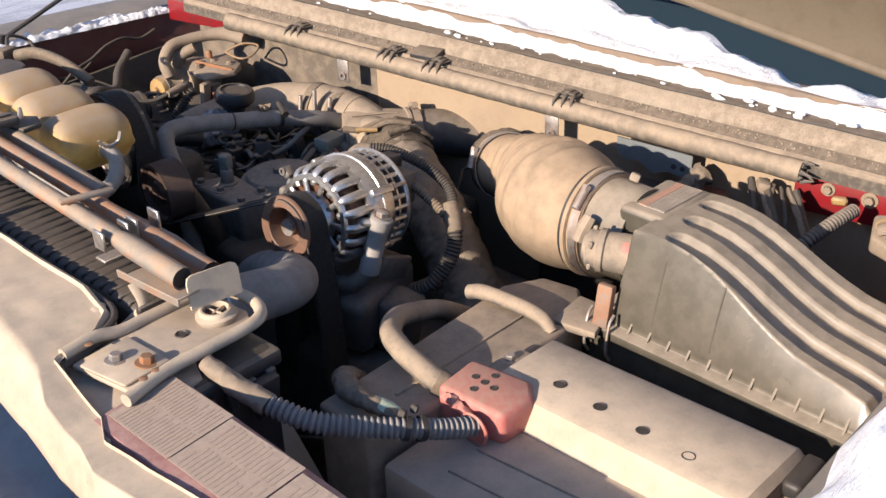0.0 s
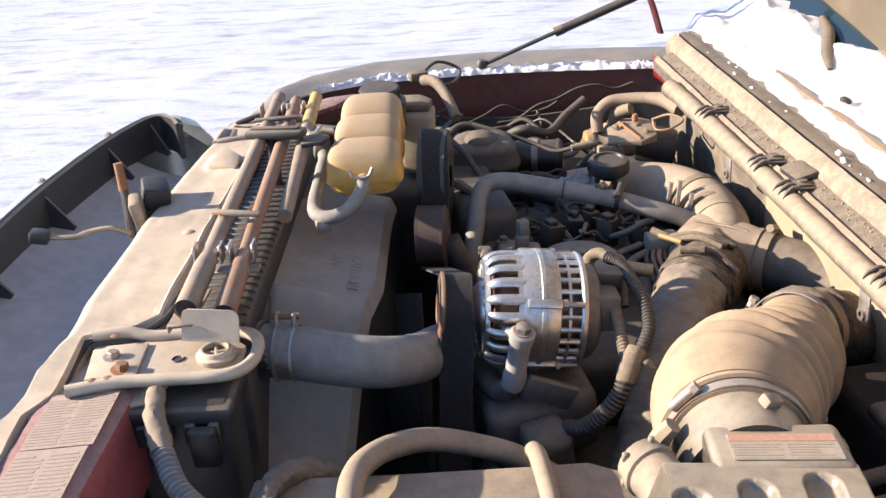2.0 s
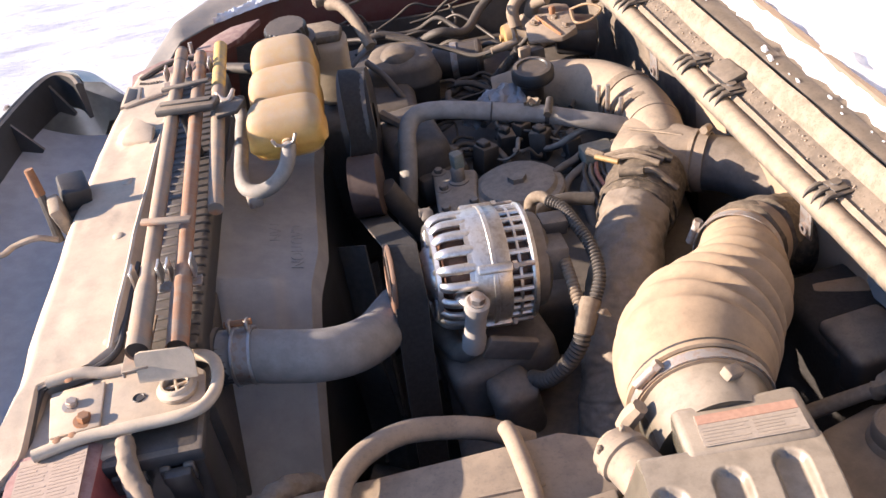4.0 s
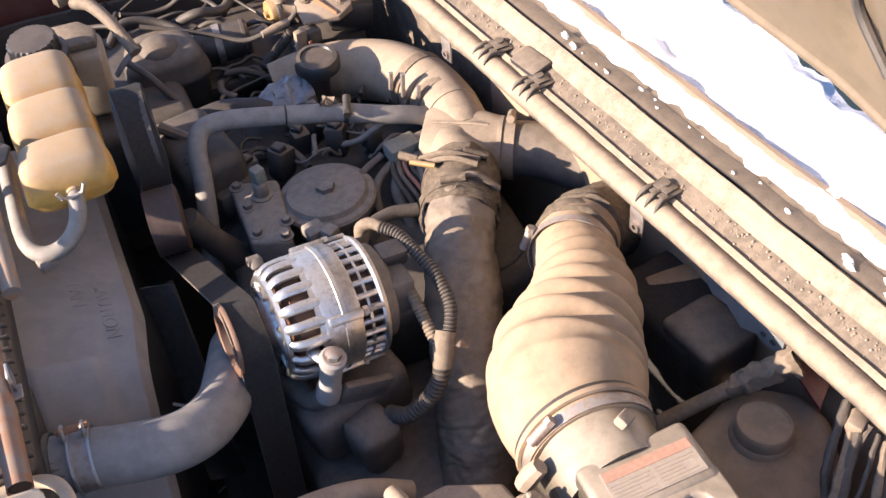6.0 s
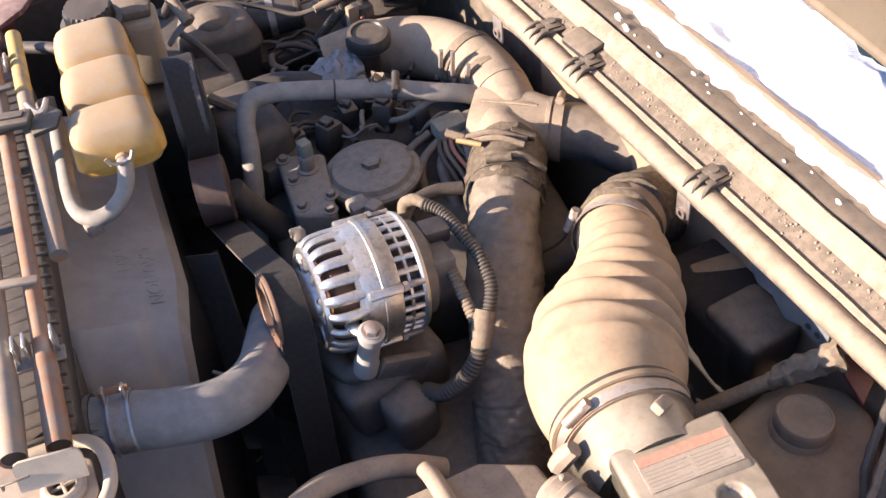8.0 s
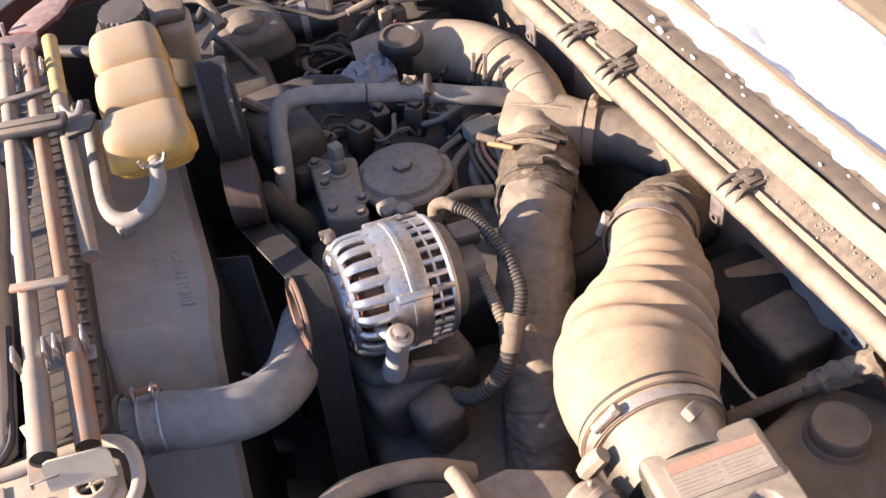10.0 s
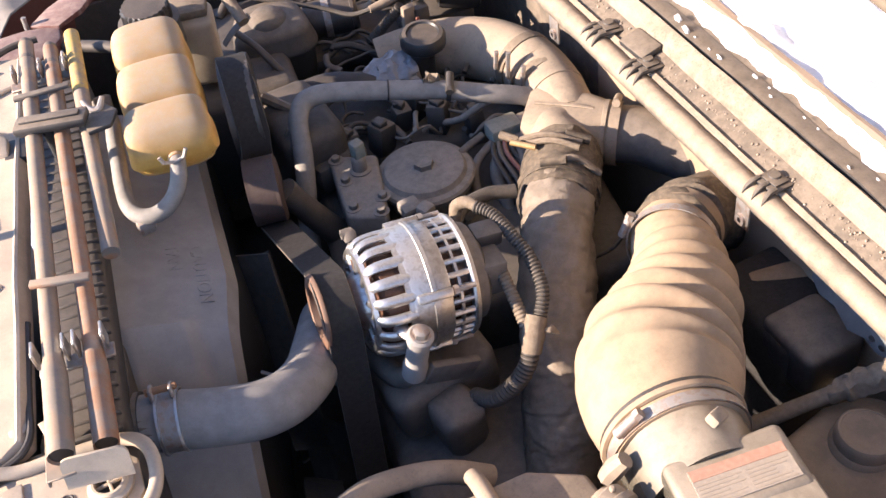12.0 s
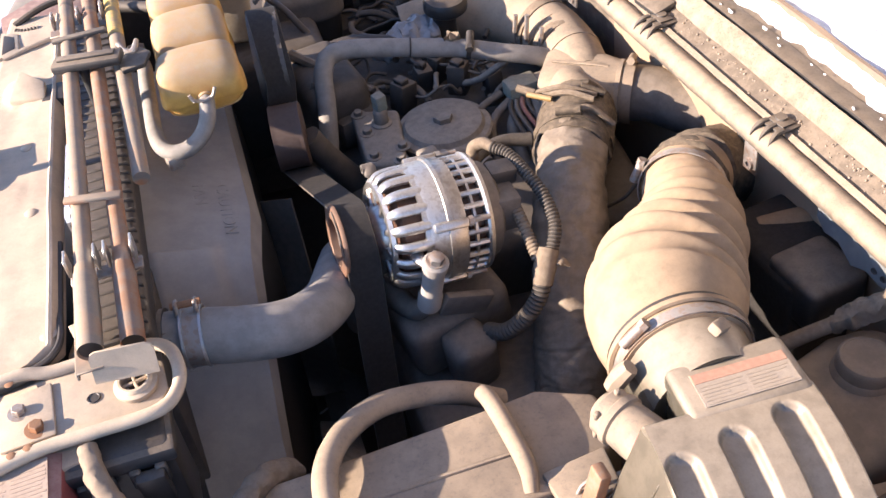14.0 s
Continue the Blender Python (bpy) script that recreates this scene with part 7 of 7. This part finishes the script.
def build_actuator():
    top = thing("vacuum_actuator", "black dusty cylinder on the inner shelf beside the canister", "actuator", (0.085, 0.752, 0.97))
    ax = (1, -0.12, 0)
    child("drum", turned([(0, -0.050), (0.020, -0.050), (0.030, -0.045), (0.032, -0.036), (0.032, 0.034), (0.034, 0.035), (0.034, 0.040), (0.028, 0.046), (0, 0.048)], (0.085, 0.752, 1.004), ax, 32), M_PLASTIC_CLEAN, top)
    child("strap", turned([(0.0325, -0.006), (0.0340, -0.006), (0.0340, 0.006), (0.0325, 0.006)], (0.078, 0.753, 1.004), ax, 32), M_STEEL, top, "thin steel strap")
    child("stem", tube([(0.132, 0.746, 1.006), (0.150, 0.742, 1.010), (0.160, 0.738, 1.020)], [0.008, 0.007, 0.006], seg=10), M_CREAM, top, "pale plastic stem")
    child("foot", box((0.085, 0.752, 0.972), (0.060, 0.040, 0.012), (0, 0, -7), 0.003), M_DARK, top)
    return top


build_actuator()
cable("thin dark wire with a pale tip hanging behind the intake bellows", [(0.278, 0.092, 0.935), (0.305, 0.086, 0.950), (0.333, 0.098, 0.965), (0.353, 0.111, 0.970), (0.374, 0.091, 0.970), (0.405, 0.060, 0.955)], 0.0026)
cable("black pipe dropping beside the pump pulley", [(-0.082, 0.672, 1.072), (-0.058, 0.632, 1.060), (-0.038, 0.604, 1.035), (-0.012, 0.580, 1.000), (0.010, 0.560, 0.965)], 0.0062, M_PLASTIC_CLEAN)
for i in range(12):
    x, y, z = random.uniform(0.045, 0.15), random.uniform(0.60, 0.74), 0.975
    a, pts = random.uniform(0, 6.3), []
    for k in range(5):
        pts.append((x, y, z))
        a += random.uniform(-0.2, 0.9)
        x, y, z = x + 0.024 * math.cos(a), min(0.77, max(0.585, y + 0.024 * math.sin(a))), min(1.015, max(0.972, z + random.uniform(-0.008, 0.014)))
    cable("thin dusty wire tangled on the inner shelf", pts, random.choice((0.002, 0.0026, 0.0034, 0.006)), random.choice((M_WIRE, M_WIRE, M_RUBBER)))
cable("thin cable loop behind the fluid reservoir", [(-0.13, 0.71, 1.19), (-0.10, 0.76, 1.20), (-0.06, 0.775, 1.18), (-0.07, 0.74, 1.165), (-0.11, 0.70, 1.17)], 0.003)
cable("black hose from the plastic bag to the pump", [(0.10, 0.520, 1.005), (0.075, 0.530, 1.012), (0.035, 0.545, 1.016), (-0.010, 0.550, 1.010), (-0.045, 0.540, 1.000)], 0.016, M_RUBBER_DARK)
for i in range(34):
    x, y, z = random.uniform(0.0, 0.28), random.uniform(0.392, 0.53), random.uniform(0.960, 0.990)
    a, turn_, pts = random.uniform(0, 6.3), random.uniform(-1.1, 1.1), []
    for k in range(5):
        pts.append((x, y, min(z, 1.018)))
        a += turn_ * random.uniform(0.4, 1.2)
        x, y, z = x + 0.022 * math.cos(a), min(0.54, max(0.388, y + 0.022 * math.sin(a))), z + random.uniform(-0.012, 0.016)
    cable("dusty injector wiring on top of the engine", pts, random.choice((0.0022, 0.003, 0.004, 0.0055)), random.choice((M_WIRE, M_WIRE, M_RUBBER, M_ENGINE_SHADE)), "injector wiring")
for p, q, r in (((0.235, 0.330, 0.99), (0.175, 0.250, 0.93), 0.007), ((0.255, 0.325, 0.985), (0.215, 0.240, 0.92), 0.010), ((0.215, 0.345, 0.99), (0.165, 0.285, 0.94), 0.006)):
    m_ = ((p[0] + q[0]) / 2 - 0.02, (p[1] + q[1]) / 2 + 0.01, (p[2] + q[2]) / 2 + 0.012)
    cable("dark loom dropping beside the fuel filter", [p, m_, q], r, M_RUBBER, "injector wiring")
for i, (x, y, s) in enumerate(((0.080, 0.43, 0.034), (0.120, 0.46, 0.028), (0.175, 0.44, 0.034), (0.220, 0.40, 0.028), (0.03, 0.43, 0.026), (0.15, 0.48, 0.026))):
    t_ = thing("injector_plug", "dusty dark connector block on the engine", "connector", (x, y, 0.95), group="connectors on the engine")
    child("body", box((x, y, 0.972), (s, s * 0.9, 0.05), (random.uniform(-10, 10), random.uniform(-10, 10), random.uniform(0, 60)), 0.004), M_PLASTIC, t_)
    child("clip", box((x, y, 1.000), (s * 0.5, s * 0.6, 0.012), (0, 0, random.uniform(0, 60)), 0.002, 1), M_PLASTIC, t_)


def build_map_sensor():
    top = thing("wiring_connector", "dusty grey-green wiring connector beside the manifold", "connector", (0.26, 0.33, 0.97))
    child("housing", box((0.245, 0.335, 0.998), (0.050, 0.034, 0.026), (0, 0, 6), 0.004), M_GREEN, top)
    child("boot", box((0.280, 0.332, 1.000), (0.026, 0.028, 0.024), (0, 0, 6), 0.005), M_RUBBER, top)
    for i in range(5):
        child("wire", tube([(0.225 + 0.008 * i, 0.325, 0.992), (0.215 + 0.010 * i, 0.295, 0.985), (0.222 + 0.012 * i, 0.255, 0.965), (0.230 + 0.010 * i, 0.225, 0.93)], 0.0035, seg=8), (M_WIRE, M_RUBBER, M_WIRE_RED)[i % 3], top)
    child("loom", tube([(0.262, 0.318, 0.990), (0.255, 0.27, 0.975), (0.245, 0.21, 0.94), (0.24, 0.16, 0.9)], 0.010, seg=12), M_RUBBER, top)
    child("bracket", box((0.292, 0.300, 0.985), (0.012, 0.05, 0.04), (0, 0, -20), 0.003), M_STEEL, top)
    return top


build_map_sensor()


# ---- battery side ----
def build_battery():
    top = thing("battery", "dust-caked battery with a raised vented lid", "battery", (-0.17, -0.53, 0.8))
    child("case", prism([(-0.305, -0.36), (-0.030, -0.362), (-0.030, -0.715), (-0.305, -0.715)], 0.78, 0.988, 0.006), M_SHEET, top)
    lid = bmesh.new()
    prof = [(-0.168, 0.986), (-0.150, 1.018), (-0.140, 1.022), (-0.035, 1.016), (-0.028, 1.012), (-0.026, 0.986)]
    rings = [[lid.verts.new((x, y, z)) for x, z in prof] for y in (-0.372, -0.378, -0.690, -0.698)]
    for r_, k in ((rings[0], 0.7), (rings[3], 0.7)):
        for v in r_:
            v.co.z = 0.986 + (v.co.z - 0.986) * k
    for a, b in zip(rings, rings[1:]):
        for j in range(len(prof)):
            q = (j + 1) % len(prof)
            lid.faces.new((a[j], a[q], b[q], b[j]))
    lid.faces.new(rings[0][::-1])
    lid.faces.new(rings[3])
    lid_ob = child("lid", bevel(lid, 0.003, 2, 20), M_SHEET, top)
    for i in range(4):
        p = (-0.106 - 0.005 * i, -0.443 - 0.0575 * i, 1.0205)
        child("vent_hole", turned([(0, 0.0002), (0.0058, 0.0002), (0.0066, 0.0010), (0.0078, 0.0002)], p, (0.05, 0, 1), 20), M_RUBBER_DARK, top).parent = lid_ob
    child("end_cap", box((-0.055, -0.708, 1.002), (0.06, 0.022, 0.020), (0, 0, 0), 0.006, 3), M_RUBBER_DARK, top, "clean black end cap")
    for x in (-0.26, -0.215):
        child("moulded_line", box((x, -0.52, 0.9885), (0.0025, 0.20, 0.0025), (0, 0, 4), 0.0008, 1), M_SHIELD, top)
    child("clamp_plate", prism([(-0.122, -0.350), (-0.068, -0.345), (-0.066, -0.372), (-0.118, -0.376)], 1.006, 1.011, 0.0015), M_SHIELD, top)
    bolt_at(top, (-0.092, -0.360, 1.010), (0, 0, 1), 0.006, M_STEEL)
    child("side_box", prism([(-0.355, -0.40), (-0.308, -0.40), (-0.308, -0.72), (-0.365, -0.72)], 0.75, 0.965, 0.008), M_PLASTIC_CLEAN, top, "black plastic battery tray side")
    return top


build_battery()


def build_battery_shield():
    top = thing("heat_shield", "dusty grey plastic shield wall behind the battery", "shield", (-0.1, -0.28, 0.8))
    bm = prism([(-0.300, -0.255), (-0.16, -0.245), (0.00, -0.228), (0.060, -0.220), (0.120, -0.245), (0.13, -0.30), (0.075, -0.345), (0.0, -0.356), (-0.27, -0.352), (-0.305, -0.34)], 0.80, lambda x, y: 0.992 - 0.07 * (x - 0.02) + 0.02 * (y + 0.35), 0.006, 3)
    child("panel", bm, M_SHIELD, top)
    bar = tube([(0.002, -0.212, 1.004), (0.006, -0.235, 1.010), (0.012, -0.290, 1.008), (0.014, -0.325, 1.002), (0.010, -0.345, 0.990)], [0.010, 0.0105, 0.0105, 0.010, 0.008], seg=14, per=8)
    child("handle", bar, M_SHIELD, top, "moulded grab handle")
    child("rib", box((-0.10, -0.30, 1.0015), (0.26, 0.006, 0.004), (0, 4, 3), 0.0015, 1), M_SHIELD, top)
    return top


build_battery_shield()


def build_terminal_cover():
    top = thing("terminal_cover", "faded red battery terminal cover with five vent holes", "cover", (-0.175, -0.40, 0.985))
    bm = prism([(-0.208, -0.350), (-0.142, -0.345), (-0.128, -0.422), (-0.150, -0.442), (-0.200, -0.438)], 0.986, lambda x, y: 1.030 + 0.06 * (y + 0.40), 0.008, 3)
    shell = child("shell", bm, M_PINK, top)
    for dx, dy in ((0, 0), (-0.017, 0.001), (0.017, -0.001), (0.001, 0.014), (-0.001, -0.014)):
        x, y = -0.168 + dx, -0.386 + dy
        child("vent_hole", turned([(0, 0.0004), (0.0034, 0.0004), (0.0040, 0.0009), (0.0048, 0.0002)], (x, y, 1.0302 + 0.06 * (y + 0.40)), (0, -0.06, 1), 16), M_RUBBER_DARK, top).parent = shell
    child("cable_port", turned([(0, 0), (0.0185, 0), (0.0205, 0.003), (0.0185, 0.005)], (-0.214, -0.412, 1.008), (-1, 0.05, 0), 24), M_PINK, top)
    child("torn_lip", crumple(tube([(-0.208, -0.362, 1.026), (-0.210, -0.385, 1.022), (-0.208, -0.400, 1.014)], 0.006, seg=8), 0.004, 120), M_PINK, top)
    return top


build_terminal_cover()


def build_battery_cable():
    top = thing("battery_cable", "ribbed grey conduit with a torn cloth end running to the battery", "cable", (-0.41, -0.21, 1.05))
    run = [(-0.402, -0.208, 1.103), (-0.397, -0.243, 1.090), (-0.382, -0.280, 1.072), (-0.358, -0.322, 1.056), (-0.318, -0.358, 1.044), (-0.280, -0.384, 1.033), (-0.245, -0.400, 1.020), (-0.212, -0.411, 1.010)]
    child("conduit", corrugated(run[2:], 0.0118, 0.0066, 0.0036, 18), M_HOSE, top)
    child("sleeve", crumple(tube(run[:3], [0.0095, 0.0112, 0.0125], seg=18, per=14), 0.0022, 130), M_CASTING, top, "frayed pale cloth sleeve")
    child("zip_tie", turned([(0.0118, -0.003), (0.0136, -0.003), (0.0136, 0.003), (0.0118, 0.003)], (-0.272, -0.388, 1.030), (0.9, -0.35, -0.3), 24), M_RUBBER_DARK, top)
    child("zip_tie", turned([(0.0118, -0.003), (0.0136, -0.003), (0.0136, 0.003), (0.0118, 0.003)], (-0.286, -0.381, 1.035), (0.7, -0.6, -0.3), 24), M_RUBBER_DARK, top)
    for p in ((-0.282, -0.372, 1.048), (-0.266, -0.374, 1.046)):
        child("tie_head", box(p, (0.012, 0.009, 0.009), (20, 30, 40), 0.002, 1), M_WIRE, top)
    return top


build_battery_cable()


def build_ground_lead():
    top = thing("taped_lead", "taped lead with a pale green plastic scrap", "cable", (-0.27, -0.30, 1.0))
    child("lead", crumple(tube([(-0.215, -0.225, 0.985), (-0.245, -0.240, 1.010), (-0.270, -0.275, 1.026), (-0.276, -0.315, 1.030), (-0.274, -0.360, 1.030)], [0.014, 0.016, 0.013, 0.009, 0.007], seg=14, per=10), 0.004, 80), M_TAPE, top)
    child("scrap", crumple(tube([(-0.274, -0.318, 1.036), (-0.272, -0.338, 1.034), (-0.268, -0.358, 1.030)], [0.006, 0.011, 0.005], seg=10, flat=0.35), 0.002, 150), material("green_scrap", (0.42, 0.55, 0.42), 0.5, 0, 0.3), top, "pale green plastic scrap")
    return top


build_ground_lead()
_bh = hose("breather_hose", "thick tan dusty hose arching over the battery shield", [(-0.170, -0.362, 1.003), (-0.183, -0.345, 1.013), (-0.191, -0.314, 1.028), (-0.184, -0.272, 1.034), (-0.158, -0.228, 1.026), (-0.114, -0.194, 1.012), (-0.062, -0.178, 0.990), (-0.015, -0.176, 0.970), (0.03, -0.18, 0.94)], 0.0138, M_SHIELD, per=10)
child("cuff", tube([(-0.171, -0.361, 1.0035), (-0.181, -0.348, 1.0115), (-0.188, -0.332, 1.020)], 0.0158, seg=16), M_TAPE, _bh, "taped brown cuff")


# ---- brake corner ----
def build_washer_tank():
    top = thing("washer_tank", "dusty plastic tank with a large round screw cap", "tank", (0.41, -0.33, 0.85))
    bm = prism([(0.300, -0.300), (0.345, -0.272), (0.405, -0.252), (0.455, -0.256), (0.492, -0.290), (0.498, -0.335), (0.470, -0.385), (0.420, -0.425), (0.330, -0.430), (0.305, -0.38)], 0.80, 0.972, 0.020, 4)
    child("tank", bm, M_TANK, top)
    bm = turned([(0.037, -0.004), (0.035, 0.005), (0.033, 0.007), (0.033, 0.020), (0.0305, 0.024), (0.028, 0.0245), (0.0275, 0.0235), (0, 0.0235)], (0.410, -0.318, 0.972), (0.06, 0, 1), 48)
    child("cap", bm, M_TANK, top, "dusty screw cap")
    return top


build_washer_tank()


def build_heater_unit():
    top = thing("heater_case", "dusty dark heater case below the cowl", "case", (0.42, -0.1, 0.8))
    child("case", box((0.455, -0.10, 0.79), (0.13, 0.16, 0.38), (0, 0, 8), 0.015, 3), M_BELT, top)
    child("step", box((0.445, -0.165, 0.955), (0.085, 0.09, 0.07), (0, 0, 8), 0.012, 3), M_PLASTIC, top)
    child("duct", tube([(0.425, -0.060, 0.955), (0.465, -0.068, 0.958), (0.52, -0.078, 0.960)], 0.026, seg=20), M_TUBE, top, "dusty ochre tube")
    return top


build_heater_unit()


def build_brake_lines():
    top = thing("brake_rod", "dusty rod with a rubber boot by the bulkhead", "rod", (0.38, -0.25, 0.98))
    child("rod", tube([(0.310, -0.236, 0.945), (0.345, -0.244, 0.962), (0.385, -0.253, 0.981), (0.425, -0.263, 0.999)], [0.010, 0.0095, 0.009, 0.009], seg=12), M_TAPE, top)
    child("boot", crumple(tube([(0.405, -0.258, 0.990), (0.420, -0.262, 0.998), (0.445, -0.272, 1.014), (0.475, -0.284, 1.030)], [0.010, 0.014, 0.014, 0.018], seg=18, per=12), 0.006, 90), M_TAPE, top, "torn clotted rubber boot")
    child("red_flange", prism([(0.478, -0.330), (0.520, -0.300), (0.530, -0.270), (0.500, -0.262), (0.485, -0.285)], 0.985, 0.992, 0.002), M_RED, top, "bare red painted flange")
    random.seed(33)
    for i in range(7):
        y0 = -0.36 - 0.012 * i
        mid = [(0.44 - random.uniform(0, 0.03), y0 - random.uniform(0.02, 0.06), 1.02 - random.uniform(0, 0.02)), (0.40 - random.uniform(0, 0.05), y0 - random.uniform(0.06, 0.12), 0.99 - random.uniform(0, 0.03)), (0.36 - random.uniform(0, 0.05), y0 - random.uniform(0.08, 0.2), 0.95)]
        child("wire", crumple(tube([(0.480, y0, 1.04)] + mid, random.choice((0.003, 0.0045, 0.006)), seg=8), 0.002, 90), (M_WIRE, M_TAPE, M_WIRE, M_PLASTIC)[i % 4], top)
    child("plug", box((0.472, -0.385, 1.040), (0.026, 0.018, 0.014), (10, 0, 30), 0.003), M_CASTING, top)
    child("conduit", corrugated([(0.470, -0.525, 1.042), (0.440, -0.520, 1.040), (0.408, -0.512, 1.034), (0.375, -0.500, 1.020), (0.355, -0.480, 0.99)], 0.0105, 0.006, 0.0024), M_RUBBER, top)
    child("amber_clip", box((0.482, -0.497, 1.043), (0.012, 0.022, 0.012), (0, 0, 20), 0.003, 1), M_GOLD, top, "amber plastic clip")
    child("slab", box((0.35, -0.55, 0.95), (0.14, 0.22, 0.02), (0, 12, 0), 0.006), M_SHIELD, top)
    return top


build_brake_lines()


def build_hinge():
    top = thing("bolted_bracket", "dusty bronze hinge bracket bolted to the red cowl end", "bracket", (0.43, -0.60, 1.02))
    child("plate", prism([(0.405, -0.575), (0.450, -0.560), (0.468, -0.600), (0.470, -0.690), (0.395, -0.700), (0.385, -0.620)], 1.018, lambda x, y: 1.040 + 0.25 * (x - 0.39), 0.005, 3), M_CASTING, top)
    child("arm", tube([(0.415, -0.580, 1.050), (0.430, -0.620, 1.066), (0.455, -0.690, 1.085)], [0.014, 0.016, 0.014], seg=10, flat=0.5), M_CASTING, top)
    for x, y, m in ((0.432, -0.582, M_GOLD), (0.418, -0.615, M_CASTING), (0.45, -0.63, M_CASTING)):
        bolt_at(top, (x, y, 1.050), (-0.3, 0, 1), 0.007, m)
    return top


build_hinge()


def build_apron():
    top = thing("inner_apron", "dark dirty apron panel low on the inner fender", "panel", (0.0, 0.9, 0.6), kind="structure")
    child("panel", sheet(30, 6, lambda u, v: Vector((-0.45 + 0.95 * u, 0.925 + 0.035 * math.sin(u * 3.1) - 0.03 * v, 1.035 + 0.012 * math.sin(u * 9) - 0.55 * v)), 0.01), M_DARK, top)
    child("shelf", box((0.02, 0.80, 0.955), (0.55, 0.24, 0.03), (0, 0, 0), 0.01), M_DARK, top)
    child("pump_body", box((-0.035, 0.47, 0.97), (0.10, 0.16, 0.14), (0, 0, 10), 0.02, 3), M_DARK, top)
    child("side_mass", box((-0.14, 0.70, 0.93), (0.26, 0.30, 0.20), (0, 0, 0), 0.02, 3), M_DARK, top)
    return top


build_apron()
